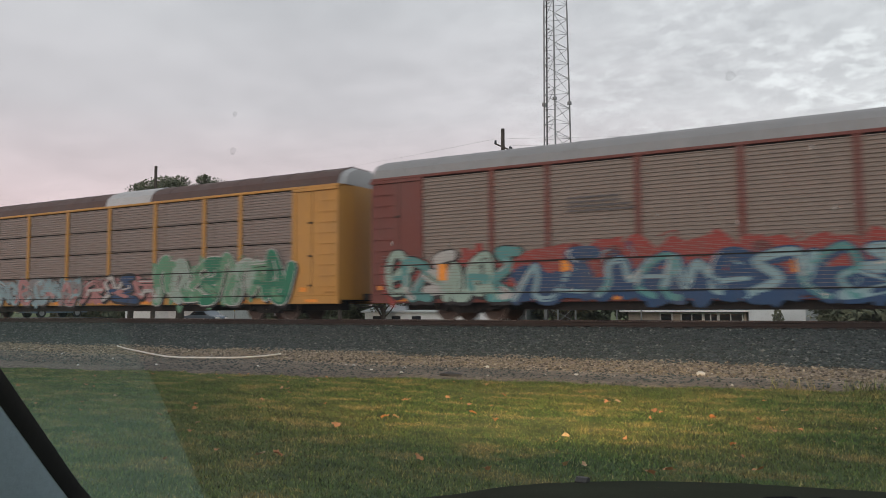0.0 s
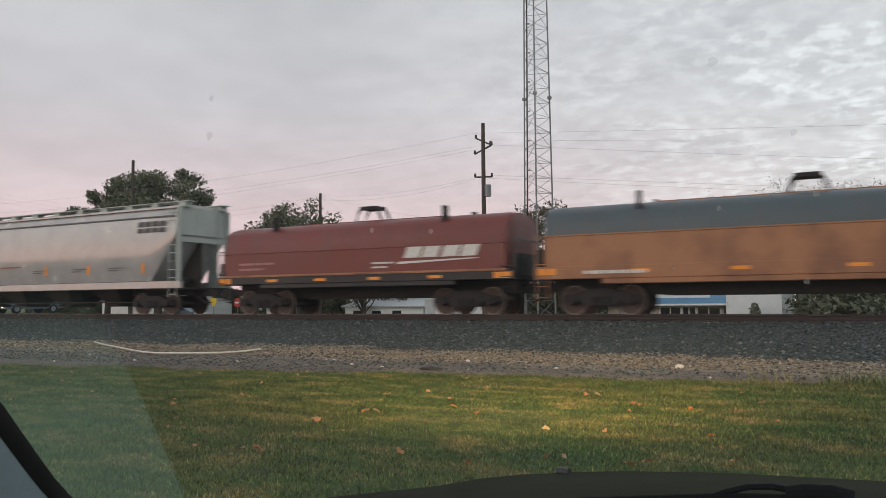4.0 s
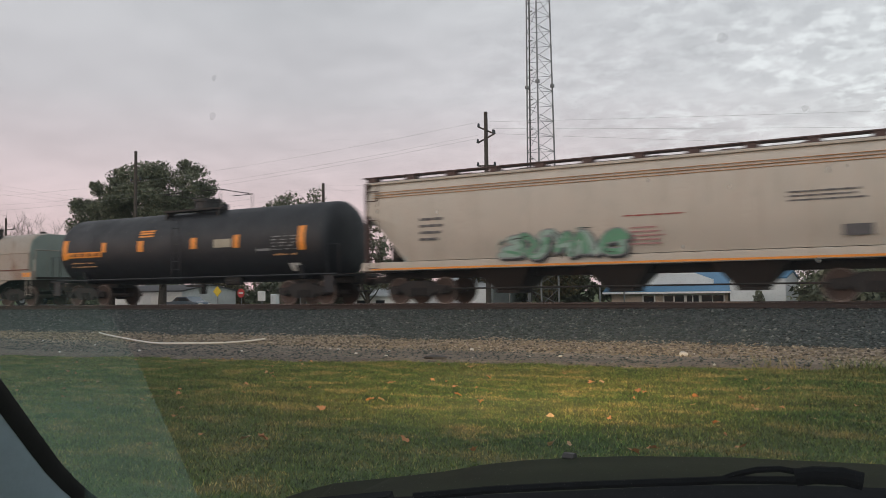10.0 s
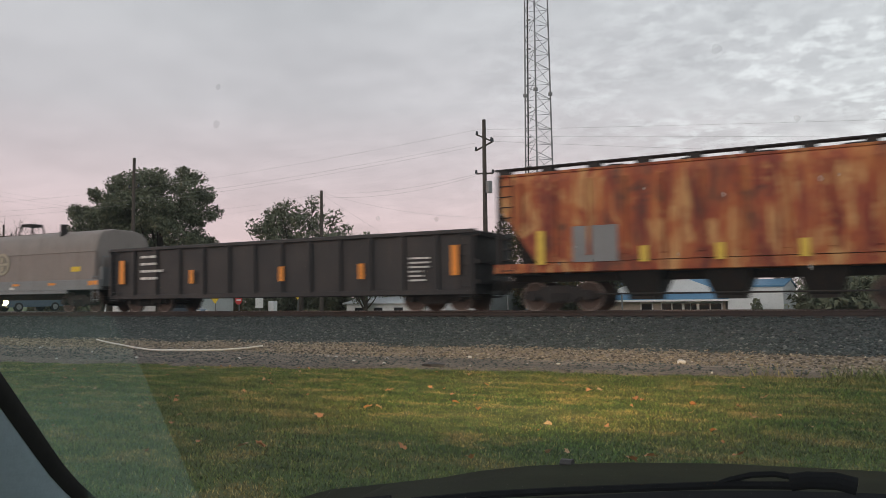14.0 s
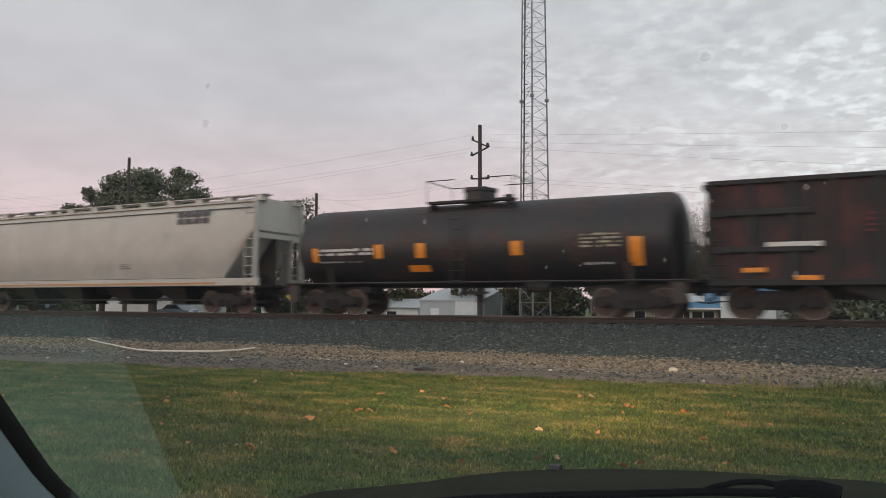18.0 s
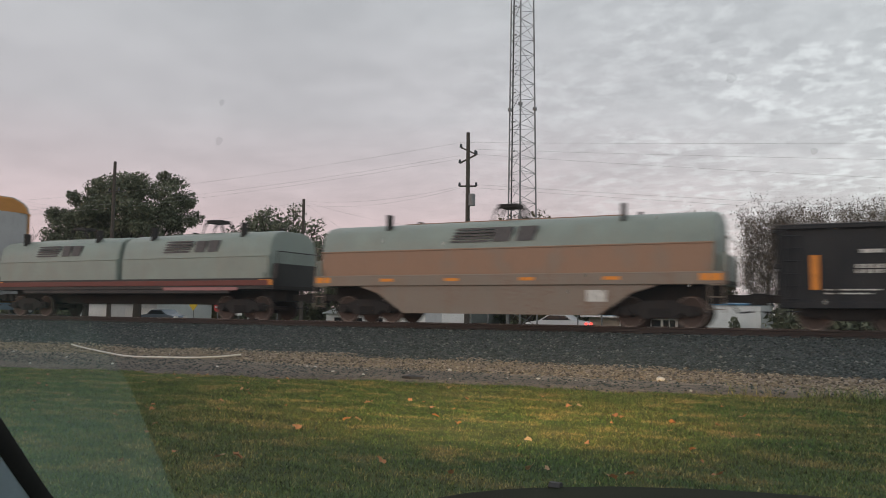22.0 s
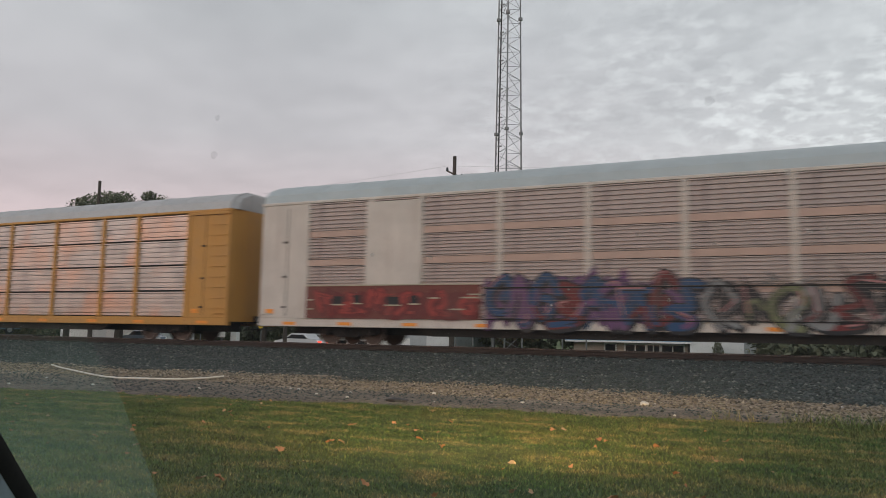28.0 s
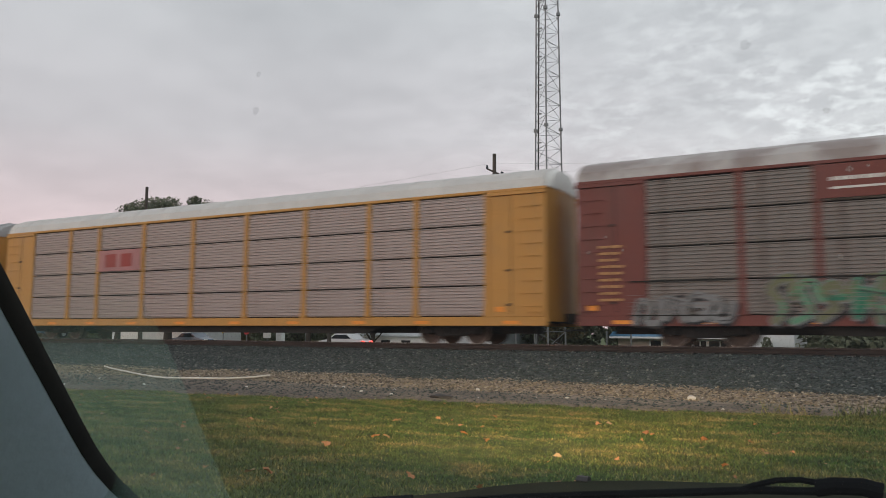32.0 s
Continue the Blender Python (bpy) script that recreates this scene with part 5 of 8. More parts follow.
def tank(right, left, col, label, r=1.42, zc=2.45, dome="platform", frame_col=None, seed=0, rails=True, dx=0.0):
    car, hl = start_car("tank_car", right, left, label, "tank car")
    fc = frame_col or col
    n, hs = 40, hl - 0.65
    ends = [(0.0, 1.0), (0.14, 0.985), (0.26, 0.93), (0.36, 0.82), (0.44, 0.62), (0.48, 0.36), (0.495, 0.02)]
    rings = []
    for d, k in reversed(ends):
        rings.append((-hs + 0.3 - d, k))
    for d, k in ends:
        rings.append((hs - 0.3 + d, k))
    m = Mesh().loft([[(x, r * k * math.cos(2 * math.pi * i / n), zc + r * k * math.sin(2 * math.pi * i / n)) for i in range(n)] for x, k in rings])
    part("tank_shell", m, col, car, smooth=0.9)
    for x in (-hs * 0.62, -hs * 0.2, hs * 0.22, hs * 0.64):
        w = Mesh().loft([[(x + d, (r + 0.006) * math.cos(2 * math.pi * i / n), zc + (r + 0.006) * math.sin(2 * math.pi * i / n)) for i in range(n)] for d in (-0.025, 0.025)], caps=False)
        part("weld_seam", w, col, car, smooth=0.9)
    # dome, valves, platform with hand rails
    zt = zc + r
    part("manway", Mesh().disc_z(dx, 0, zt - 0.15, zt + 0.40, 0.55, 20).disc_z(dx, 0, zt + 0.40, zt + 0.50, 0.6, 20), {"black": BLACK, "rust": C_RUST}.get(dome, col), car)
    p = Mesh()
    for s in (-1, 1):
        p.box(dx - 1.6, dx + 1.6, min(s * 0.55, s * 0.95), max(s * 0.55, s * 0.95), zt - 0.04, zt + 0.04)
        p.box(dx - 1.5, dx - 1.42, min(s * 0.5, s * 0.95), max(s * 0.5, s * 0.95), zt - 0.4, zt)
        p.box(dx + 1.42, dx + 1.5, min(s * 0.5, s * 0.95), max(s * 0.5, s * 0.95), zt - 0.4, zt)
    part("platform", p, UNDER, car)
    part("platform_edge", Mesh().box(dx - 1.9, dx + 1.9, -0.99, -0.95, zt - 0.42, zt - 0.36), fc, car)
    if rails:
        for e in (-1, 1):
            g = Mesh()
            for s in (-1, 1):
                g.tube([(dx + e * 1.6, s * 0.95, zt), (dx + e * 1.6, s * 0.95, zt + 0.75), (dx + e * 0.55, s * 0.95, zt + 0.75)], 0.02, 5)
            g.tube([(dx + e * 1.6, -0.95, zt + 0.75), (dx + e * 1.6, 0.95, zt + 0.75)], 0.02, 5)
            part("handrail", g, UNDER, car)
    for x in (-0.35, 0.75):
        part("valve_housing", Mesh().disc_z(dx + x + 0.4, -0.2, zt - 0.1, zt + 0.22, 0.16, 10), fc, car)
    for s in (-1, 1):
        ladder(car, dx - 0.15, s * (r + 0.12), zc - r + 0.1, zt - 0.35, fc, 0.42)
    # saddles, stub sills, side walks, rails along the side
    for e in (-1, 1):
        part("stub_sill", Mesh().box(min(e * (hs - 2.6), e * hl), max(e * (hs - 2.6), e * hl), -0.42, 0.42, 0.78, 1.15), UNDER, car)
        pr = [(-1.3, zc - r * 0.42), (-1.05, 1.0), (1.05, 1.0), (1.3, zc - r * 0.42), (0.8, zc - r * 0.86), (0, zc - r + 0.02), (-0.8, zc - r * 0.86)]
        part("saddle", Mesh().prism(pr, min(e * (hs - 1.5), e * (hs - 1.2)), max(e * (hs - 1.5), e * (hs - 1.2))), fc, car)
        part("end_platform", Mesh().box(min(e * (hs - 0.2), e * hl), max(e * (hs - 0.2), e * hl), -1.4, 1.4, 1.05, 1.11), fc, car)
        for s in (-1, 1):
            g = Mesh().tube([(e * (hl - 0.06), s * 1.38, 1.08), (e * (hl - 0.06), s * 1.38, 2.2), (e * (hl - 0.6), s * 1.38, 2.2), (e * (hl - 0.6), s * 1.38, 1.08)], 0.025, 5)
            part("end_rail", g, fc, car)
        part("step", Mesh().box(e * (hl - 0.5) - 0.22, e * (hl - 0.5) + 0.22, -1.42, -1.38, 0.45, 1.05), fc, car)
    for s in (-1, 1):
        part("side_rail", Mesh().tube([(-hl + 0.1, s * 1.44, 1.12), (hl - 0.1, s * 1.44, 1.12)], 0.035, 6), fc, car)
    part("bottom_outlet", Mesh().disc_z(0, 0, 0.45, zc - r + 0.1, 0.14, 10).box(-0.5, 0.5, -0.5, -0.4, 0.75, 0.83), UNDER, car)
    part("brake_cylinder", Mesh().tube([(2.0, -0.7, 0.95), (2.8, -0.7, 0.95)], 0.17, 10), UNDER, car)
    trucks(car, hl - 1.95)
    coupler(car, hl, 0.45)
    return car, hl, r, zc


def on_shell(car, name, x0, x1, z0, z1, r, zc, material, label=""):
    """A painted patch that follows the curve of the shell."""
    if name == "stencil" and x1 - x0 > 0.9:
        rr = random.Random(int(x0 * 37 + z0 * 91))
        m = Mesh()
        a = x0
        while a < x1:
            b = min(x1, a + rr.uniform(0.07, 0.2))
            q = -math.sqrt(max(0.01, (r + 0.008) ** 2 - ((z0 + z1) / 2 - zc) ** 2))
            m.box(a, b, q - 0.004, q + 0.02, z0, z1 - rr.uniform(0, 0.03))
            a = b + rr.choice((0.04, 0.04, 0.22))
        tagged(part(name, m, material, car, label), kind="stuff")
        return
    a0, a1 = math.asin(max(-1, min(1, (z0 - zc) / r))), math.asin(max(-1, min(1, (z1 - zc) / r)))
    k = 6
    rr = r + 0.008
    m = Mesh()
    ring = [(-rr * math.cos(a0 + (a1 - a0) * i / k), zc + rr * math.sin(a0 + (a1 - a0) * i / k)) for i in range(k + 1)]
    m.add([(x, y, z) for x in (x0, x1) for y, z in ring], [(i, i + 1, k + 2 + i, k + 1 + i) for i in range(k)])
    part(name, m, material, car, label)


def coil_car(right, left, hood_col, low_col, base_col, label, hoods=1, base="deep", top=3.42, edge=1.55, deck=1.22, split=2.45, end_col=None):
    car, hl = start_car("coil_car", right, left, label, "coil car")
    hh = hl - 0.25
    spans = [(-hh, hh)] if hoods == 1 else [(-hh, -0.05), (0.05, hh)]

    def half(z):
        return 1.46
    for a, b in spans:
        up = [(-1.46, split), (-1.44, split + 0.28), (-1.32, top - 0.32), (-1.05, top - 0.12), (-0.6, top), (0.6, top), (1.05, top - 0.12), (1.32, top - 0.32), (1.44, split + 0.28), (1.46, split)]
        h = part("hood", Mesh().loft([[(a + 0.12, y * 0.97, min(z, top - 0.04)) for y, z in up], [(a + 0.2, y, z) for y, z in up], [(b - 0.2, y, z) for y, z in up], [(b - 0.12, y * 0.97, min(z, top - 0.04)) for y, z in up]]),
                 hood_col, car, "curved steel hood", smooth=0.8)
        part("hood_skirt", Mesh().prism([(-1.47, edge), (1.47, edge), (1.47, split - 0.01), (-1.47, split - 0.01)], a + 0.12, b - 0.12), low_col, h)
        part("hood_seam", Mesh().slab(a + 0.1, b - 0.1, -1.49, 1.49, split - 0.03, split + 0.02, 0.01), low_col, h)
        part("hood_end", Mesh().prism([(y * 0.96, z * 0.985 + 0.02) for y, z in up[::-1]] + [(-1.41, edge), (1.41, edge)], b - 0.13, b - 0.06), end_col or hood_col, h)
        mid = (a + b) / 2
        g = Mesh()
        for s in (-1, 1):
            g.tube([(mid - 0.6, s * 0.3, top - 0.02), (mid - 0.42, s * 0.3, top + 0.42), (mid - 0.3, s * 0.3, top + 0.55), (mid + 0.3, s * 0.3, top + 0.55), (mid + 0.42, s * 0.3, top + 0.42), (mid + 0.6, s * 0.3, top - 0.02)], 0.05, 6)
        g.box(mid - 0.36, mid + 0.36, -0.34, 0.34, top + 0.48, top + 0.6)
        part("lifting_bracket", g, TRUCK, h)
        part("ridge_walk", Mesh().box(mid - (b - a) * 0.28, mid + (b - a) * 0.28, -0.45, 0.45, top - 0.01, top + 0.05), low_col, h)
        for x in (a + (b - a) * 0.2, b - (b - a) * 0.2):
            for y in (-1.3, 1.0):
                part("corner_guide", Mesh().box(x - 0.05, x + 0.05, y, y + 0.3, top - 0.25, top + 0.3), TRUCK, h)
    # deck and side sills
    for s in (-1, 1):
        y = s * 1.5
        part("side_sill", Mesh().slab(-hl + 0.05, hl - 0.05, min(y, y - s * 0.2), max(y, y - s * 0.2), deck, edge, 0.02), base_col, car)
        if base == "deep":
            q = hl - 3.7
            part("fishbelly_sill", Mesh().prism_y([(-hl + 1.9, deck), (hl - 1.9, deck), (hl - 2.7, deck - 0.25), (q, 0.34), (-q, 0.34), (-hl + 2.7, deck - 0.25)],
                                                  min(y * 0.96, y * 0.93), max(y * 0.96, y * 0.93)), base_col, car)
        else:
            part("walkway", Mesh().slab(-hl + 2.2, hl - 2.2, min(y, y - s * 0.1), max(y, y - s * 0.1), deck - 0.16, deck, 0.02), base_col, car)
    part("deck", Mesh().box(-hl + 0.05, hl - 0.05, -1.4, 1.4, deck + 0.02, deck + 0.14), UNDER, car)
    part("centre_sill", Mesh().prism_y([(-hl + 0.3, deck), (hl - 0.3, deck), (hl - 0.3, 0.72), (hl - 3.2, 0.66), (hl - 4.0, 0.58), (-hl + 4.0, 0.58), (-hl + 3.2, 0.66), (-hl + 0.3, 0.72)], -0.45, 0.45), UNDER, car)
    for e in (-1, 1):
        part("bulkhead", Mesh().box(min(e * (hl - 0.2), e * (hl - 0.08)), max(e * (hl - 0.2), e * (hl - 0.08)), -1.35, 1.35, deck, edge + 0.55), end_col or base_col, car)
        g = Mesh().tube([(e * (hl - 0.03), -1.35, deck), (e * (hl - 0.03), -1.35, edge + 1.0), (e * (hl - 0.03), 1.35, edge + 1.0), (e * (hl - 0.03), 1.35, deck)], 0.025, 5)
        part("end_rail", g, base_col, car)
        ladder(car, e * (hl - 0.3), -1.5, 0.45, edge + 0.2, base_col, 0.38)
    trucks(car, hl - 2.0)
    coupler(car, hl, 0.55)
    reflectors(car, [-hl + 0.15, hl - 0.75], edge - 0.26, -1.502, 0.6, 0.2)
    reflectors(car, [-hl * 0.6, -hl * 0.25, hl * 0.12, hl * 0.5], edge - 0.22, -1.502, 0.5, 0.1)
    return car, hl


def gondola(right, left, col, label, top=2.85, floor=0.62, posts=13, ladder_col=None, wall_col=None, end_ribs=False):
    car, hl = start_car("gondola_car", right, left, label, "gondola")
    for s in (-1, 1):
        y = s * 1.40
        part("side_wall", Mesh().box(-hl, hl, min(y, y - s * 0.05), max(y, y - s * 0.05), floor, top - 0.05), wall_col or col, car)
        part("top_chord", Mesh().slab(-hl - 0.02, hl + 0.02, min(y + s * 0.12, y - s * 0.06), max(y + s * 0.12, y - s * 0.06), top - 0.14, top, 0.02), col, car)
        part("side_sill", Mesh().slab(-hl, hl, min(y + s * 0.08, y - s * 0.06), max(y + s * 0.08, y - s * 0.06), floor - 0.03, floor + 0.16, 0.02), col, car)
        for i in range(posts):
            x = -hl + 0.12 + (2 * hl - 0.24) * i / (posts - 1)
            part("side_post", Mesh().prism_y([(x - 0.1, floor + 0.1), (x + 0.1, floor + 0.1), (x + 0.07, top - 0.1), (x - 0.07, top - 0.1)], min(y, y + s * 0.11), max(y, y + s * 0.11)), col, car)
    for e in (-1, 1):
        for z in ((floor + 0.33 * (top - floor), floor + 0.68 * (top - floor)) if end_ribs else ()):
            part("side_rib", Mesh().slab(min(e * (hl - 2.7), e * hl), max(e * (hl - 2.7), e * hl), -1.53, -1.40, z - 0.09, z + 0.09, 0.03), col, car)
        part("end_wall", Mesh().box(min(e * hl, e * (hl - 0.06)), max(e * hl, e * (hl - 0.06)), -1.38, 1.38, floor, top - 0.04), col, car)
        m = Mesh()
        for z in (floor + 0.4, (floor + top) / 2, top - 0.15):
            m.slab(min(e * hl, e * (hl + 0.12)), max(e * hl, e * (hl + 0.12)), -1.4, 1.4, z - 0.07, z + 0.07, 0.015)
        part("end_rib", m, col, car)
        ladder(car, e * (hl - 0.35), -1.54, 0.4, top - 0.1, ladder_col or col, 0.4)
        ladder(car, e * (hl + 0.16), 1.0, 0.6, top - 0.1, ladder_col or col, 0.4, "y")
    part("floor", Mesh().box(-hl + 0.05, hl - 0.05, -1.38, 1.38, floor + 0.1, floor + 0.2), UNDER, car)
    ld = Mesh()
    rr = random.Random(int(hl * 100))
    for i in range(26):
        x, y2, w = rr.uniform(-hl + 0.6, hl - 0.6), rr.uniform(-1, 1), rr.uniform(0.3, 0.9)
        ld.disc_z(x, y2, floor + 0.2, top - rr.uniform(0.15, 0.6), w * 0.5, 7, w * 0.2)
    part("load", ld, TRUCK, car, "rusty scrap load inside")
    part("centre_sill", Mesh().prism_y([(-hl + 0.2, floor + 0.1), (hl - 0.2, floor + 0.1), (hl - 3.3, 0.56), (-hl + 3.3, 0.56)], -0.4, 0.4), UNDER, car)
    part("under_skirt", Mesh().prism_y([(-hl + 3.0, floor), (hl - 3.0, floor), (hl - 4.2, 0.55), (-hl + 4.2, 0.55)], -1.2, -1.1), UNDER, car)
    trucks(car, hl - 1.75)
    coupler(car, hl, 0.5)
    return car, hl

# ------------------------------------------------------------------ the train, head first
YS = -HALF - 0.035      # plane of paint on the racks' posts
Y2 = -HALF - 0.002

car, k = autorack(11.9, -16.1, MAROON, GALV_TAN, ROOF_DULL, "maroon autorack car with grey ribbed panels and blue graffiti", rows=1, ribs=34)
graffiti(car, -13.4, -8.6, 0.65, 2.3, YS, ["mint", "teal", "white", "mint"], "black", 1, 4, "red", "white")
graffiti(car, -8.5, 11.8, 0.9, 2.5, YS, ["red", "maroon", "red"], "red", 4, 8, "red")
graffiti(car, -8.3, 11.5, 0.62, 2.25, YS - 0.03, ["sky", "blue", "sky", "teal"], "blue", 2, 11, "blue", "white", fat=0.13, low=True)
stencil(car, -6.6, 3.35, 2.4, 0.55, 4, YS, DARK_TXT, 3)
reflectors(car, [-11.2, -6.8, -0.2], 1.35, YS - 0.03, 0.55, 0.32, True)

car, k = autorack(-17.55, -45.95, YELLOW, GALV, ROOF_BROWN, "yellow autorack car with brown roof, ribbed panels and graffiti", cap_col=ROOF_GREY)
graffiti(car, 4.5, 11.6, 0.62, 2.6, YS, ["green", "mint", "green", "emerald"], "white", 11, 5, "green", "white")
graffiti(car, -13.2, -6.9, 0.62, 1.95, YS, ["pink", "cream", "olive", "cream"], "grey", 12, 4, "red", "white")
graffiti(car, -6.8, -0.4, 0.62, 1.9, YS, ["sky", "sky", "pink", "grey"], "grey", 13, 5, "sky", "white")
graffiti(car, -0.3, 4.3, 0.7, 1.85, YS, ["pink", "white", "blue"], "black", 14, 3, "pink", "white")
part("logo_board", Mesh().box(-9.35, -7.1, YS - 0.012, YS, 2.75, 4.9), YELLOW, car)
part("shield", Mesh().prism_y([(-8.95, 3.5), (-8.85, 3.15), (-8.25, 2.95), (-7.65, 3.15), (-7.55, 3.5), (-7.62, 4.0), (-7.72, 4.5), (-8.25, 4.6), (-8.78, 4.5), (-8.88, 4.0)], YS - 0.02, YS - 0.01), WHITE_TXT, car, "white shield emblem")
part("shield_top", Mesh().box(-8.82, -7.68, YS - 0.026, YS - 0.018, 3.98, 4.16).box(-8.78, -7.72, YS - 0.026, YS - 0.018, 4.22, 4.40), PAL["blue"], car)
part("roof_patch", Mesh().prism([(-1.52, 5.04), (-1.42, 5.37), (-1.17, 5.60), (-0.6, 5.81), (0.6, 5.81), (0.6, 5.79), (-0.6, 5.79), (-1.16, 5.58), (-1.4, 5.35), (-1.5, 5.03)], 1.2, 4.1), ROOF_GREY, car, "grey replacement roof sheet")


def red_coil(right, left):
    car, hl = coil_car(right, left, C_RED, C_RED, C_BLACK, "red coil car with curved steel hood and white lettering bars", base="flat", top=3.40, edge=1.45, deck=1.15, split=2.35)
    m = Mesh()
    for i, x in enumerate((2.3, 3.0, 3.75, 4.45)):
        m.prism_y([(x - 0.1, 1.95), (x + 0.5, 1.95), (x + 0.66, 2.33), (x + 0.06, 2.33)], -1.483, -1.475)
    m.prism_y([(1.9, 1.74), (5.0, 1.86), (5.0, 1.89), (2.0, 1.83)], -1.483, -1.475)
    part("emblem", m, WHITE_TXT, car, "white slanted emblem bars")
    part("walk_rail", Mesh().slab(-hl + 0.3, hl - 0.3, -1.53, -1.47, 1.42, 1.5, 0.01), C_RUST, car)
    stencil(car, -5.2, 1.65, 2.0, 0.4, 2, -1.475, PAL["pink"], 5)
    stencil(car, 0.9, 1.6, 1.0, 0.3, 2, -1.475, WHITE_TXT, 6)
    return car


red_coil(-47.7, -61.6)
car, hl = coil_car(-62.9, -78.6, C_BLUE, C_RUST, C_RUST, "blue-black coil car with orange rusty lower hood", base="flat", top=3.42, edge=1.5, deck=1.1, split=2.45, end_col=C_BLACK)
stencil(car, -6.2, 1.2, 2.6, 0.25, 1, -1.505, WHITE_TXT, 7)
stencil(car, 2.5, 1.2, 1.6, 0.25, 1, -1.505, WHITE_TXT, 8)
patch(car, "data_plate", 6.9, 7.5, 2.0, 2.35, -1.475, WHITE_TXT)
red_coil(-79.2, -91.9)

car, hl, top, sill = hopper(-93.8, -113.6, H_GREY, H_END, "grey covered hopper car with smooth rounded sides", top=4.50, sill=1.08)
name_blocks(car, 7.3, 9.0, 3.42, 3.88, 4, -1.535, DARK_TXT)
part("upper_seam", Mesh().slab(-hl + 0.5, hl - 0.5, -1.475, -1.42, 4.03, 4.10, 0.01), DARK_TXT, car)
stencil(car, -8.4, 2.2, 1.1, 0.9, 4, -1.535, DARK_TXT, 21)
for x in (-6.3, -3.8, 0.5, 3.2, 5.6):
    stencil(car, x, 1.85, 1.0, 0.2, 2, -1.535, DARK_TXT, 22)
stencil(car, -1.9, 2.15, 1.6, 0.12, 1, -1.537, PAL["red"], 23)
reflectors(car, [-6.0, -3.0, 1.3, 4.2, 7.6], 1.75, -1.53, 0.4, 0.18, True)

car, hl, top, sill = hopper(-114.3, -135.1, H_WHITE, H_WHITE, "pale cream covered hopper car with flat sides and four bays", style="flat", top=4.55, sill=1.20, chute_col=CHUTE_TAN, walk_col=ROOF_GREY)
stencil(car, -8.3, 2.45, 0.9, 0.5, 2, -1.486, DARK_TXT, 24)
stencil(car, -8.3, 1.9, 1.1, 0.35, 3, -1.486, DARK_TXT, 27)
stencil(car, -6.5, 2.6, 0.3, 0.25, 2, -1.486, DARK_TXT, 28)
stencil(car, 3.9, 2.3, 0.7, 1.3, 6, -1.486, DARK_TXT, 25)
for x, z1_ in ((-8.86, 2.5), (-6.19, 2.05), (-3.26, 2.05), (-0.41, 2.0), (2.43, 2.0), (5.3, 2.05), (8.3, 2.5)):
    patch(car, "reflector", x, x + 0.22, 1.54, z1_, -1.484, RUSTRUN)
for z in (1.58, 1.72, 1.8):
    patch(car, "red_line", 0.65, 2.35, z, z + 0.025, -1.484, PAL["red"])
part("roof_seam", Mesh().slab(-hl + 0.4, hl - 0.4, -1.488, -1.46, 4.05, 4.085, 0.006), RUSTRUN, car)

car, hl, r, zc = tank(-135.4, -150.1, T_CREAM, "cream tank car with rust streaks below its dome", r=1.42, zc=2.45, dome="rust")
on_shell(car, "data_plate", 1.53, 2.29, 2.22, 2.62, r, zc, NOTICE, "yellow notice panel")
for z in (2.18, 2.28, 2.38, 2.48):
    on_shell(car, "stencil", -6.0, -3.8, z, z + 0.07, r, zc, DARK_TXT)
for x, w, z in ((-2.89, 1.0, 1.78), (-2.89, 0.9, 1.9), (-2.89, 1.0, 2.02), (0.97, 1.0, 1.84), (0.97, 0.95, 1.96), (2.61, 1.7, 1.78), (2.61, 1.5, 1.9), (3.95, 1.0, 2.25), (3.95, 1.0, 2.4), (3.95, 1.0, 2.55), (3.95, 1.0, 2.7), (0.3, 0.5, 2.6), (0.3, 0.6, 2.75), (0.3, 0.45, 2.45), (0.3, 0.5, 2.3)):
    on_shell(car, "stencil", x, x + w, z, z + 0.05, r, zc, DARK_TXT)
for x, z0_, z1_ in ((-6.6, 2.05, 3.1), (5.04, 2.1, 3.05), (-3.6, 2.3, 2.75), (3.0, 2.3, 2.7)):
    on_shell(car, "reflector", x, x + 0.28, z0_, z1_, r, zc, RUSTRUN)

car, hl, top, sill = hopper(-150.9, -170.6, H_PALE, H_END, "white covered hopper car with pink and green graffiti", top=4.38, sill=1.05, walk_col=ROOF_WORN)
graffiti(car, -7.0, -2.7, 1.1, 2.15, -1.545, ["sky", "mint", "sky"], "black", 31, 3, "pink", "white", lines=False)
graffiti(car, -2.6, 2.1, 1.1, 2.3, -1.545, ["pink", "cream", "pink"], "black", 32, 4, "pink", "white", lines=False)
graffiti(car, 2.2, 7.4, 1.2, 2.4, -1.545, ["emerald", "green"], "emerald", 33, 5, "pink", "mint", lines=False)
stencil(car, -8.6, 1.4, 1.0, 0.9, 4, -1.54, DARK_TXT, 34)
stencil(car, -2.8, 2.8, 1.0, 0.3, 3, -1.54, DARK_TXT, 35)

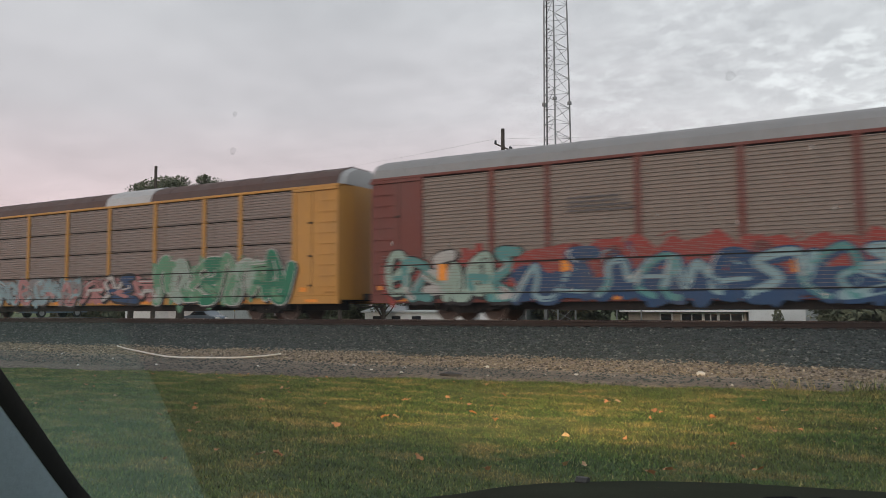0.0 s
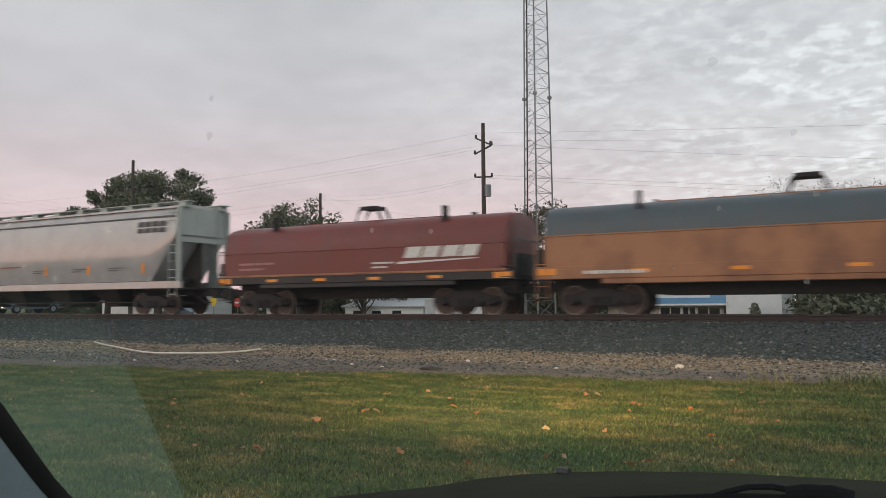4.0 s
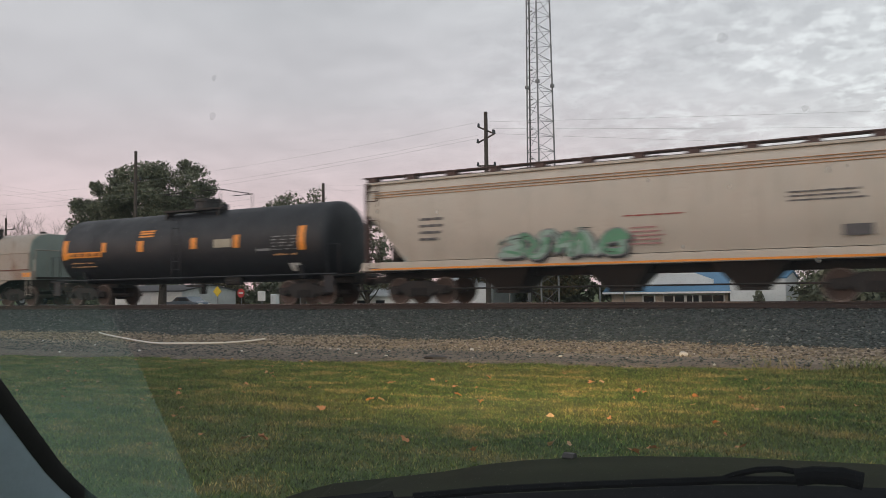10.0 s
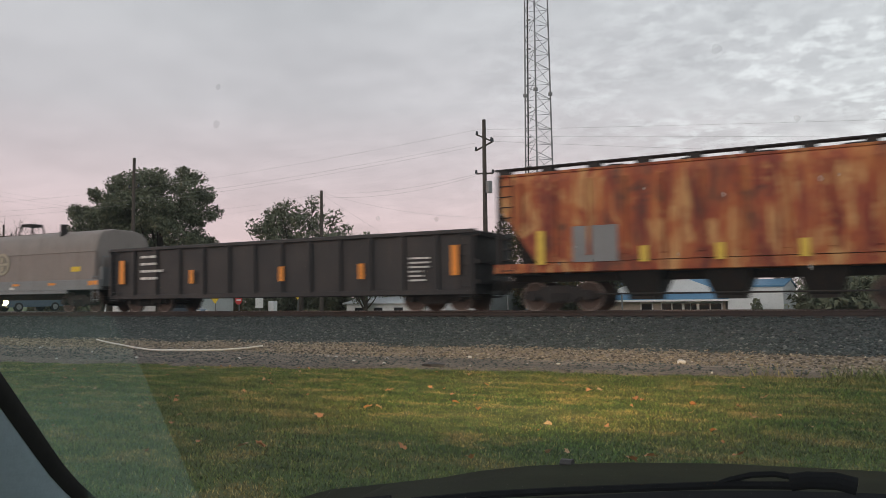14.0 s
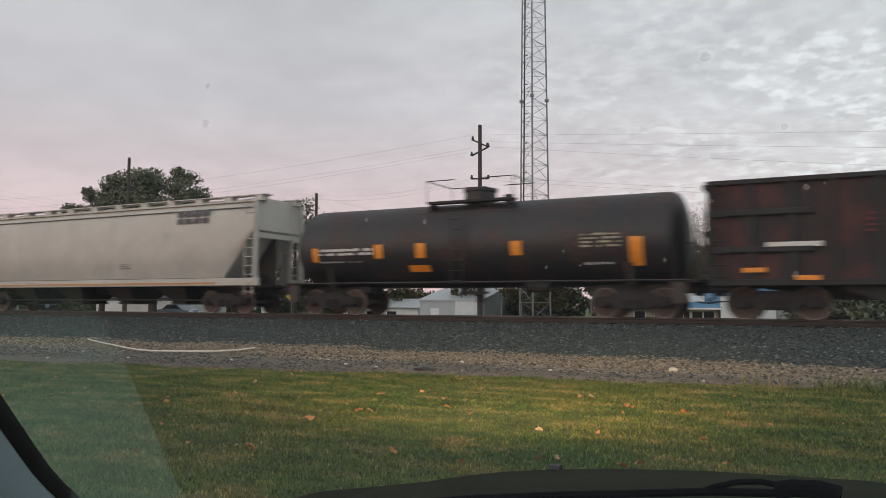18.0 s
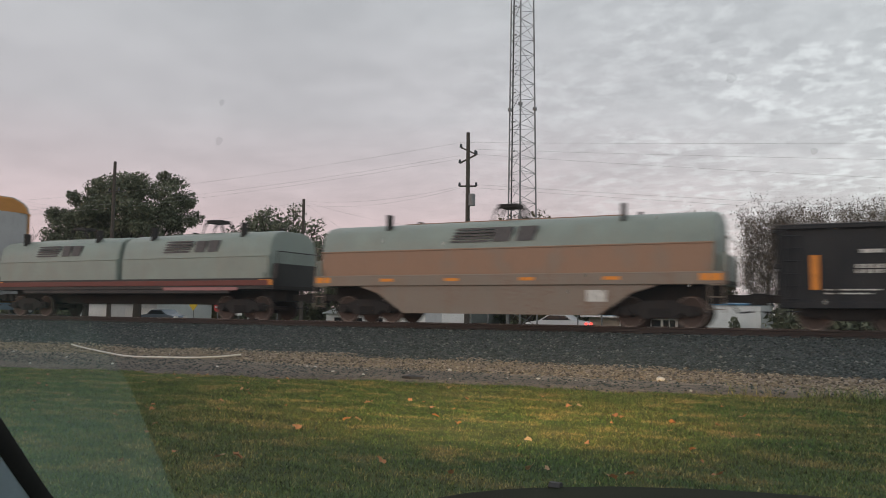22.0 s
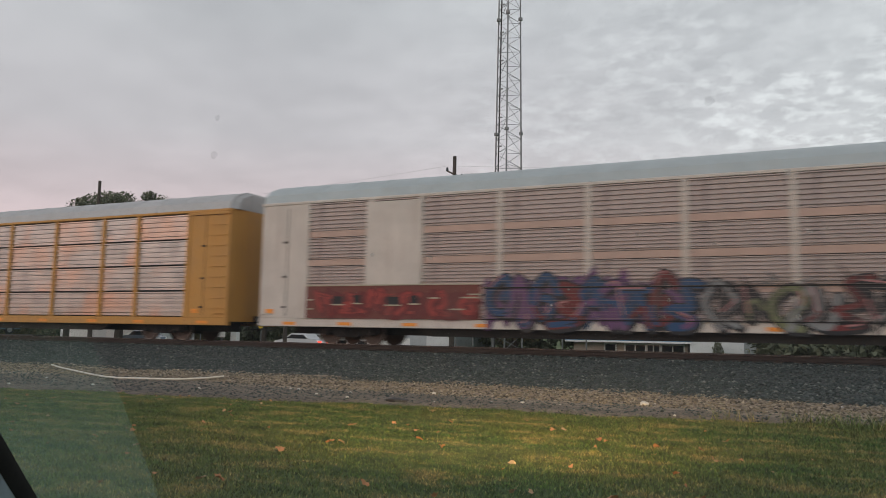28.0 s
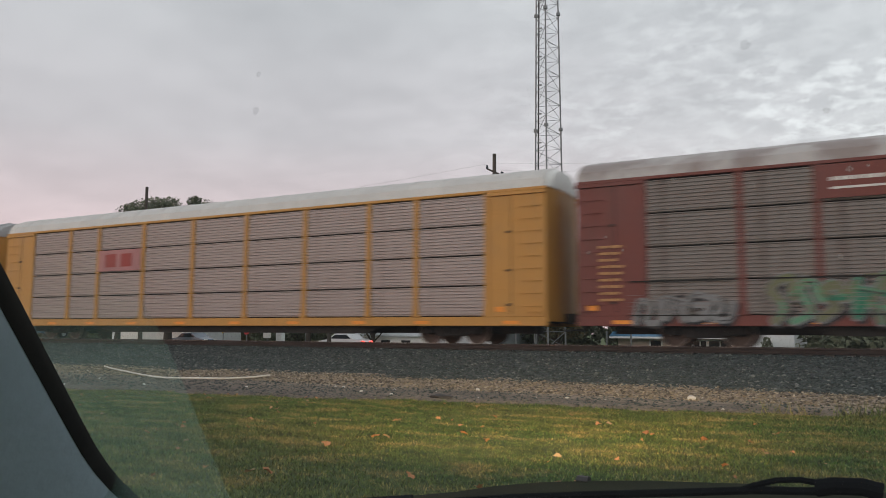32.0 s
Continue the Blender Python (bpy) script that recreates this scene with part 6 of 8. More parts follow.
car, hl, top, sill = hopper(-171.2, -189.4, H_CREAM, H_END, "cream covered hopper car with narrow brown stripes", top=4.32, sill=1.16, bays=3, walk_col=ROOF_BROWN)
for z in (3.72, 3.81, 3.90):
    part("stripe", Mesh().slab(-hl + 0.6, hl - 0.6, -1.50, -1.46, z, z + 0.02, 0.004), RUSTRUN, car)
part("reflector_band", Mesh().box(-hl + 0.5, hl - 0.5, -1.478, -1.471, 1.19, 1.25), REFL, car)
graffiti(car, -3.6, 0.2, 1.4, 2.3, -1.545, ["mint", "green"], "grey", 36, 4, lines=False)
stencil(car, -6.6, 2.1, 1.0, 0.9, 4, -1.54, DARK_TXT, 37)
stencil(car, 0.4, 2.55, 2.0, 0.1, 1, -1.54, PAL["red"], 38)
stencil(car, 0.6, 1.7, 1.1, 0.6, 5, -1.54, PAL["pink"], 39)
stencil(car, 4.9, 2.7, 2.2, 0.35, 3, -1.54, DARK_TXT, 40)
patch(car, "data_plate", 6.2, 6.9, 1.75, 2.05, -1.54, DARK_TXT)

car, hl, r, zc = tank(-190.3, -206.5, T_BLACK, "glossy black tank car with yellow marks", r=1.52, zc=2.42, dome="black", dx=0.25)
for x, w, z0_, z1_ in ((-7.15, 0.34, 2.05, 2.92), (-4.54, 0.28, 2.32, 2.74), (-2.3, 0.36, 2.26, 2.72), (0.79, 0.32, 2.26, 2.72), (3.09, 0.3, 2.23, 2.74), (6.27, 0.32, 2.04, 2.94)):
    on_shell(car, "reflector", x, x + w, z0_, z1_, r, zc, REFL)
on_shell(car, "yellow_band", -6.82, -4.56, 2.12, 2.36, r, zc, REFL)
for i in range(9):
    on_shell(car, "band_gap", -6.6 + i * 0.23, -6.52 + i * 0.23 + 0.05 * (i % 2), 2.17, 2.31, r + 0.004, zc, T_BLACK)
for z in (2.86, 2.98, 3.08):
    on_shell(car, "stencil", -2.25, -1.4, z, z + 0.07, r, zc, REFL)
on_shell(car, "data_plate", 2.05, 2.98, 2.27, 2.6, r, zc, PAL["cream"])
for z in (2.08, 2.2, 2.32, 2.44, 2.56):
    on_shell(car, "stencil", 5.03, 6.15, z, z + 0.06, r, zc, PAL["grey"])
on_shell(car, "stencil", 4.22, 4.93, 2.06, 2.15, r, zc, PAL["grey"])
on_shell(car, "stencil", -6.65, -4.98, 1.70, 1.76, r, zc, RUSTRUN)
on_shell(car, "stencil", -6.65, -5.2, 1.86, 1.92, r, zc, RUSTRUN)
on_shell(car, "stencil", 5.07, 6.13, 1.87, 1.95, r, zc, RUSTRUN)
on_shell(car, "emblem", 5.65, 6.14, 1.28, 1.58, r, zc, WHITE_TXT, "white painted patch")

car, hl = coil_car(-207.7, -222.3, C_DUST, C_DUST, C_DUST, "tan coil car with rust-stained hood and white graffiti", top=3.45, edge=1.62, deck=1.22, split=2.5, end_col=C_GREY)
part("rust_line", Mesh().slab(-hl + 0.3, hl - 0.3, -1.525, -1.50, 1.68, 1.72, 0.008), RUST_RED, car, "thin rust-red line along the hood")
graffiti(car, -2.7, 1.6, 0.38, 1.15, -1.45, ["white"], "grey", 41, 5, None, lines=False)
patch(car, "data_plate", 2.6, 3.3, 0.8, 1.1, -1.445, WHITE_TXT)
stencil(car, -1.6, 1.78, 1.2, 0.5, 6, -1.475, PAL["cream"], 42, "faint_tag")
stencil(car, 0.0, 1.95, 1.1, 0.4, 5, -1.475, PAL["cream"], 43, "faint_tag")

car, hl, r, zc = tank(-222.5, -238.5, T_WHITE, "white tank car with white frame and yellow notice", r=1.36, zc=2.40, frame_col=T_WHITE, dx=-0.85)
on_shell(car, "data_plate", 0.67, 1.4, 1.94, 2.56, r, zc, NOTICE, "yellow notice panel")
for z in (2.02, 2.14, 2.26, 2.38, 2.48):
    on_shell(car, "notice_line", 0.72, 1.35, z, z + 0.025, r + 0.006, zc, DARK_TXT)
on_shell(car, "stencil", 1.6, 2.7, 1.72, 1.86, r, zc, PAL["pink"], "faint pink sprayed tag")
on_shell(car, "faint_tag", -3.7, -2.4, 1.75, 1.9, r, zc, PAL["cream"])
for x in (-6.72, -3.77, -1.74, 0.16, 2.12, 5.16):
    on_shell(car, "reflector", x, x + 0.2, 2.45, 2.88, r, zc, PAL["cream"])
for x, z, w in ((-6.27, 2.3, 2.2), (-6.27, 2.1, 2.0), (-6.27, 1.95, 1.2), (3.8, 2.5, 1.05), (3.8, 2.38, 1.05), (3.8, 2.26, 0.95), (3.8, 2.14, 1.05), (3.8, 2.02, 0.95)):
    on_shell(car, "stencil", x, x + w, z, z + 0.07, r, zc, DARK_TXT)
for z in (1.66, 1.82):
    on_shell(car, "data_bar", 2.89, 4.09, z, z + 0.12, r, zc, DARK_TXT, "dark painted data bar")

car, hl, top, sill = hopper(-239.3, -253.6, H_RUST, H_END, "rust-stained orange-brown covered hopper car with ribbed sides", style="flat", top=4.42, sill=1.20, ribs=11, bays=3, chute_col=UNDER, walk_col=TRUCK)
for x, w, z1_ in ((-5.55, 0.26, 2.5), (-2.33, 0.24, 1.92), (-0.19, 0.24, 1.92), (1.97, 0.24, 1.95), (5.03, 0.26, 2.4)):
    part("reflector", Mesh().box(x, x + w, -1.56, -1.545, 1.45, z1_), NOTICE, car)
part("faded_patch", Mesh().box(-4.4, -3.0, -1.490, -1.482, 1.5, 2.6), PAL["grey"], car)
stencil(car, 4.29, 1.65, 0.4, 0.3, 3, -1.485, BLACK, 56)

car, hl = gondola(-254.2, -271.7, G_BLACK, "black steel gondola car with amber reflectors", top=2.72, floor=0.58, posts=14)
reflectors(car, [-8.1, 7.9], 1.2, -1.515, 1.0, 0.3, True)
reflectors(car, [-4.0, 0.6, 4.2], 1.15, -1.515, 0.55, 0.22, True)
stencil(car, -6.8, 1.3, 1.3, 1.2, 4, -1.517, WHITE_TXT, 51)
stencil(car, 6.3, 1.0, 0.8, 0.9, 6, -1.517, WHITE_TXT, 52)

car, hl = coil_car(-272.3, -286.2, C_TAUPE, C_TAUPE, PAL["grey"], "taupe coil car with one tall smooth hood and round emblem", base="flat", top=3.72, edge=1.45, deck=1.0, split=2.7)
m = Mesh()
for i in range(24):
    a0, a1 = 2 * math.pi * i / 24, 2 * math.pi * (i + 1) / 24
    m.prism_y([(0.52 * math.cos(a0) + 0.03, 2.29 + 0.52 * math.sin(a0)), (0.52 * math.cos(a1) + 0.03, 2.29 + 0.52 * math.sin(a1)),
               (0.40 * math.cos(a1) + 0.03, 2.29 + 0.40 * math.sin(a1)), (0.40 * math.cos(a0) + 0.03, 2.29 + 0.40 * math.sin(a0))], -1.515, -1.44)
m.box(-0.37, 0.43, -1.515, -1.44, 2.24, 2.34)
m.box(-0.12, 0.18, -1.515, -1.44, 2.38, 2.62).box(-0.12, 0.18, -1.515, -1.44, 1.96, 2.2)
part("emblem", m, PAL["cream"], car, "pale ring emblem with a cross")
for x in (-5.54, 5.0):
    patch(car, "yellow_mark", x, x + 0.62, 1.82, 2.04, -1.475, YELSIGN)
stencil(car, -4.4, 1.08, 1.4, 0.2, 2, -1.503, DARK_TXT, 57)
patch(car, "white_plate", 0.65, 1.0, 1.06, 1.18, -1.503, WHITE_TXT)

car, hl, r, zc = tank(-286.2, -299.2, T_BLUE, "blue-grey tank car with white stencils", r=1.40, zc=2.33, dx=-0.35)
for x, w, z, h in ((-4.66, 2.3, 2.12, 0.2), (-4.66, 2.2, 2.34, 0.1), (-4.65, 1.8, 1.82, 0.12), (-3.17, 1.1, 1.45, 0.06), (2.53, 0.55, 2.3, 0.1), (2.53, 0.5, 2.1, 0.1), (2.6, 0.5, 1.9, 0.1), (2.55, 0.5, 1.65, 0.1)):
    on_shell(car, "stencil", x, x + w, z, z + h, r, zc, WHITE_TXT)
for z in (1.9, 2.02, 2.14, 2.26, 2.38):
    on_shell(car, "stencil", 3.17, 4.2, z, z + 0.05, r, zc, PAL["cream"])
on_shell(car, "rust_stain", 4.22, 4.5, 1.7, 2.42, r, zc, RUSTRUN)
on_shell(car, "rust_stain", -5.8, -5.3, 1.4, 2.4, r, zc, RUSTRUN)
on_shell(car, "rust_stain", -1.9, -1.5, 2.1, 2.45, r, zc, RUSTRUN)
for z in (1.82, 1.94, 2.06):
    on_shell(car, "stencil", 0.52, 1.55, z, z + 0.06, r, zc, YELSIGN)

car, hl = gondola(-300.3, -316.1, G_BROWN, "tall dark brown steel gondola car, rust-stained", top=3.90, floor=0.96, posts=16, wall_col=G_PANEL, end_ribs=True)
for x, z in ((-6.97, 1.30), (-5.63, 1.08), (-0.28, 1.15), (2.79, 1.15), (4.71, 1.2), (6.38, 1.43)):
    patch(car, "reflector", x, x + 0.6, z, z + 0.13, -1.515, REFL)
for x, z0_, z1_ in ((-0.76, 1.07, 1.85), (0.25, 1.05, 1.85)):
    stencil(car, x, z0_, 0.28, z1_ - z0_, 7, -1.46, WHITE_TXT, 63)
patch(car, "white_plate", -6.34, -4.95, 1.98, 2.12, -1.515, WHITE_TXT)
for x, z, w, h, c in ((-2.38, 1.66, 0.55, 0.5, "orange"), (-3.9, 2.3, 0.5, 0.6, "maroon"), (-0.28, 1.62, 0.48, 0.55, "orange"), (1.6, 1.7, 0.6, 0.5, "red"), (3.77, 1.33, 0.75, 0.35, "white"), (-1.6, 2.4, 0.6, 0.8, "maroon"), (2.6, 2.2, 0.6, 1.0, "maroon")):
    stencil(car, x, z, w, h, 4, -1.452, PAL[c], 61)

car, hl, r, zc = tank(-316.4, -331.3, T_BROWN, "dark brown tank car with amber marks", r=1.46, zc=2.42)
for x, w, z0_, z1_ in ((-3.43, 0.34, 1.98, 2.46), (-1.77, 0.36, 1.96, 2.46), (1.71, 0.38, 1.96, 2.42), (5.52, 0.4, 1.57, 2.43), (-6.1, 0.25, 1.9, 2.4)):
    on_shell(car, "reflector", x, x + w, z0_, z1_, r, zc, REFL)
on_shell(car, "reflector", -2.1, -1.3, 1.5, 1.72, r, zc, REFL)
for z in (2.12, 2.26):
    on_shell(car, "stencil", -5.79, -3.5, z, z + 0.1, r, zc, WHITE_TXT)
on_shell(car, "stencil", -5.79, -4.0, 1.86, 1.93, r, zc, PAL["grey"])
for z in (2.15, 2.27, 2.39, 2.51):
    on_shell(car, "stencil", 4.05, 5.25, z, z + 0.07, r, zc, PAL["cream"])
on_shell(car, "stencil", 4.13, 5.1, 1.62, 1.72, r, zc, PAL["grey"])

car, hl, top, sill = hopper(-332.4, -351.9, H_WHITE, H_WHITE, "white covered hopper car with smooth rounded sides", top=4.43, sill=1.08)
name_blocks(car, 5.4, 7.2, 3.58, 4.08, 4, -1.535, DARK_TXT)
part("upper_seam", Mesh().slab(-hl + 0.5, hl - 0.5, -1.475, -1.42, 4.08, 4.12, 0.008), DARK_TXT, car)
stencil(car, -7.9, 2.0, 0.9, 0.9, 3, -1.54, DARK_TXT, 71)
stencil(car, 2.2, 1.8, 0.7, 0.25, 3, -1.54, DARK_TXT, 72)
part("side_stain", Mesh().box(-hl + 0.8, hl - 2.2, -1.478, -1.471, 1.14, 1.22), RUSTRUN, car)

car, hl, top, sill = hopper(-352.9, -365.4, H_TAN, H_END, "short tan covered hopper car with rust stains", style="flat", top=4.34, sill=0.98, bays=2, walk_col=ROOF_WORN)
for x, w in ((-5.19, 1.1), (-2.65, 0.5), (-0.52, 0.55), (1.75, 0.5), (4.02, 0.98)):
    patch(car, "reflector", x, x + w, 1.17, 1.27, -1.474, NOTICE)
patch(car, "white_plate", -4.39, -3.3, 2.27, 2.56, -1.486, WHITE_TXT)
stencil(car, -4.38, 1.8, 1.3, 0.3, 2, -1.486, DARK_TXT, 73)
stencil(car, -4.38, 1.5, 1.3, 0.2, 3, -1.486, DARK_TXT, 74)
patch(car, "data_plate", -2.38, -2.08, 2.2, 2.45, -1.486, PAL["grey"])
patch(car, "data_plate", 3.57, 4.2, 1.52, 1.74, -1.486, DARK_TXT)
for z in (3.62, 3.70, 3.78):
    part("stripe", Mesh().slab(-hl + 0.7, hl - 0.7, -1.488, -1.46, z, z + 0.02, 0.004), RUSTRUN, car)
car, hl = gondola(-366.6, -383.3, G_UMBER, "brown-black steel gondola car with white lettering bars", top=2.85, floor=0.62, posts=14)
reflectors(car, [-7.54, 7.36], 1.08, -1.515, 0.93, 0.18, True)
reflectors(car, [-4.05, -1.65, 1.52, 3.92], 1.05, -1.515, 0.48, 0.16, True)
stencil(car, -6.35, 2.0, 0.7, 0.25, 1, -1.44, WHITE_TXT, 80)
name_blocks(car, -6.5, -5.45, 1.52, 1.76, 6, -1.44, WHITE_TXT)
stencil(car, -7.2, 0.95, 1.6, 0.2, 2, -1.44, WHITE_TXT, 81)
stencil(car, -5.2, 0.92, 0.8, 0.15, 2, -1.44, WHITE_TXT, 84)
stencil(car, 6.05, 1.35, 0.55, 0.4, 3, -1.44, WHITE_TXT, 82)
for z in (0.9, 1.0, 1.1, 1.2):
    patch(car, "data_line", 6.05, 6.6, z, z + 0.045, -1.44, WHITE_TXT)
for x in (-2.6, -1.7, 3.4, 5.1, 7.0):
    stencil(car, x, 0.86, 0.7, 0.1, 1, -1.485, WHITE_TXT, 83)
for x, z in ((-4.9, 1.75), (-3.6, 1.3), (0.1, 1.5), (2.4, 1.2), (4.6, 1.6)):
    ob_m = Mesh()
    ribbon(ob_m, smooth_line([(x, z), (x + 0.25, z + 0.2), (x + 0.1, z - 0.15), (x + 0.4, z - 0.05)]), 0.05, -1.452)
    tagged(part("scrawl", ob_m, PAL["grey"], car, "faint grey chalk scrawl"), kind="stuff")

car, hl = coil_car(-384.6, -398.7, C_GREY, C_RUSTED, C_TAN, "tan coil car with pale grey curved hood", top=3.42, edge=1.62, deck=1.25, split=2.45, end_col=C_GREY)
m = Mesh()
for i in range(5):
    m.prism_y([(-1.6 + i * 0.06, 2.66 + i * 0.1), (-0.2 + i * 0.06, 2.66 + i * 0.1), (-0.18 + i * 0.06, 2.72 + i * 0.1), (-1.58 + i * 0.06, 2.72 + i * 0.1)], -1.475, -1.36)
for x in (-0.1, 0.7):
    m.prism_y([(x, 2.66), (x + 0.6, 2.66), (x + 0.75, 3.12), (x + 0.15, 3.12)], -1.475, -1.36)
part("emblem", m, DARK_TXT, car, "dark striped emblem bars")
patch(car, "data_plate", 3.0, 3.6, 0.75, 1.1, -1.445, WHITE_TXT)

car, hl = coil_car(-400.4, -416.8, C_GREY, C_GREY, C_BLACK, "pale grey coil car with two curved hoods", hoods=2, base="flat", top=3.42, edge=1.58, deck=1.15, split=2.42)
for x in (-5.25, 2.5):
    m = Mesh()
    for i in range(5):
        m.box(x + i * 0.05, x + 1.35 + i * 0.05, -1.475, -1.38, 2.62 + i * 0.1, 2.68 + i * 0.1)
    for a in (1.65, 2.3):
        m.prism_y([(x + a, 2.62), (x + a + 0.5, 2.62), (x + a + 0.62, 3.06), (x + a + 0.12, 3.06)], -1.475, -1.37)
    part("emblem", m, DARK_TXT, car, "dark striped emblem bars")
part("walk_rail", Mesh().slab(-hl + 0.3, hl - 0.3, -1.53, -1.49, 1.3, 1.5, 0.01), MAROON, car)
patch(car, "white_stripe", 2.6, 6.4, 1.12, 1.24, -1.504, PAL["pink"])

car, k = autorack(-418.6, -446.5, ORANGE, GALV_NEW, ROOF_BLUE, "orange autorack car with pale roof and bright graffiti", newer=True, ribs=7, band_col=BAND_PINK)
graffiti(car, -13.3, -1.5, 0.62, 2.25, YS, ["mint", "red", "teal", "purple", "mint", "maroon", "sky", "white", "purple"], "black", 91, 10, None, "white", fine=1.2, fat=0.26)
graffiti(car, -1.4, 2.2, 0.7, 2.3, YS, ["magenta", "white", "pink"], "purple", 92, 4)
graffiti(car, 3.0, 9.6, 0.62, 2.4, YS, ["sky", "red", "orange", "green", "blue", "red", "pink", "blue", "green"], "blue", 93, 9, None, "pink", fine=1.1, fat=0.28)
part("logo_board", Mesh().box(-9.2, -7.3, YS - 0.012, YS, 2.2, 4.9), ORANGE, car)
part("blank_panel", Mesh().box(7.3, 9.2, YS - 0.012, YS, 0.95, 4.9), ORANGE, car, "smooth orange side panel")
name_blocks(car, -9.1, -7.3, 3.85, 4.45, 2, YS - 0.013, WHITE_TXT)
patch(car, "underline", -9.0, -7.4, 3.62, 3.70, YS - 0.013, WHITE_TXT)

car, k = autorack(-448.2, -475.9, YELLOW, GALV_DARK, ROOF_GREY, "yellow autorack car with grey roof and pale graffiti", top=5.48)
graffiti(car, -1.4, 9.5, 0.62, 2.3, YS, ["white", "sky", "white", "mint"], "blue", 95, 6, "blue")
graffiti(car, -12.6, -1.6, 0.65, 1.7, YS, ["grey", "mint", "cream", "grey"], "grey", 96, 7)
graffiti(car, 9.6, 13.0, 0.7, 1.6, YS, ["white", "grey"], "grey", 97, 3)
m = Mesh()
rr = random.Random(98)
for i in range(7):
    ax, az = rr.uniform(-13.5, -12.5), rr.uniform(2.7, 4.4)
    ribbon(m, smooth_line([(ax, az), (ax + rr.uniform(-0.2, 0.4), az + rr.uniform(-0.3, 0.3)), (ax + rr.uniform(0.0, 0.5), az + rr.uniform(-0.3, 0.3)), (ax + rr.uniform(0.1, 0.7), az + rr.uniform(-0.2, 0.2))]), 0.06, YS - 0.02)
tagged(part("scrawl", m, PAL["black"], car, "thin black sprayed scrawl"), kind="stuff")
part("logo_board", Mesh().box(-9.35, -7.1, YS - 0.012, YS, 2.75, 4.9), YELLOW, car)
part("shield", Mesh().prism_y([(-8.95, 3.5), (-8.85, 3.15), (-8.25, 2.95), (-7.65, 3.15), (-7.55, 3.5), (-7.62, 4.0), (-7.72, 4.5), (-8.25, 4.6), (-8.78, 4.5), (-8.88, 4.0)], YS - 0.02, YS - 0.01), WHITE_TXT, car, "white shield emblem")
part("shield_top", Mesh().box(-8.82, -7.68, YS - 0.026, YS - 0.018, 3.98, 4.16).box(-8.78, -7.72, YS - 0.026, YS - 0.018, 4.22, 4.40), PAL["purple"], car)

car, k = autorack(-477.1, -504.5, RACKWHITE, GALV_ROSE, ROOF_BLUE, "off-white autorack car with pale blue roof and dark graffiti", newer=True, ribs=7, cap_col=ORANGE, band_col=BAND_ORANGE)
part("blank_panel", Mesh().box(-9.2, -7.1, YS - 0.012, YS, 2.0, 4.92), RACKWHITE, car, "smooth white side panel")
part("blank_panel", Mesh().box(7.3, 9.2, YS - 0.012, YS, 0.95, 4.92), RACKWHITE, car, "smooth white side panel")
part("red_block", Mesh().box(-11.6, -4.9, YS - 0.014, YS, 0.9, 2.05), MAROON, car, "red painted band")
graffiti(car, -11.3, -5.2, 1.0, 1.9, YS - 0.016, ["red", "maroon"], "maroon", 101, 7, lines=False)
patch(car, "band_edge", -11.6, -4.9, 2.02, 2.06, YS - 0.045, PAL["cream"])
for x, w, z, col in ((-10.47, 0.43, 1.40, "black"), (-9.6, 0.26, 1.44, "black"), (-8.3, 0.48, 1.38, "black"), (-7.4, 0.28, 1.42, "black"), (-6.65, 0.25, 1.62, "maroon")):
    patch(car, "letter_hole", x, x + w, z, z + 0.26, YS - 0.045, PAL[col])
    patch(car, "letter_edge", x - 0.04, x + w + 0.06, z - 0.05, z, YS - 0.045, PAL["cream"])
for x, w, z in ((-11.5, 0.22, 1.52), (-11.5, 0.2, 1.2), (-5.55, 0.6, 1.58), (-5.95, 0.5, 1.2), (-5.3, 0.4, 1.68)):
    patch(car, "letter_edge", x, x + w, z, z + 0.05, YS - 0.045, PAL["cream"])
graffiti(car, -4.7, 1.6, 0.65, 2.3, YS, ["blue", "purple", "blue", "maroon"], "black", 102, 6, "purple", "pink", fat=0.15)
graffiti(car, 1.8, 12.8, 0.65, 2.3, YS, ["grey", "black", "olive", "grey", "maroon", "black"], "black", 103, 9, None, "pink", fat=0.11)

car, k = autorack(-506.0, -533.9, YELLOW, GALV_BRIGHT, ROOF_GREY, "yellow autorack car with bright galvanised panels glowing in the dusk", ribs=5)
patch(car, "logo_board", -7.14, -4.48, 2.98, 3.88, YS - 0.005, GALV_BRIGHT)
patch(car, "data_plate", -10.9, -8.0, 0.66, 0.86, Y2 - 0.004, BLACK)
stencil(car, -10.8, 0.68, 2.8, 0.2, 1, Y2 - 0.011, WHITE_TXT, 119)
name_blocks(car, -6.69, -4.82, 3.22, 3.82, 3, YS - 0.012, BLACK)

car, k = autorack(-535.3, -563.3, MAROON, GALV_BROWN, ROOF_WORN, "maroon autorack car with worn grey roof and green graffiti")
graffiti(car, -8.6, 2.4, 0.62, 2.0, YS, ["olive", "green", "olive", "emerald"], "grey", 111, 9, None, "green", fine=1.9, fat=0.15)
graffiti(car, 2.5, 13.0, 0.62, 2.0, YS, ["black", "black"], "grey", 112, 7, fine=1.1, fat=0.3)
graffiti(car, -12.3, -9.6, 0.65, 1.55, YS, ["grey"], "grey", 113, 3, fat=0.10)
part("logo_board", Mesh().box(-7.3, -1.4, YS - 0.012, YS, 4.0, 4.92), MAROON, car)
stencil(car, -6.9, 4.4, 1.9, 0.35, 1, YS - 0.013, WHITE_TXT, 114)
m = Mesh()
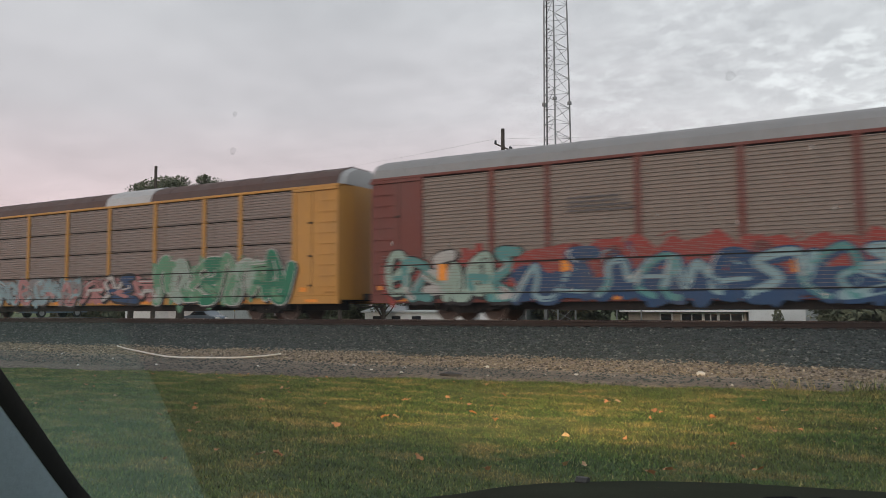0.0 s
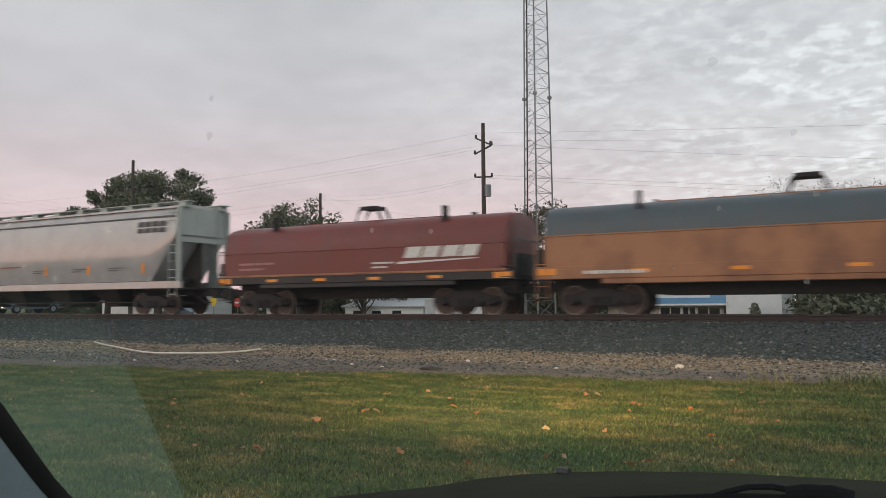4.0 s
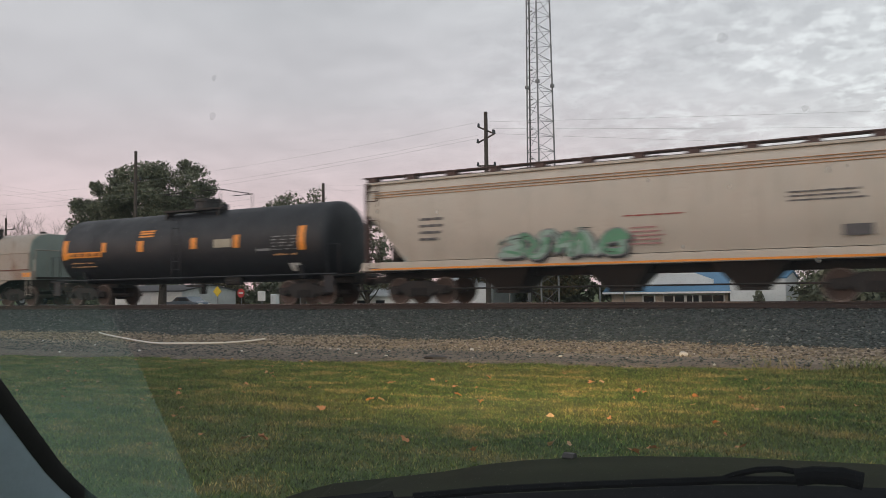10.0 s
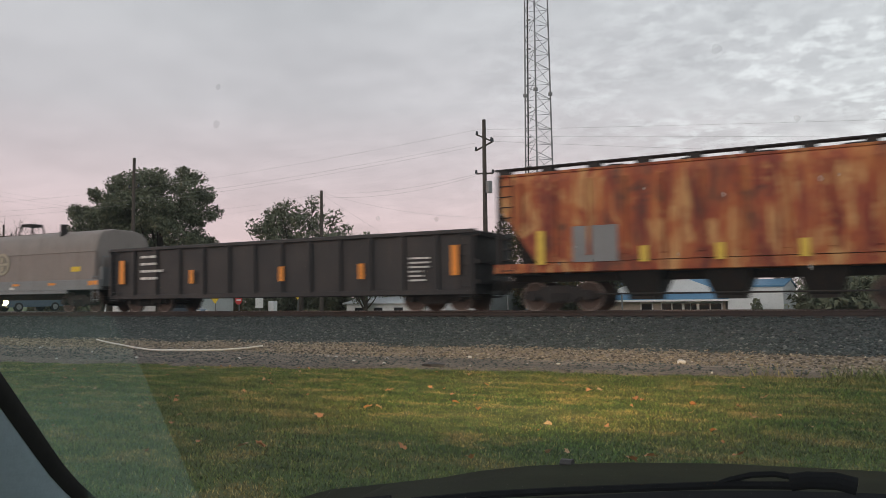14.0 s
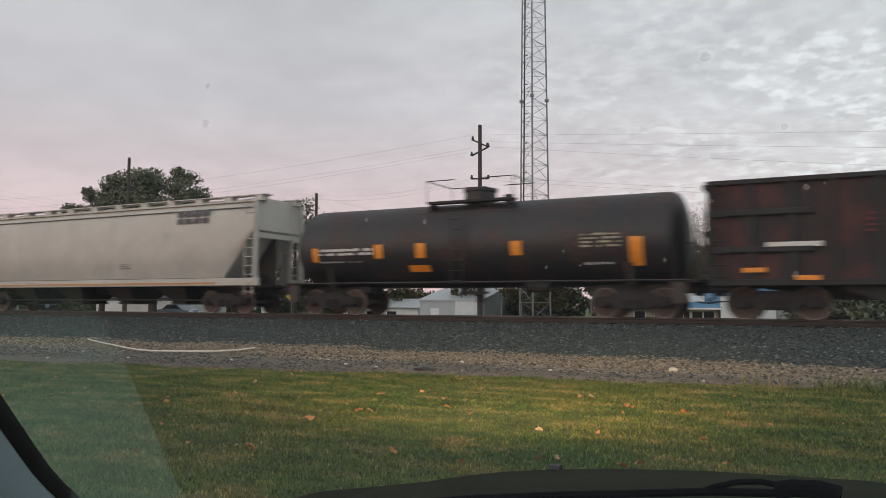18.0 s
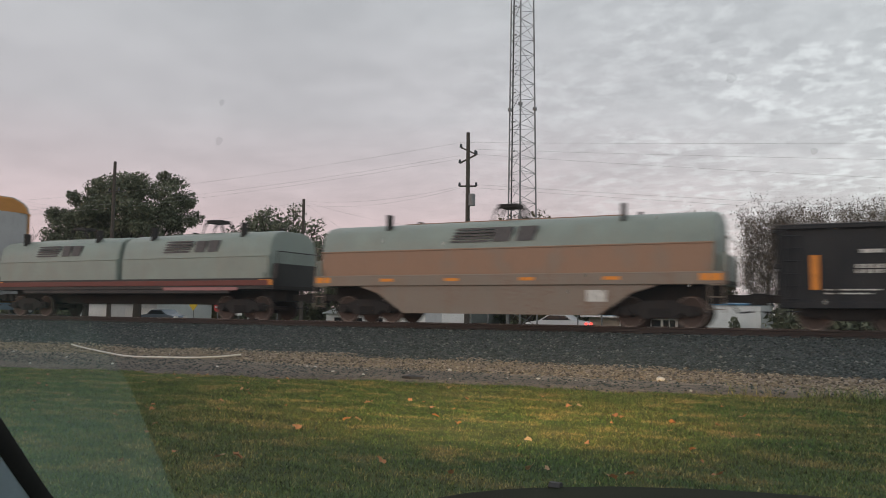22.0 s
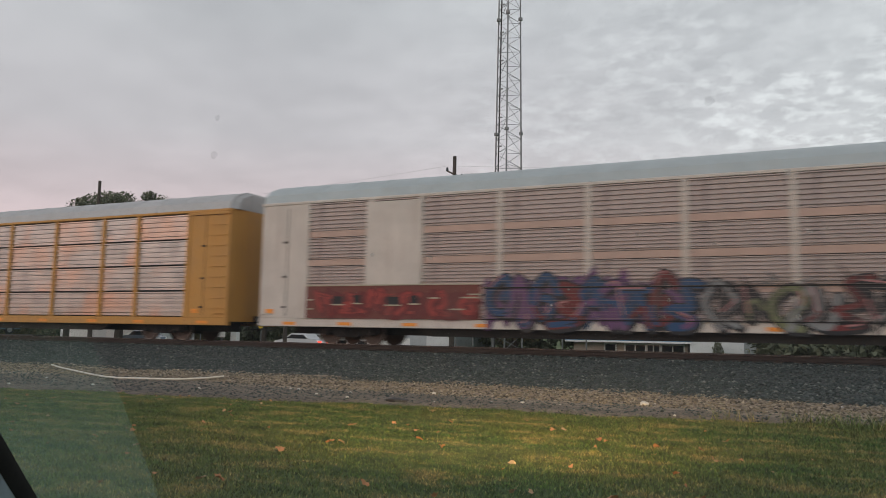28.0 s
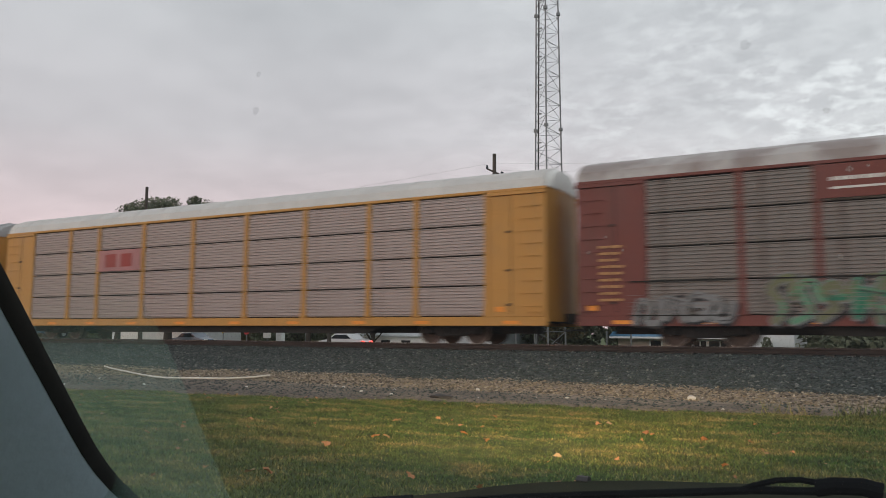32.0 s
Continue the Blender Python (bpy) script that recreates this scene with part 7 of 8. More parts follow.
for i in range(7):
    x = -4.7 + i * 0.33
    m.prism_y([(x, 4.25), (x + 0.2, 4.25), (x + 0.29, 4.78 if i == 0 else 4.62), (x + 0.09, 4.78 if i == 0 else 4.62)], YS - 0.02, YS - 0.012)
m.prism_y([(-6.9, 4.24), (-4.6, 4.24), (-4.6, 4.30), (-6.9, 4.30)], YS - 0.02, YS - 0.012)
part("emblem", m, WHITE_TXT, car, "white slanted lettering bars")
stencil(car, 12.3, 1.5, 0.9, 0.9, 6, YS - 0.0, RUSTRUN, 115)
stencil(car, -13.3, 1.3, 0.8, 1.8, 9, YS - 0.0, RUSTRUN, 116)

car, k = autorack(-564.3, -592.2, YELLOW, GALV_PALE, ROOF_PALE, "yellow autorack car with pale grey roof and clean panels", cap_col=TRIMW)
patch(car, "logo_board", -7.14, -4.48, 2.98, 3.9, YS - 0.01, PAL["pink"])
m = Mesh()
for x in (-6.7, -5.7):
    m.prism_y([(x, 3.15), (x + 0.7, 3.15), (x + 0.7, 3.72), (x, 3.72)], YS - 0.022, YS - 0.012)
part("emblem", m, PAL["red"], car, "red emblem strokes")
autorack(-593.6, -621.5, YELLOW, GALV, ROOF_GREY, "yellow autorack car following, grey ribbed panels")

# ------------------------------------------------------------------ beyond the track
def tree(x, y, base, h, spread, seed, material, label, leaves=5200, trunk=0.35, low=0.25, leaf=0.16):
    rr = random.Random(seed)
    t = empty("tree", label, "tree", "trees beyond the track", m=pose(x, y, base))
    m = Mesh()
    m.tube([(0, 0, -0.3), (0.1, 0.05, h * 0.2), (0.0, 0.1, h * 0.45), (0.15, 0, h * 0.7)], trunk, 9, trunk * 0.35)
    part("trunk", m, BARK, t)
    # clumps that fill a rounded crown, a limb to each of the larger ones
    tips = []
    while len(tips) < 150:
        p = Vector((rr.uniform(-1, 1), rr.uniform(-1, 1), rr.uniform(-1, 1)))
        if 0.3 < p.length < 0.9 and rr.random() < 0.35 + 0.65 * p.length:
            tips.append(Vector((p.x * spread, p.y * spread, h * (0.5 + low * 0.5) + p.z * h * (0.47 - low * 0.42))))
    for i, e in enumerate(tips[:18]):
        mid = Vector((e.x * 0.45, e.y * 0.45, max(h * 0.12, e.z * 0.62)))
        lm = Mesh().tube([(0, 0, max(h * 0.08, e.z * 0.4)), mid, e], trunk * 0.36, 5, 0.03)
        for _ in range(2):
            b = e + Vector((rr.gauss(0, 1), rr.gauss(0, 1), rr.gauss(0.2, 0.6))) * spread * 0.14
            lm.tube([mid + (e - mid) * 0.7, b], 0.045, 4, 0.012)
        part("limb", lm, BARK, t)
    rng = np.random.default_rng(seed)
    tp = np.array([tuple(p) for p in tips])
    idx = rng.integers(0, len(tp), leaves)
    size = (0.6 + 0.6 * rng.random(len(tp)))[idx][:, None]
    d = rng.normal(0, 1, (leaves, 3))
    d /= np.linalg.norm(d, axis=1)[:, None]
    c = tp[idx] + d * rng.random((leaves, 1)) ** 0.45 * size * np.array([0.19, 0.19, 0.15]) * spread
    c[:, 2] = np.maximum(c[:, 2], 0.2)
    d = (rng.random((leaves, 3, 3)) - 0.5) * 2.6 * leaf
    v = (c[:, None] + d).reshape(-1, 3)
    ob = np_mesh("crown", v, np.arange(leaves * 3).reshape(-1, 3), material)
    ob.parent = t
    return t


def bare_tree(x, y, base, h, spread, seed, label, twigs=60, dry=0):
    rr = random.Random(seed)
    t = empty("bare_tree", label, "tree", "trees beyond the track", m=pose(x, y, base))
    m, tw = Mesh(), Mesh()
    m.tube([(0, 0, -0.3), (0, 0, h * 0.4), (0.1, 0, h * 0.75)], 0.14, 6, 0.05)
    for i in range(twigs):
        a = rr.uniform(0, 6.28)
        z = h * rr.uniform(0.08, 0.7)
        ln = spread * rr.uniform(0.3, 1.0)
        e = Vector((math.cos(a) * ln, math.sin(a) * ln, min(h, z + h * rr.uniform(0.2, 0.5))))
        s = Vector((0, 0, z))
        mid = s * 0.45 + e * 0.55 - Vector((0, 0, h * 0.06))
        m.tube([s, mid, e], 0.03, 4, 0.008)
        for _ in range(5):
            p = mid + (e - mid) * rr.random()
            q = p + Vector((rr.gauss(0, 0.5), rr.gauss(0, 0.5), rr.uniform(0.3, 1.3))) * h * 0.12
            tw.tube([p, (p + q) / 2 + Vector((rr.gauss(0, 0.06), 0, 0)), q], 0.016, 3, 0.006)
            for _ in range(2):
                tw.tube([(p + q) / 2, (p + q) / 2 + Vector((rr.gauss(0, 0.4), rr.gauss(0, 0.4), rr.uniform(0.2, 0.8))) * h * 0.09], 0.011, 3, 0.005)
    part("trunk", m, TWIG, t)
    tagged(part("twig_mass", tw, TWIG, t), kind="stuff")
    if dry:
        rng = np.random.default_rng(seed)
        tp = np.array(tw.v)
        c = tp[rng.integers(0, len(tp), dry)] + np.clip(rng.normal(0, 0.3, (dry, 3)), -0.6, 0.6)
        v = (c[:, None] + (rng.random((dry, 3, 3)) - 0.5) * 0.17).reshape(-1, 3)
        ob = np_mesh("dry_leaves", v, np.arange(dry * 3).reshape(-1, 3), LEAVES_DRY)
        ob.parent = t
        tagged(ob, kind="stuff")
    return t


tree(-60.0, 54, -0.87, 16.2, 6.2, 1, LEAVES, "broad dark green tree in full leaf behind the track", 60000, 0.45, 0.2, 0.13)
tree(-68.4, 55, -0.87, 15.8, 4.5, 2, LEAVES, "dark green leafy tree beside the broad one", 34000, 0.35, 0.2, 0.13)
tree(-48.4, 61, -1.37, 13.2, 5.6, 3, LEAVES, "rounded green tree farther behind the track", 16000, 0.3, 0.3, 0.15)
tree(-42.2, 63, -1.37, 9.6, 3.0, 4, LEAVES, "small green tree behind the utility pole", 6000, 0.25, 0.2, 0.14)
tree(-22.4, 60, -1.37, 11.2, 4.9, 5, LEAVES_TURN, "green tree turning yellow beside the lattice mast", 15000, 0.3, 0.15, 0.14)
tree(-18.2, 64, -1.37, 7.6, 2.0, 6, LEAVES, "dark green tree beside the lattice mast", 5500, 0.25, 0.1, 0.14)
for i, (x, y, h, s) in enumerate(((-5.6, 74, 10.8, 2.8), (-2.9, 73, 11.4, 3.0), (-0.2, 74, 11.0, 3.1), (2.6, 73, 11.2, 3.2), (5.6, 75, 11.2, 3.3), (8.8, 75, 11.2, 3.3), (-12.6, 78, 11.4, 2.6))):
    bare_tree(x + 0.3, y, -1.4, h, s, 20 + i, "brushy autumn tree with fine twigs and dry brown leaves", 70, 20000 if x > -10 else 9000)
tree(-11.6, 80, -1.4, 9.2, 3.4, 54, LEAVES_TURN, "dense dull green tree behind the white shed", 12000, 0.25, 0.05, 0.15)
tree(-30.2, 62, -1.37, 8.3, 1.8, 53, LEAVES_TURN, "slim dark tree behind the pale grey shed", 3500, 0.16, 0.2, 0.12)
tree(-20.6, 78, -1.4, 10.8, 3.6, 51, LEAVES, "dark tree behind the roadside office", 11000, 0.25, 0.1, 0.15)
tree(-15.8, 80, -1.4, 9.8, 3.6, 52, LEAVES_TURN, "dull green tree behind the roadside office", 10000, 0.25, 0.1, 0.15)
for i, (x, y, h, s) in enumerate(((-98, 62, 12.2, 4.0), (-91.5, 62, 12.0, 4.2), (-105, 63, 12, 4))):
    bare_tree(x + 1, y, -1.37, h, s, 40 + i, "bare autumn tree behind the crossing", 50)
# dense low growth that closes the view under the cars
rng_seed = 60
for i, (x, y, h, s) in enumerate(((-92, 66, 4.6, 4), (-84, 68, 5, 4), (-76, 68, 5, 4), (-68, 70, 5, 4.5), (-58, 70, 5, 4.5), (-49, 70, 5, 4.5), (-41, 70, 4.6, 4), (-33, 70, 5, 4), (-25, 68, 5, 4),
                                  (-13, 78, 5, 4), (-1, 60, 4.2, 3.6), (3, 62, 5, 4), (10, 62, 5, 4))):
    tree(x, y, -1.4, h, s, rng_seed + i, LEAVES if i % 3 else LEAVES_TURN, "dark overgrown hedge tree", 4200, 0.15, 0.06, 0.24)


def box_house(name, x0, x1, y0, y1, base, eave, ridge, wall, roof, label, over=0.5):
    h = empty(name, label, "building", "buildings beyond the track")
    w = Mesh()
    for a in ((x0, x1, y0, y0 + 0.2), (x0, x1, y1 - 0.2, y1), (x0, x0 + 0.2, y0 + 0.2, y1 - 0.2), (x1 - 0.2, x1, y0 + 0.2, y1 - 0.2)):
        w.box(*a, base, eave)
    ym = (y0 + y1) / 2
    for x in (x0, x1 - 0.2):
        w.prism([(y0, eave), (y1, eave), (ym, ridge)], x, x + 0.2)
    part("wall", w, wall, h)
    for s, (a, b) in ((1, (y0 - over, eave - 0.12)), (-1, (y1 + over, eave - 0.12))):
        part("roof", Mesh().prism([(a, b), (a, b + 0.12), (ym, ridge + 0.14), (ym, ridge + 0.02)], x0 - over, x1 + over), roof, h)
    return h


# roadside office with a blue metal roof and a white shed joined on
h = box_house("office_building", -17.9, -9.0, 62, 72, -1.36, 1.05, 2.6, B_TAN, B_BLUE, "low tan office with blue metal roof and white upper front", 0.5)
part("upper_front", Mesh().prism_y([(-17.2, 1.1), (-10.0, 1.1), (-10.0, 1.9), (-11.9, 2.66), (-15.3, 2.66), (-17.2, 1.9)], 61.97, 62.19), B_WHITE, h, "white gabled upper front")
part("porch_roof", Mesh().prism([(60.9, 0.96), (60.9, 1.04), (61.96, 1.46), (61.96, 1.38)], -18.3, -8.6), B_BLUE, h)
part("fascia", Mesh().box(-18.3, -8.6, 60.86, 60.9, 0.88, 1.02), TRIMW, h)
for x, w, z0, nm in ((-15.3, 0.8, -1.36, "door"), (-13.7, 1.5, -0.5, "window"), (-12.0, 0.9, -0.5, "window"), (-10.9, 1.6, -0.5, "window")):
    d = part(nm, Mesh().box(x, x + w, 61.95, 61.995, z0, 0.72), GLASSD, h)
    f = Mesh().box(x - 0.1, x, 61.9, 62.0, z0, 0.82).box(x + w, x + w + 0.1, 61.9, 62.0, z0, 0.82).box(x, x + w, 61.9, 62.0, 0.72, 0.82)
    if nm == "window":
        f.box(x + w / 2 - 0.04, x + w / 2 + 0.04, 61.9, 62.0, z0, 0.72)
    part("frame", f, TRIMW, d)
h = box_house("white_shed", -8.7, -4.9, 61, 74, -1.36, 2.0, 2.45, B_WHITE, B_BLUE, "white metal shed with pale blue roof", 0.1)
tree(-6.6, 60, -1.37, 2.6, 0.45, 88, LEAVES, "small dark conifer against the white shed", 900, 0.06, 0.1, 0.09)
h = box_house("grey_shed", -33.7, -27.7, 60, 69, -1.25, 1.6, 2.5, B_GREY, B_GREY, "pale grey metal shed", 0.1)
part("door", Mesh().box(-32.6, -31.8, 59.96, 59.995, -1.25, 0.85), TRIMW, h)
part("side_leaf", Mesh().box(-30.2, -27.9, 59.95, 59.99, -1.25, 1.5), B_WHITE, h, "white roller door")
h = box_house("long_shed", -45.0, -36.1, 64, 72, -1.4, 0.95, 1.6, B_WHITE, B_GREY, "long low pale building", 0.3)
for x in (-44, -41.8, -39.5):
    part("window", Mesh().box(x, x + 1.0, 63.96, 63.995, -0.5, 0.5), GLASSD, h)
h = box_house("white_garage", -75.4, -63.6, 60, 68, -1.25, 1.75, 2.3, B_WHITE, B_DARK, "long white garage with two wide doors", 0.2)
for x in (-74.6, -68.3):
    part("garage_door", Mesh().box(x, x + 4.2, 59.95, 59.99, -1.25, 1.2), TRIMW, h)
h = box_house("corner_house", -2.3, 6.8, 63, 72, -1.36, 1.5, 3.2, B_WHITE, B_DARK, "white house half hidden by brush", 0.4)
part("window", Mesh().box(0.2, 1.4, 62.95, 62.99, -0.1, 1.0), GLASSD, h)

# lattice mast: three legs, sections with flanges, zigzag bracing
MX, MY, MB, MT = -18.58, 48.5, -0.7, 46.0
mast = empty("lattice_mast", "tall three-legged steel lattice mast", "mast")


def leg(i, z):
    r = 1.18 - 0.0130 * (z - MB)
    a = radians(46 + 120 * i)
    return (MX + r * math.cos(a), MY + r * math.sin(a), z)


for i in range(3):
    part("leg", Mesh().tube([leg(i, MB), leg(i, MT)], 0.062, 8, 0.042), GALVSTEEL, mast)
z, n = MB, 0
while z < MT - 1:
    for i in range(3):
        j = (i + 1) % 3
        a, b = (i, j) if n % 2 else (j, i)
        part("brace", Mesh().tube([leg(i, z), leg(j, z)], 0.016, 4).tube([leg(a, z), leg(b, z + 1.02)], 0.019, 4), GALVSTEEL, mast)
    z += 1.02
    n += 1
for z in (0.2, 7.4, 14.95, 23.05, 30.6):
    for i in range(3):
        p = leg(i, z)
        part("flange", Mesh().disc_z(p[0], p[1], z - 0.09, z + 0.09, 0.15, 10), GALVSTEEL, mast)
for z in range(0, 44, 2):
    part("cable_clamp", Mesh().box(leg(1, z)[0] + 0.2, leg(1, z)[0] + 0.5, leg(1, z)[1] - 0.25, leg(1, z)[1] - 0.15, z, z + 0.08), GALVSTEEL, mast)
part("feed_cable", Mesh().tube([(leg(1, MB)[0] + 0.28, leg(1, MB)[1] - 0.2, MB), (leg(1, MT)[0] + 0.28, leg(1, MT)[1] - 0.2, MT)], 0.05, 6), BLACK, mast)


def pole(x, y, base, top, label, arms=(), box=False, lean=0.0):
    p = empty("utility_pole", label, "utility pole", "utility poles", m=pose(x, y, base))
    part("shaft", Mesh().tube([(0, 0, -0.5), (lean, 0, top - base)], 0.17, 10, 0.11), POLEWOOD, p)
    for z, half_w, tilt in arms:
        a = part("crossarm", Mesh().tube([(lean - half_w, 0, z - base - tilt), (lean + half_w, 0, z - base + tilt)], 0.055, 6), POLEWOOD, p)
        for s in (-1, 1):
            part("insulator", Mesh().disc_z(lean + s * half_w, 0, z - base + s * tilt, z - base + s * tilt + 0.22, 0.09, 8, 0.06), GLASSD, a)
    if box:
        part("transformer", Mesh().disc_z(0.32, -0.1, box - base - 0.35, box - base + 0.35, 0.2, 12), GALVSTEEL, p)
    return p


pole(-19.65, 42.3, -0.4, 12.03, "wooden utility pole with cross arms and a small transformer", ((10.92, 0.48, -0.24), (10.42, 0.55, 0.22), (8.76, 0.55, -0.03)), 7.9, 0.0)
pole(-49.12, 41.6, -0.3, 12.4, "tall wooden pole behind the broad tree", ((10.1, 0.5, 0.0),), False)
pole(-36.05, 48.0, -0.55, 9.63, "short wooden pole with stay wires", (), False)
pole(-91, 58, -1.1, 10.8, "wooden pole with cross arm near the crossing", ((9.4, 1.6, 0.0),), False)
pole(-71.0, 57.2, -1.1, 11.9, "wooden pole half hidden in the leafy tree", ((10.9, 0.7, 0.0),), False)
WIRES = [((-20.10, 42.3, 11.47), (60.00, 42, 5.67), 0.5), ((-19.20, 42.3, 10.97), (60.00, 42, 3.87), 0.5), ((-19.20, 42.3, 10.67), (60.00, 42, 2.27), 0.8), ((-19.10, 42.3, 8.82), (60.00, 42, 1.97), 0.8),
         ((-20.20, 42.3, 8.77), (60.00, 42, 1.37), 0.8), ((-20.10, 42.3, 11.47), (-119.55, 43, 14.47), 2.6), ((-20.20, 42.3, 10.67), (-119.55, 43, 14.07), 2.8), ((-20.20, 42.3, 10.47), (-119.55, 43, 12.87), 2.6),
         ((-20.20, 42.3, 8.77), (-36.05, 48, 9.47), 0.4), ((-20.20, 42.3, 8.67), (-36.05, 48, 9.17), 0.5), ((-36.05, 48, 9.47), (-59.55, 56, 10.37), 0.4), ((-36.05, 48, 9.37), (-59.55, 56, 9.77), 0.5),
         ((-36.05, 48, 9.47), (-21.70, 58, 7.87), 0.9), ((-36.05, 48, 9.37), (-29.55, 50, 5.07), 0.1), ((-71.4, 57.2, 11.4), (-151.4, 57, 27.5), 0.8), ((-71.0, 57.2, 11.0), (-151.4, 57, 26.3), 0.8), ((-70.6, 57.2, 10.65), (-151.4, 57, 25.1), 0.8)]
for a, b, sag in WIRES:
    a, b = Vector(a), Vector(b)
    pts = [a.lerp(b, i / 16) - Vector((0, 0, 4 * sag * (i / 16) * (1 - i / 16))) for i in range(17)]
    thing("overhead_wire", Mesh().tube(pts, 0.005, 4), WIRE, "thin dark overhead wire slung between poles", "wire", "overhead wires")


def sign(x, y, base, z, kind, label):
    s = empty("road_sign", label, "road sign", "road signs", m=pose(x, y, 0))
    part("post", Mesh().tube([(0, 0, base), (0, 0, z + 0.3)], 0.035, 6), GALVSTEEL, s)
    n = {"stop": 8, "diamond": 4, "board": 4}[kind]
    r = {"stop": 0.36, "diamond": 0.42, "board": 0.4}[kind]
    off = {"stop": math.pi / 8, "diamond": 0, "board": math.pi / 4}[kind]
    face = [(r * math.cos(off + 2 * math.pi * i / n), z + r * math.sin(off + 2 * math.pi * i / n)) for i in range(n)]
    part("plate", Mesh().prism_y(face, -0.06, -0.04), {"stop": REDSIGN, "diamond": YELSIGN, "board": TRIMW}[kind], s)
    if kind == "stop":
        part("bar", Mesh().box(-0.22, 0.22, -0.065, -0.061, z - 0.06, z + 0.06), WHITE_TXT, s)


sign(-43.9, 45, -0.36, 1.5, "diamond", "yellow diamond warning sign on a post")
sign(-41.5, 45, -0.36, 1.35, "stop", "red octagonal sign on a post")
sign(-35.9, 45, -0.36, 1.75, "diamond", "yellow and white warning sign on a post")
sign(-30.7, 35, -0.2, 1.15, "board", "white trackside board on a short post")
lampost = empty("street_lamp", "small street lamp with a warm lit head", "street lamp")
part("post", Mesh().tube([(-29.9, 60.5, -1.3), (-29.9, 60.5, 4.3), (-29.75, 60.4, 4.5)], 0.05, 6, 0.035), GALVSTEEL, lampost)
part("lamp_head", Mesh().slab(-29.85, -29.5, 60.25, 60.5, 4.36, 4.5, 0.04), glowing("street_lamp_glow", (1.0, 0.62, 0.22), 4.0), lampost, "warm glowing lamp head")
cab = empty("signal_cabinet", "white trackside equipment box on a post", "cabinet")
part("body", Mesh().slab(-29.9, -29.5, 34.8, 35.1, 0.6, 1.25, 0.03), B_WHITE, cab)
part("post", Mesh().tube([(-29.7, 34.95, -0.3), (-29.7, 34.95, 0.65)], 0.05, 6), GALVSTEEL, cab)
for x, y in ((-23.2, 50), (-21.9, 50), (-20.4, 50), (-15.5, 50), (-13.9, 50)):
    thing("fence_post", Mesh().tube([(x + 0.3, y, -0.9), (x + 0.3, y, 1.4)], 0.05, 6), GALVSTEEL, "pale metal post of the mast enclosure", "fence post", "fence posts")


def road_car(x, y, z, yaw, material, label, lights="", name="car"):
    c = empty(name, label, "car", m=pose(x, y, z, 0, 0, yaw))
    side = [(-2.2, 0.35), (-2.25, 0.7), (-2.1, 0.92), (-1.35, 1.0), (-0.75, 1.42), (0.55, 1.45), (1.25, 1.0), (2.05, 0.86), (2.25, 0.62), (2.2, 0.3)]
    part("body", Mesh().loft([[(a, -0.88, b) for a, b in side], [(a * 0.99, -0.7, b + 0.03) for a, b in side], [(a * 0.99, 0.7, b + 0.03) for a, b in side], [(a, 0.88, b) for a, b in side]]), material, c, smooth=0.5)
    part("window", Mesh().prism_y([(-1.15, 1.03), (1.05, 1.03), (0.5, 1.37), (-0.7, 1.36)], -0.895, 0.895), GLASSD, c)
    for wx in (-1.38, 1.4):
        for wy in (-0.8, 0.8):
            w = part("wheel", Mesh().disc_y(wx, wy - 0.1, wy + 0.1, 0.32, 0.32, 18), RUBBER, c)
            part("rim", Mesh().disc_y(wx, wy - 0.115 if wy < 0 else wy + 0.095, wy - 0.095 if wy < 0 else wy + 0.115, 0.32, 0.19, 14), GALVSTEEL, w)
    for s in (-0.62, 0.62):
        part("headlight", Mesh().slab(2.16, 2.32, s - 0.26, s + 0.26, 0.44, 0.84, 0.12), HEADLAMP if "h" in lights else TRIMW, c)
        part("tail_light", Mesh().slab(-2.29, -2.18, s - 0.18, s + 0.18, 0.68, 0.86, 0.03), TAIL if "t" in lights else REDSIGN, c)
    return c


road_car(-52.6, 35.6, 0.705, -90, CARBLUE, "dark car waiting at the crossing with headlights on", "h")
WHITE_CAR = road_car(-41.2, 56.2, -0.36, 180, CARWHITE, "white sedan on the road behind the track, tail lights lit", "t")
road_car(-58.7, 56.2, -0.36, 0, CARBLUE, "blue-grey parked car beyond the track")
thing("crossing_road", sheet(steps((-56.8, -49.4, 4)), steps((26.4, 38, 6), (38, 45, 6)), lambda x, y: 0.70 - max(0.0, y - 38) * 0.143), plain("crossing_asphalt", (0.055, 0.055, 0.058), 0.85, 0, 0.2, 3),
      "raised asphalt road leading to the level crossing", "road", kind="structure")
thing("road", sheet(steps((-300, 300, 60)), steps((53.0, 59.2, 6)), lambda x, y: ground_z(x, y) + 0.05), plain("asphalt", (0.06, 0.06, 0.063), 0.85, 0, 0.2, 3),
      "grey asphalt road running along behind the track", "road", kind="structure")

# ------------------------------------------------------------------ on the near ground
def bent(pts, r, name, label):
    thing(name, Mesh().tube(pts, r, 8), PVC, label, "pipe", smooth=0.8)


bent([(-20.6, 16.15, 0.15), (-19.4, 15.5, 0.13), (-18.0, 14.8, 0.12), (-16.6, 14.1, 0.11), (-15.5, 13.62, 0.10), (-14.95, 13.52, 0.10), (-14.1, 13.82, 0.10), (-13.6, 14.1, 0.10), (-13.35, 14.7, 0.11), (-13.32, 15.3, 0.13)], 0.02, "plastic_pipe", "bent dirty white plastic pipe lying on gravel")


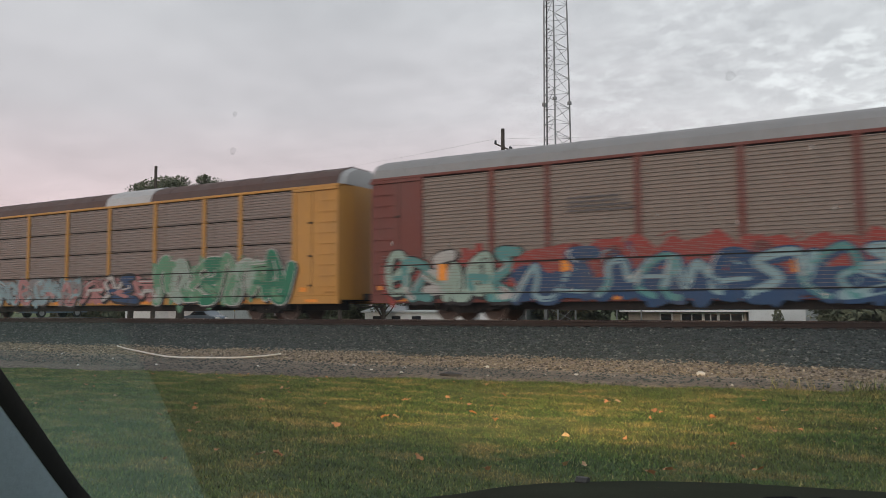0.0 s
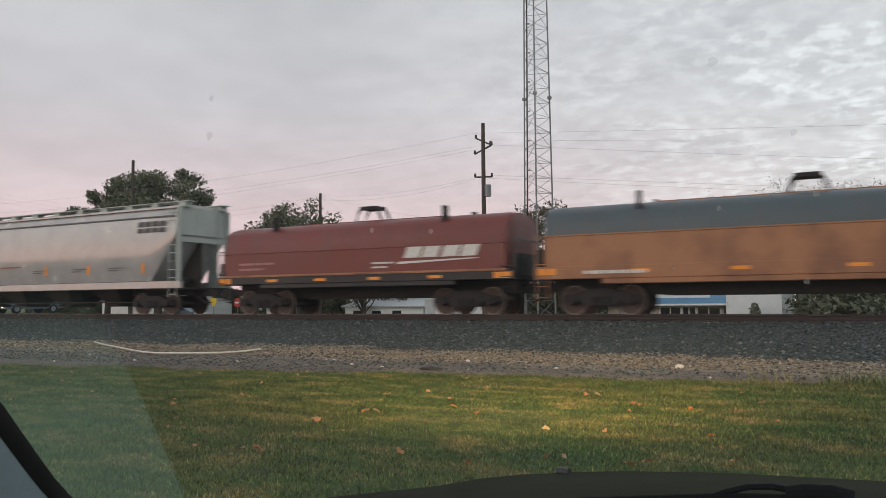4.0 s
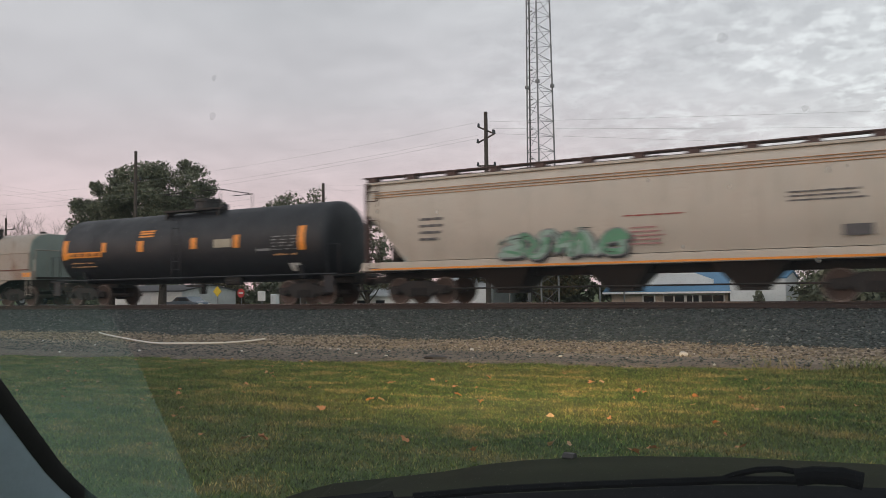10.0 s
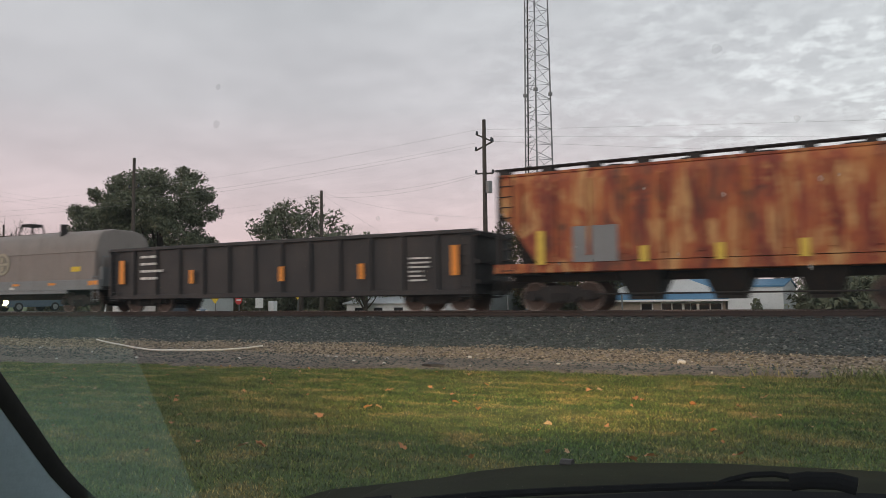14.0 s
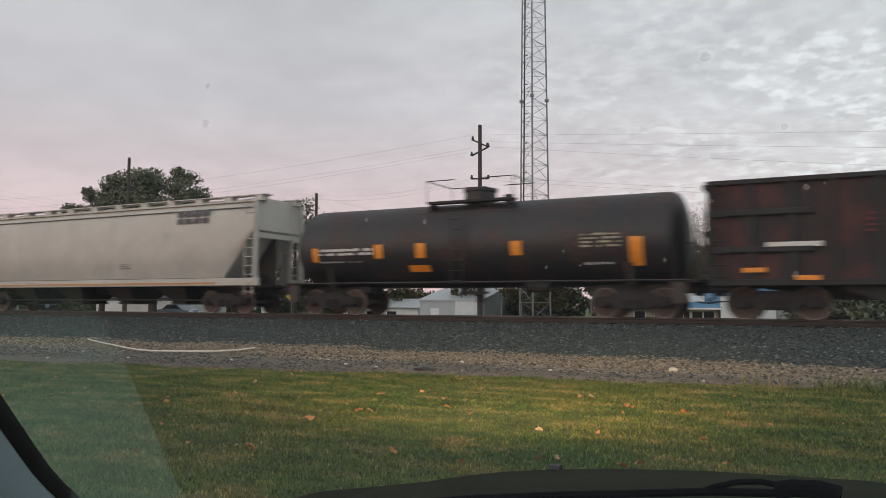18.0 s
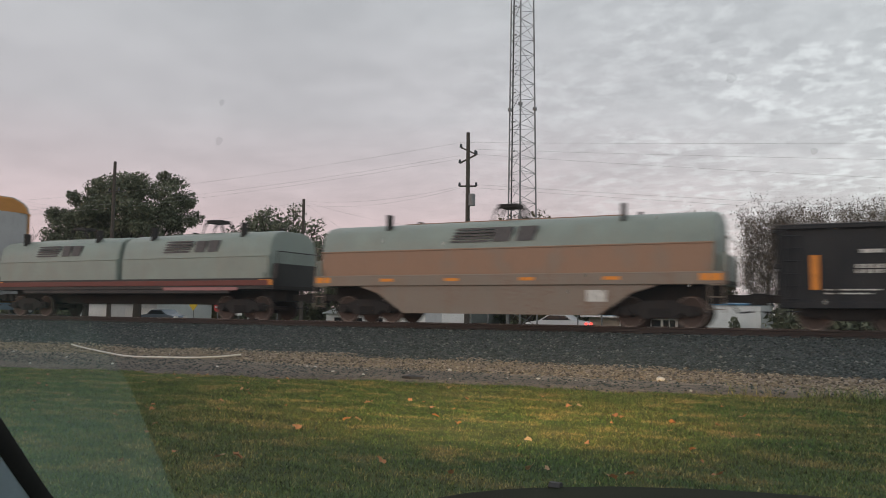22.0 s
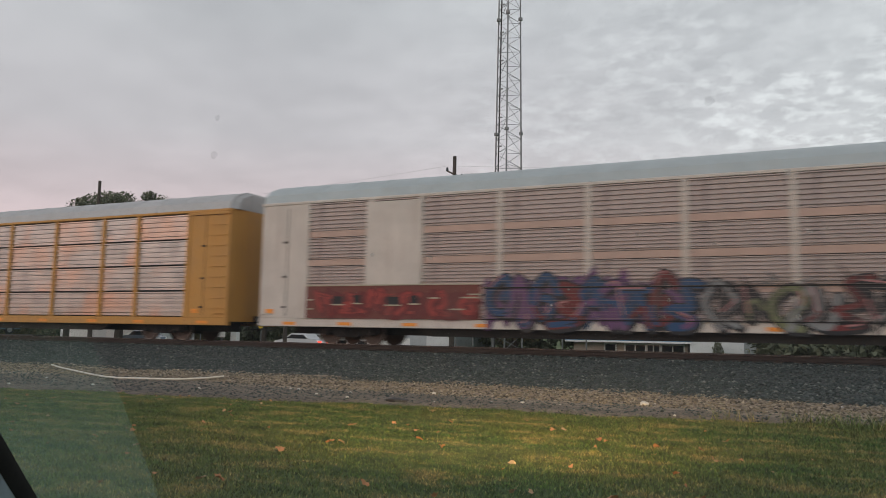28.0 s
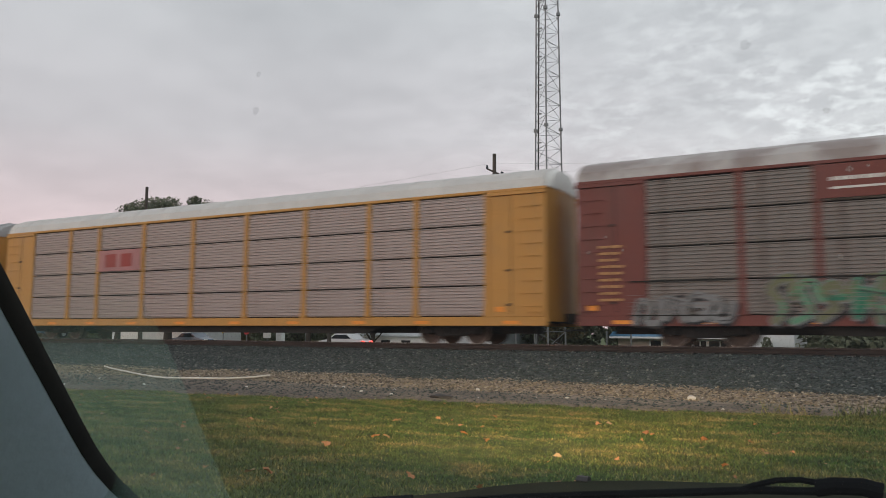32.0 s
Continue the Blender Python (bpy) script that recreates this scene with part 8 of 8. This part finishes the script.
def rock(x, y, z, s, material, name, label, seed):
    rr = random.Random(seed)
    bm = bmesh.new()
    bmesh.ops.create_icosphere(bm, subdivisions=2, radius=1)
    for v in bm.verts:
        v.co *= 1 + rr.uniform(-0.2, 0.2)
        v.co.x *= s[0]; v.co.y *= s[1]; v.co.z *= s[2]
    me = bpy.data.meshes.new(name)
    bm.to_mesh(me)
    bm.free()
    me.materials.append(material)
    ob = new(name, me)
    ob.location = (x, y, z)
    return tagged(ob, label, "stone" if "stone" in name else "debris")


WST = plain("white_stone", (0.48, 0.47, 0.45), 0.8)
rock(-2.9, 14.5, 0.08, (0.08, 0.06, 0.045), WST, "white_stone", "white stone lying on the gravel strip", 1)
rock(-7.09, 14.42, 0.07, (0.045, 0.04, 0.028), WST, "white_stone", "small pale stone on the gravel strip", 2)
rock(-6.85, 12.45, 0.07, (0.22, 0.10, 0.045), BLACK, "dark_debris", "flat black scrap lying at the lawn's edge", 3)
for i, (x, y) in enumerate(((-11.6, 12.6), (-8.9, 12.9), (-9.9, 13.7), (-4.9, 13.6), (-14.0, 12.0), (-8.0, 12.6))):
    rock(x, y, 0.06, (0.038, 0.03, 0.02), WST, "white_stone", "small pale stone on the gravel strip", 10 + i)

# fallen leaves on the lawn: a curled, lobed blade each
def leaf_mesh(seed):
    rr = random.Random(seed)
    n = 11
    v = [(0, 0, 0.012)]
    for i in range(n):
        a = 2 * math.pi * i / n
        r = 0.062 * (1.0 if i % 2 == 0 else 0.62) * rr.uniform(0.85, 1.15)
        v.append((r * math.cos(a), r * math.sin(a) * 0.85, 0.028 * abs(math.cos(a + seed)) + rr.uniform(0, 0.012)))
    f = [(0, i + 1, (i + 1) % n + 1) for i in range(n)]
    me = Mesh().add(v, f).data("fallen_leaf")
    me.materials.append(LEAF)
    return me


LEAF_ME = [leaf_mesh(i) for i in range(5)]
random.seed(12)
spots = [(-5.05, 6.69), (-4.84, 7.5), (-4.51, 5.15), (-0.86, 6.33), (-2.67, 7.11), (-1.45, 6.02), (-4.23, 8.21), (-4.95, 7.45), (-4.6, 5.05), (-2.2, 5.9), (-1.55, 5.85), (-1.7, 9.1), (-1.0, 8.4), (-1.05, 10.0), (-3.05, 10.0), (-3.15, 9.9)]
while len(spots) < 110:
    x, y = random.uniform(-13, 2.5), 4.4 + 7.2 * random.random()
    if x > -1.9 * y:
        spots.append((x, y))
for i, (x, y) in enumerate(spots):
    ob = new("fallen_leaf", LEAF_ME[i % 5])
    big = 0.9 if i < 16 else random.uniform(0.3, 0.75)
    ob.matrix_world = pose(x, y, 0.045, random.uniform(-35, 35), random.uniform(-35, 35), random.uniform(0, 360)) @ Matrix.Scale(big, 4)
    tagged(ob, "dry brown fallen leaf on the lawn", "leaf", "fallen leaves")

# ------------------------------------------------------------------ the car that the view is taken from
veh = empty("own_car", "dark car parked on the lawn with a dusty windscreen", "car")
# driver's side windscreen pillar: pale trim with a black rubber edge
E0 = Vector((-0.674, 0.431, 1.20))
DN = (Vector((-0.774, 0.592, 1.05)) - E0) / 0.15
TOWARD = Vector((0.83, -0.54, 0.05)).normalized()       # to the driver's eye
OUT = DN.cross(TOWARD).normalized()


def along(p, s0, s1, name, material, label=""):
    """A bar along the pillar; its foot bends in under the glass."""
    rings = []
    for i in range(41):
        q = s0 + (s1 - s0) * i / 40
        k = max(0.0, q - 0.10)
        foot = OUT * (-1.6 * k * k) - Vector((0, 0, 1)) * 0.0
        rings.append([tuple(E0 + DN * q + foot + a) for a in p])
    part(name, Mesh().loft(rings), material, veh, label, smooth=0.7)


along([OUT * 0.015 + TOWARD * 0.012, OUT * 0.040 + TOWARD * 0.024, OUT * 0.16 + TOWARD * 0.03, OUT * 0.24 + TOWARD * 0.0, OUT * 0.2 - TOWARD * 0.06, OUT * 0.03 - TOWARD * 0.03], -0.6, 0.46, "pillar_trim", PILLAR, "pale grey-blue windscreen pillar trim")
along([Vector((0, 0, 0)), OUT * 0.006 + TOWARD * 0.009, OUT * 0.016 + TOWARD * 0.013, OUT * 0.018 - TOWARD * 0.02, OUT * 0.006 - TOWARD * 0.02], -0.6, 0.46, "pillar_seal", RUBBER, "black rubber edge of the pillar")
# bonnet: far rim, falling to the cowl
RIM = [(-1.285, 1.50, 0.755), (-1.163, 1.531, 0.797), (-1.105, 1.519, 0.815), (-0.976, 1.564, 0.832), (-0.872, 1.629, 0.842), (-0.808, 1.694, 0.850), (-0.723, 1.766, 0.855), (-0.620, 1.834, 0.857), (-0.516, 1.905, 0.856), (-0.306, 2.004, 0.853), (0.030, 2.12, 0.843), (0.988, 2.10, 0.80)]
COWL = [(-1.09, 0.90, 0.64), (-0.967, 1.005, 0.72), (-0.884, 1.079, 0.80), (-0.790, 1.164, 0.86), (-0.707, 1.227, 0.868), (-0.572, 1.307, 0.872), (-0.426, 1.365, 0.874), (-0.281, 1.423, 0.874), (-0.125, 1.481, 0.873), (0.031, 1.534, 0.872), (0.624, 1.693, 0.86), (0.988, 1.693, 0.82)]
NOSE = [(x * 1.02, y + 0.50, z - 0.14) for x, y, z in RIM]
LOW = [(x * 1.02, y + 0.62, z - 0.45) for x, y, z in RIM]
hood = Mesh()
rows_h = [COWL, [tuple((Vector(a) * 0.5 + Vector(b) * 0.5) + Vector((0, 0, 0.006))) for a, b in zip(COWL, RIM)], RIM, NOSE, LOW]
nn = len(RIM)
hood.v = [p for r in rows_h for p in r]
hood.f = [(a * nn + i, a * nn + i + 1, (a + 1) * nn + i + 1, (a + 1) * nn + i) for a in range(len(rows_h) - 1) for i in range(nn - 1)]
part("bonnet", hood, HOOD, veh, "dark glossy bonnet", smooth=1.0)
cw = Mesh()
CB = [(-1.0, 0.72, 0.86), (-0.936, 0.846, 0.905), (-0.894, 0.936, 0.928), (-0.801, 1.058, 0.930), (-0.697, 1.159, 0.930), (-0.572, 1.233, 0.930), (-0.426, 1.296, 0.938), (-0.281, 1.360, 0.947), (-0.125, 1.418, 0.951), (0.031, 1.473, 0.950), (0.624, 1.608, 0.93), (0.988, 1.608, 0.9)]
CF = [(x + 0.01, y - 0.25, z - 0.02) for x, y, z in CB]
CD = [(x, y + 0.02, z - 0.07) for x, y, z in COWL]
cw.v = CF + CB + CD
cw.f = [(a * nn + i, a * nn + i + 1, (a + 1) * nn + i + 1, (a + 1) * nn + i) for a in range(2) for i in range(nn - 1)]
cw.v = [(x, y, z - 0.016) for x, y, z in cw.v]
part("cowl", cw, SCUTTLE, veh, "matt black cowl below the windscreen", smooth=1.0)
part("washer_nozzle", Mesh().slab(-0.650, -0.622, 1.81, 1.84, 0.85, 0.868, 0.008), BLACK, veh, "small washer nozzle")
part("wiper_blade", Mesh().tube([(-0.613, 1.048, 0.949), (-0.507, 1.104, 0.958), (-0.405, 1.146, 0.965), (-0.264, 1.187, 0.976), (-0.173, 1.204, 0.985), (-0.092, 1.213, 0.99)], 0.006, 6), SCUTTLE, veh)
part("wiper_arm", Mesh().tube([(-0.195, 1.201, 0.982), (-0.173, 1.204, 0.992), (-0.143, 1.208, 1.001), (-0.113, 1.212, 1.004), (-0.085, 1.214, 1.001)], 0.0045, 6), SCUTTLE, veh)
part("wiper_pivot", Mesh().tube([(-0.094, 1.213, 0.994), (-0.071, 1.215, 0.999), (-0.036, 1.216, 1.001), (-0.011, 1.217, 0.996)], 0.012, 10), SCUTTLE, veh)
# two ends of the dark scuttle grille under the glass
for p, q in (((-0.605, 0.977, 0.975), (-0.696, 0.911, 0.970)), ((-0.704, 0.905, 0.970), (-0.94, 0.735, 0.955))):
    part("scuttle_grille", Mesh().loft([[(x, y, z), (x + 0.012, y - 0.03, z), (x + 0.012, y - 0.03, z - 0.06), (x + 0.02, y, z - 0.06)] for x, y, z in (p, q)]), SCUTTLE, veh, "black scuttle grille")
# windscreen: the dust that the wiper does not reach
dust = part("windscreen_dust", Mesh().add([(-0.655, 0.745, 0.0), (-0.697, 0.70, 0.25), (-0.745, 0.65, 0.68), (-0.79, 0.60, 1.0), (-0.95, 0.40, 1.0), (-0.90, 0.46, 0.68), (-0.86, 0.5, 0.25), (-0.82, 0.54, 0.0)],
                                           [(0, 1, 6, 7), (1, 2, 5, 6), (2, 3, 4, 5)]), FILM, veh, "film of dust on the windscreen")
dust.location = (0, 0, 0.92)
dust.scale = (1, 1, 0.38)
pane = part("windscreen", Mesh().add([(-0.474 * d + 0.88 * u, 0.88 * d + 0.474 * u, z) for d, z in ((1.05, 0.95), (0.5, 1.62)) for u in (-0.72, 1.25)], [(0, 1, 3, 2)]), PANE, veh, "clear windscreen glass")
pane.visible_shadow = False
# dried spots on the glass
SPOTS_PALE = [(-0.261, 0.80, 1.31), (-0.191, 0.814, 1.369), (-0.115, 0.831, 1.359), (-0.026, 0.838, 1.369), (-0.244, 0.805, 1.295), (-0.278, 0.794, 1.293), (-0.396, 0.738, 1.342),
              (-0.044, 0.833, 1.429), (-0.01, 0.843, 1.372), (-0.164, 0.844, 1.301), (-0.452, 0.709, 1.344), (-0.038, 0.85, 1.284)]
SPOTS_DARK = [(-0.567, 0.588, 1.475), (-0.574, 0.593, 1.438), (-0.12, 0.851, 1.516)]
for pts, rad, mt, nm in ((SPOTS_PALE, 0.0022, SPECK_PALE, "pale dried spot"), (SPOTS_DARK, 0.0045, SPECK_DARK, "dark smudge")):
    for i, (x, y, z) in enumerate(pts):
        k = rad * (0.7 + 0.25 * (i % 4))
        part("glass_spot", Mesh().add([(k * math.cos(q) * (1 + 0.2 * math.sin(3 * q + i)), 0, k * math.sin(q)) for q in (2 * math.pi * j / 12 for j in range(12))], [tuple(range(12))]), mt, veh, nm + " on the windscreen", loc=(x, y, z))
# lamps at the nose, body and wheels that carry the bonnet
for x, y in ((-0.74, 2.40), (0.55, 2.82)):
    part("headlight", Mesh().slab(x - 0.16, x + 0.16, y - 0.08, y + 0.02, 0.56, 0.70, 0.03), HEADLAMP, veh, "lit headlight")
    lamp = new("headlamp_beam", bpy.data.lights.new("headlamp_beam", "SPOT"))
    lamp.data.energy = 2700
    lamp.data.color = (1.0, 0.64, 0.24)
    lamp.data.spot_size = radians(66)
    lamp.data.spot_blend = 1.0
    lamp.data.shadow_soft_size = 0.08
    lamp.matrix_world = look((x - 0.03, y + 0.10, 0.66), (x - 4.6, y + 8.5, 0.06)) @ Matrix.Diagonal((1.0, 0.14, 1.0, 1.0))
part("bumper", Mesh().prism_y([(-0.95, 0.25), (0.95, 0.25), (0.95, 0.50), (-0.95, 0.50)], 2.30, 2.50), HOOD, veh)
for x, y in ((-0.86, 1.75), (0.80, 2.1)):
    part("wheel", Mesh().loft([[(x + d, y + 0.33 * math.cos(2 * math.pi * i / 20), 0.33 + 0.33 * math.sin(2 * math.pi * i / 20)) for i in range(20)] for d in (-0.1, 0.1)]), RUBBER, veh)

# the rest of the body, behind the windscreen: sides, tail, roof and its posts
RIGHT, AHEAD = Vector((0.943, 0.333, 0)), Vector((-0.333, 0.943, 0))


def car_pt(u, f, z):
    return tuple(RIGHT * u + AHEAD * f + Vector((0, 0, z)))


def car_bar(name, path, wu, wz, material, label=""):
    """A bar of rectangular section through points (u, f, z)."""
    part(name, Mesh().loft([[car_pt(u - wu, f, z - wz), car_pt(u + wu, f, z - wz), car_pt(u + wu, f, z + wz), car_pt(u - wu, f, z + wz)] for u, f, z in path]), material, veh, label)


for u, s in ((-0.60, -1), (1.56, 1)):
    prof = [(0.0, 0.28), (0.05 * s, 0.50), (0.05 * s, 0.72), (0.0, 0.90), (-0.06 * s, 0.90), (-0.06 * s, 0.28)]
    rings = [[car_pt(u + a, f, z) for a, z in prof] for f in (1.0, 0.2, -0.9, -1.9, -2.9)]
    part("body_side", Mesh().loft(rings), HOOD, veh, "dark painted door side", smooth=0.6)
    car_bar("rear_post", [(u - 0.02 * s, -1.15, 0.88), (u - 0.14 * s, -1.0, 1.52)], 0.03, 0.05, HOOD)
    car_bar("tail_post", [(u - 0.02 * s, -2.6, 0.88), (u - 0.16 * s, -2.1, 1.54)], 0.03, 0.05, HOOD)
    car_bar("roof_rail", [(u - 0.15 * s, 0.30, 1.55), (u - 0.15 * s, -1.0, 1.60), (u - 0.15 * s, -2.15, 1.55)], 0.03, 0.025, HOOD)
    part("rear_wheel", Mesh().loft([[car_pt(u - 0.12 * s + d, -1.75 + 0.33 * math.cos(2 * math.pi * i / 20), 0.33 + 0.33 * math.sin(2 * math.pi * i / 20)) for i in range(20)] for d in (-0.1, 0.1)]), RUBBER, veh)
roof = Mesh()
for f, z in ((0.28, 1.56), (-0.4, 1.61), (-1.2, 1.62), (-2.2, 1.56)):
    roof.v += [car_pt(u, f, z + dz - 0.05 * ((u - 0.48) / 0.9) ** 2) for dz in (0.0, 0.03) for u in (-0.42, -0.1, 0.48, 1.06, 1.38)]
for a in range(3):
    for i in range(4):
        p = a * 10 + i
        roof.f += [(p, p + 1, p + 11, p + 10), (p + 5, p + 15, p + 16, p + 6)]
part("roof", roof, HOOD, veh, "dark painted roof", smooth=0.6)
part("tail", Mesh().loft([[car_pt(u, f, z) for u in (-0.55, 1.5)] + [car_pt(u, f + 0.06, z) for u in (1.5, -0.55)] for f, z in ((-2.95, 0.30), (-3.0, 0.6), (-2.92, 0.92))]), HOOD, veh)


# ------------------------------------------------------------------ what moves
SPEED = 17.35


def motions():
    # the sedan comes along the road, brakes and waits
    walk(WHITE_CAR, [(t, pose(x, 56.2, -0.36, 0, 0, 180)) for t, x in ((0.0, 75.0), (16.0, 62.0), (18.5, 32.0), (20.0, 8.0), (21.0, -8.0), (22.0, -18.5), (23.4, -31.2), (24.0, -36.2), (25.0, -39.4), (26.3, -40.3), (32.0, -40.4))])
    for car, mid, half in CARS:
        walk(car, [(t, pose(mid + 0.2 + SPEED * t, TRACK_Y, RAILTOP)) for t in (0.0, 8.0, 16.0, 24.0, 32.0)])
        # the wheels roll while their car is near the view
        t0, t1 = max(0.0, (-62 - mid - half) / SPEED), min(32.0, (6 - mid + half) / SPEED)
        if t1 <= t0:
            continue
        n0, n1 = math.ceil(t0 * FPS), math.floor(t1 * FPS)
        times = [n / FPS for n in range(n0, n1 + 1)]
        for truck in car.children:
            for w in truck.children:
                if not w.name.startswith("wheelset"):
                    continue
                p = w.location.copy()
                turn = lambda t: math.degrees(SPEED * (t - times[0]) / 0.456)
                rows = [(t, pose(p.x, p.y, p.z, 0, turn(t), 0)) for t in times]
                if times[0] > 0:
                    rows.insert(0, (0.0, rows[0][1]))
                if times[-1] < 32.0:
                    rows.append((32.0, rows[-1][1]))
                walk(w, rows)


motions()
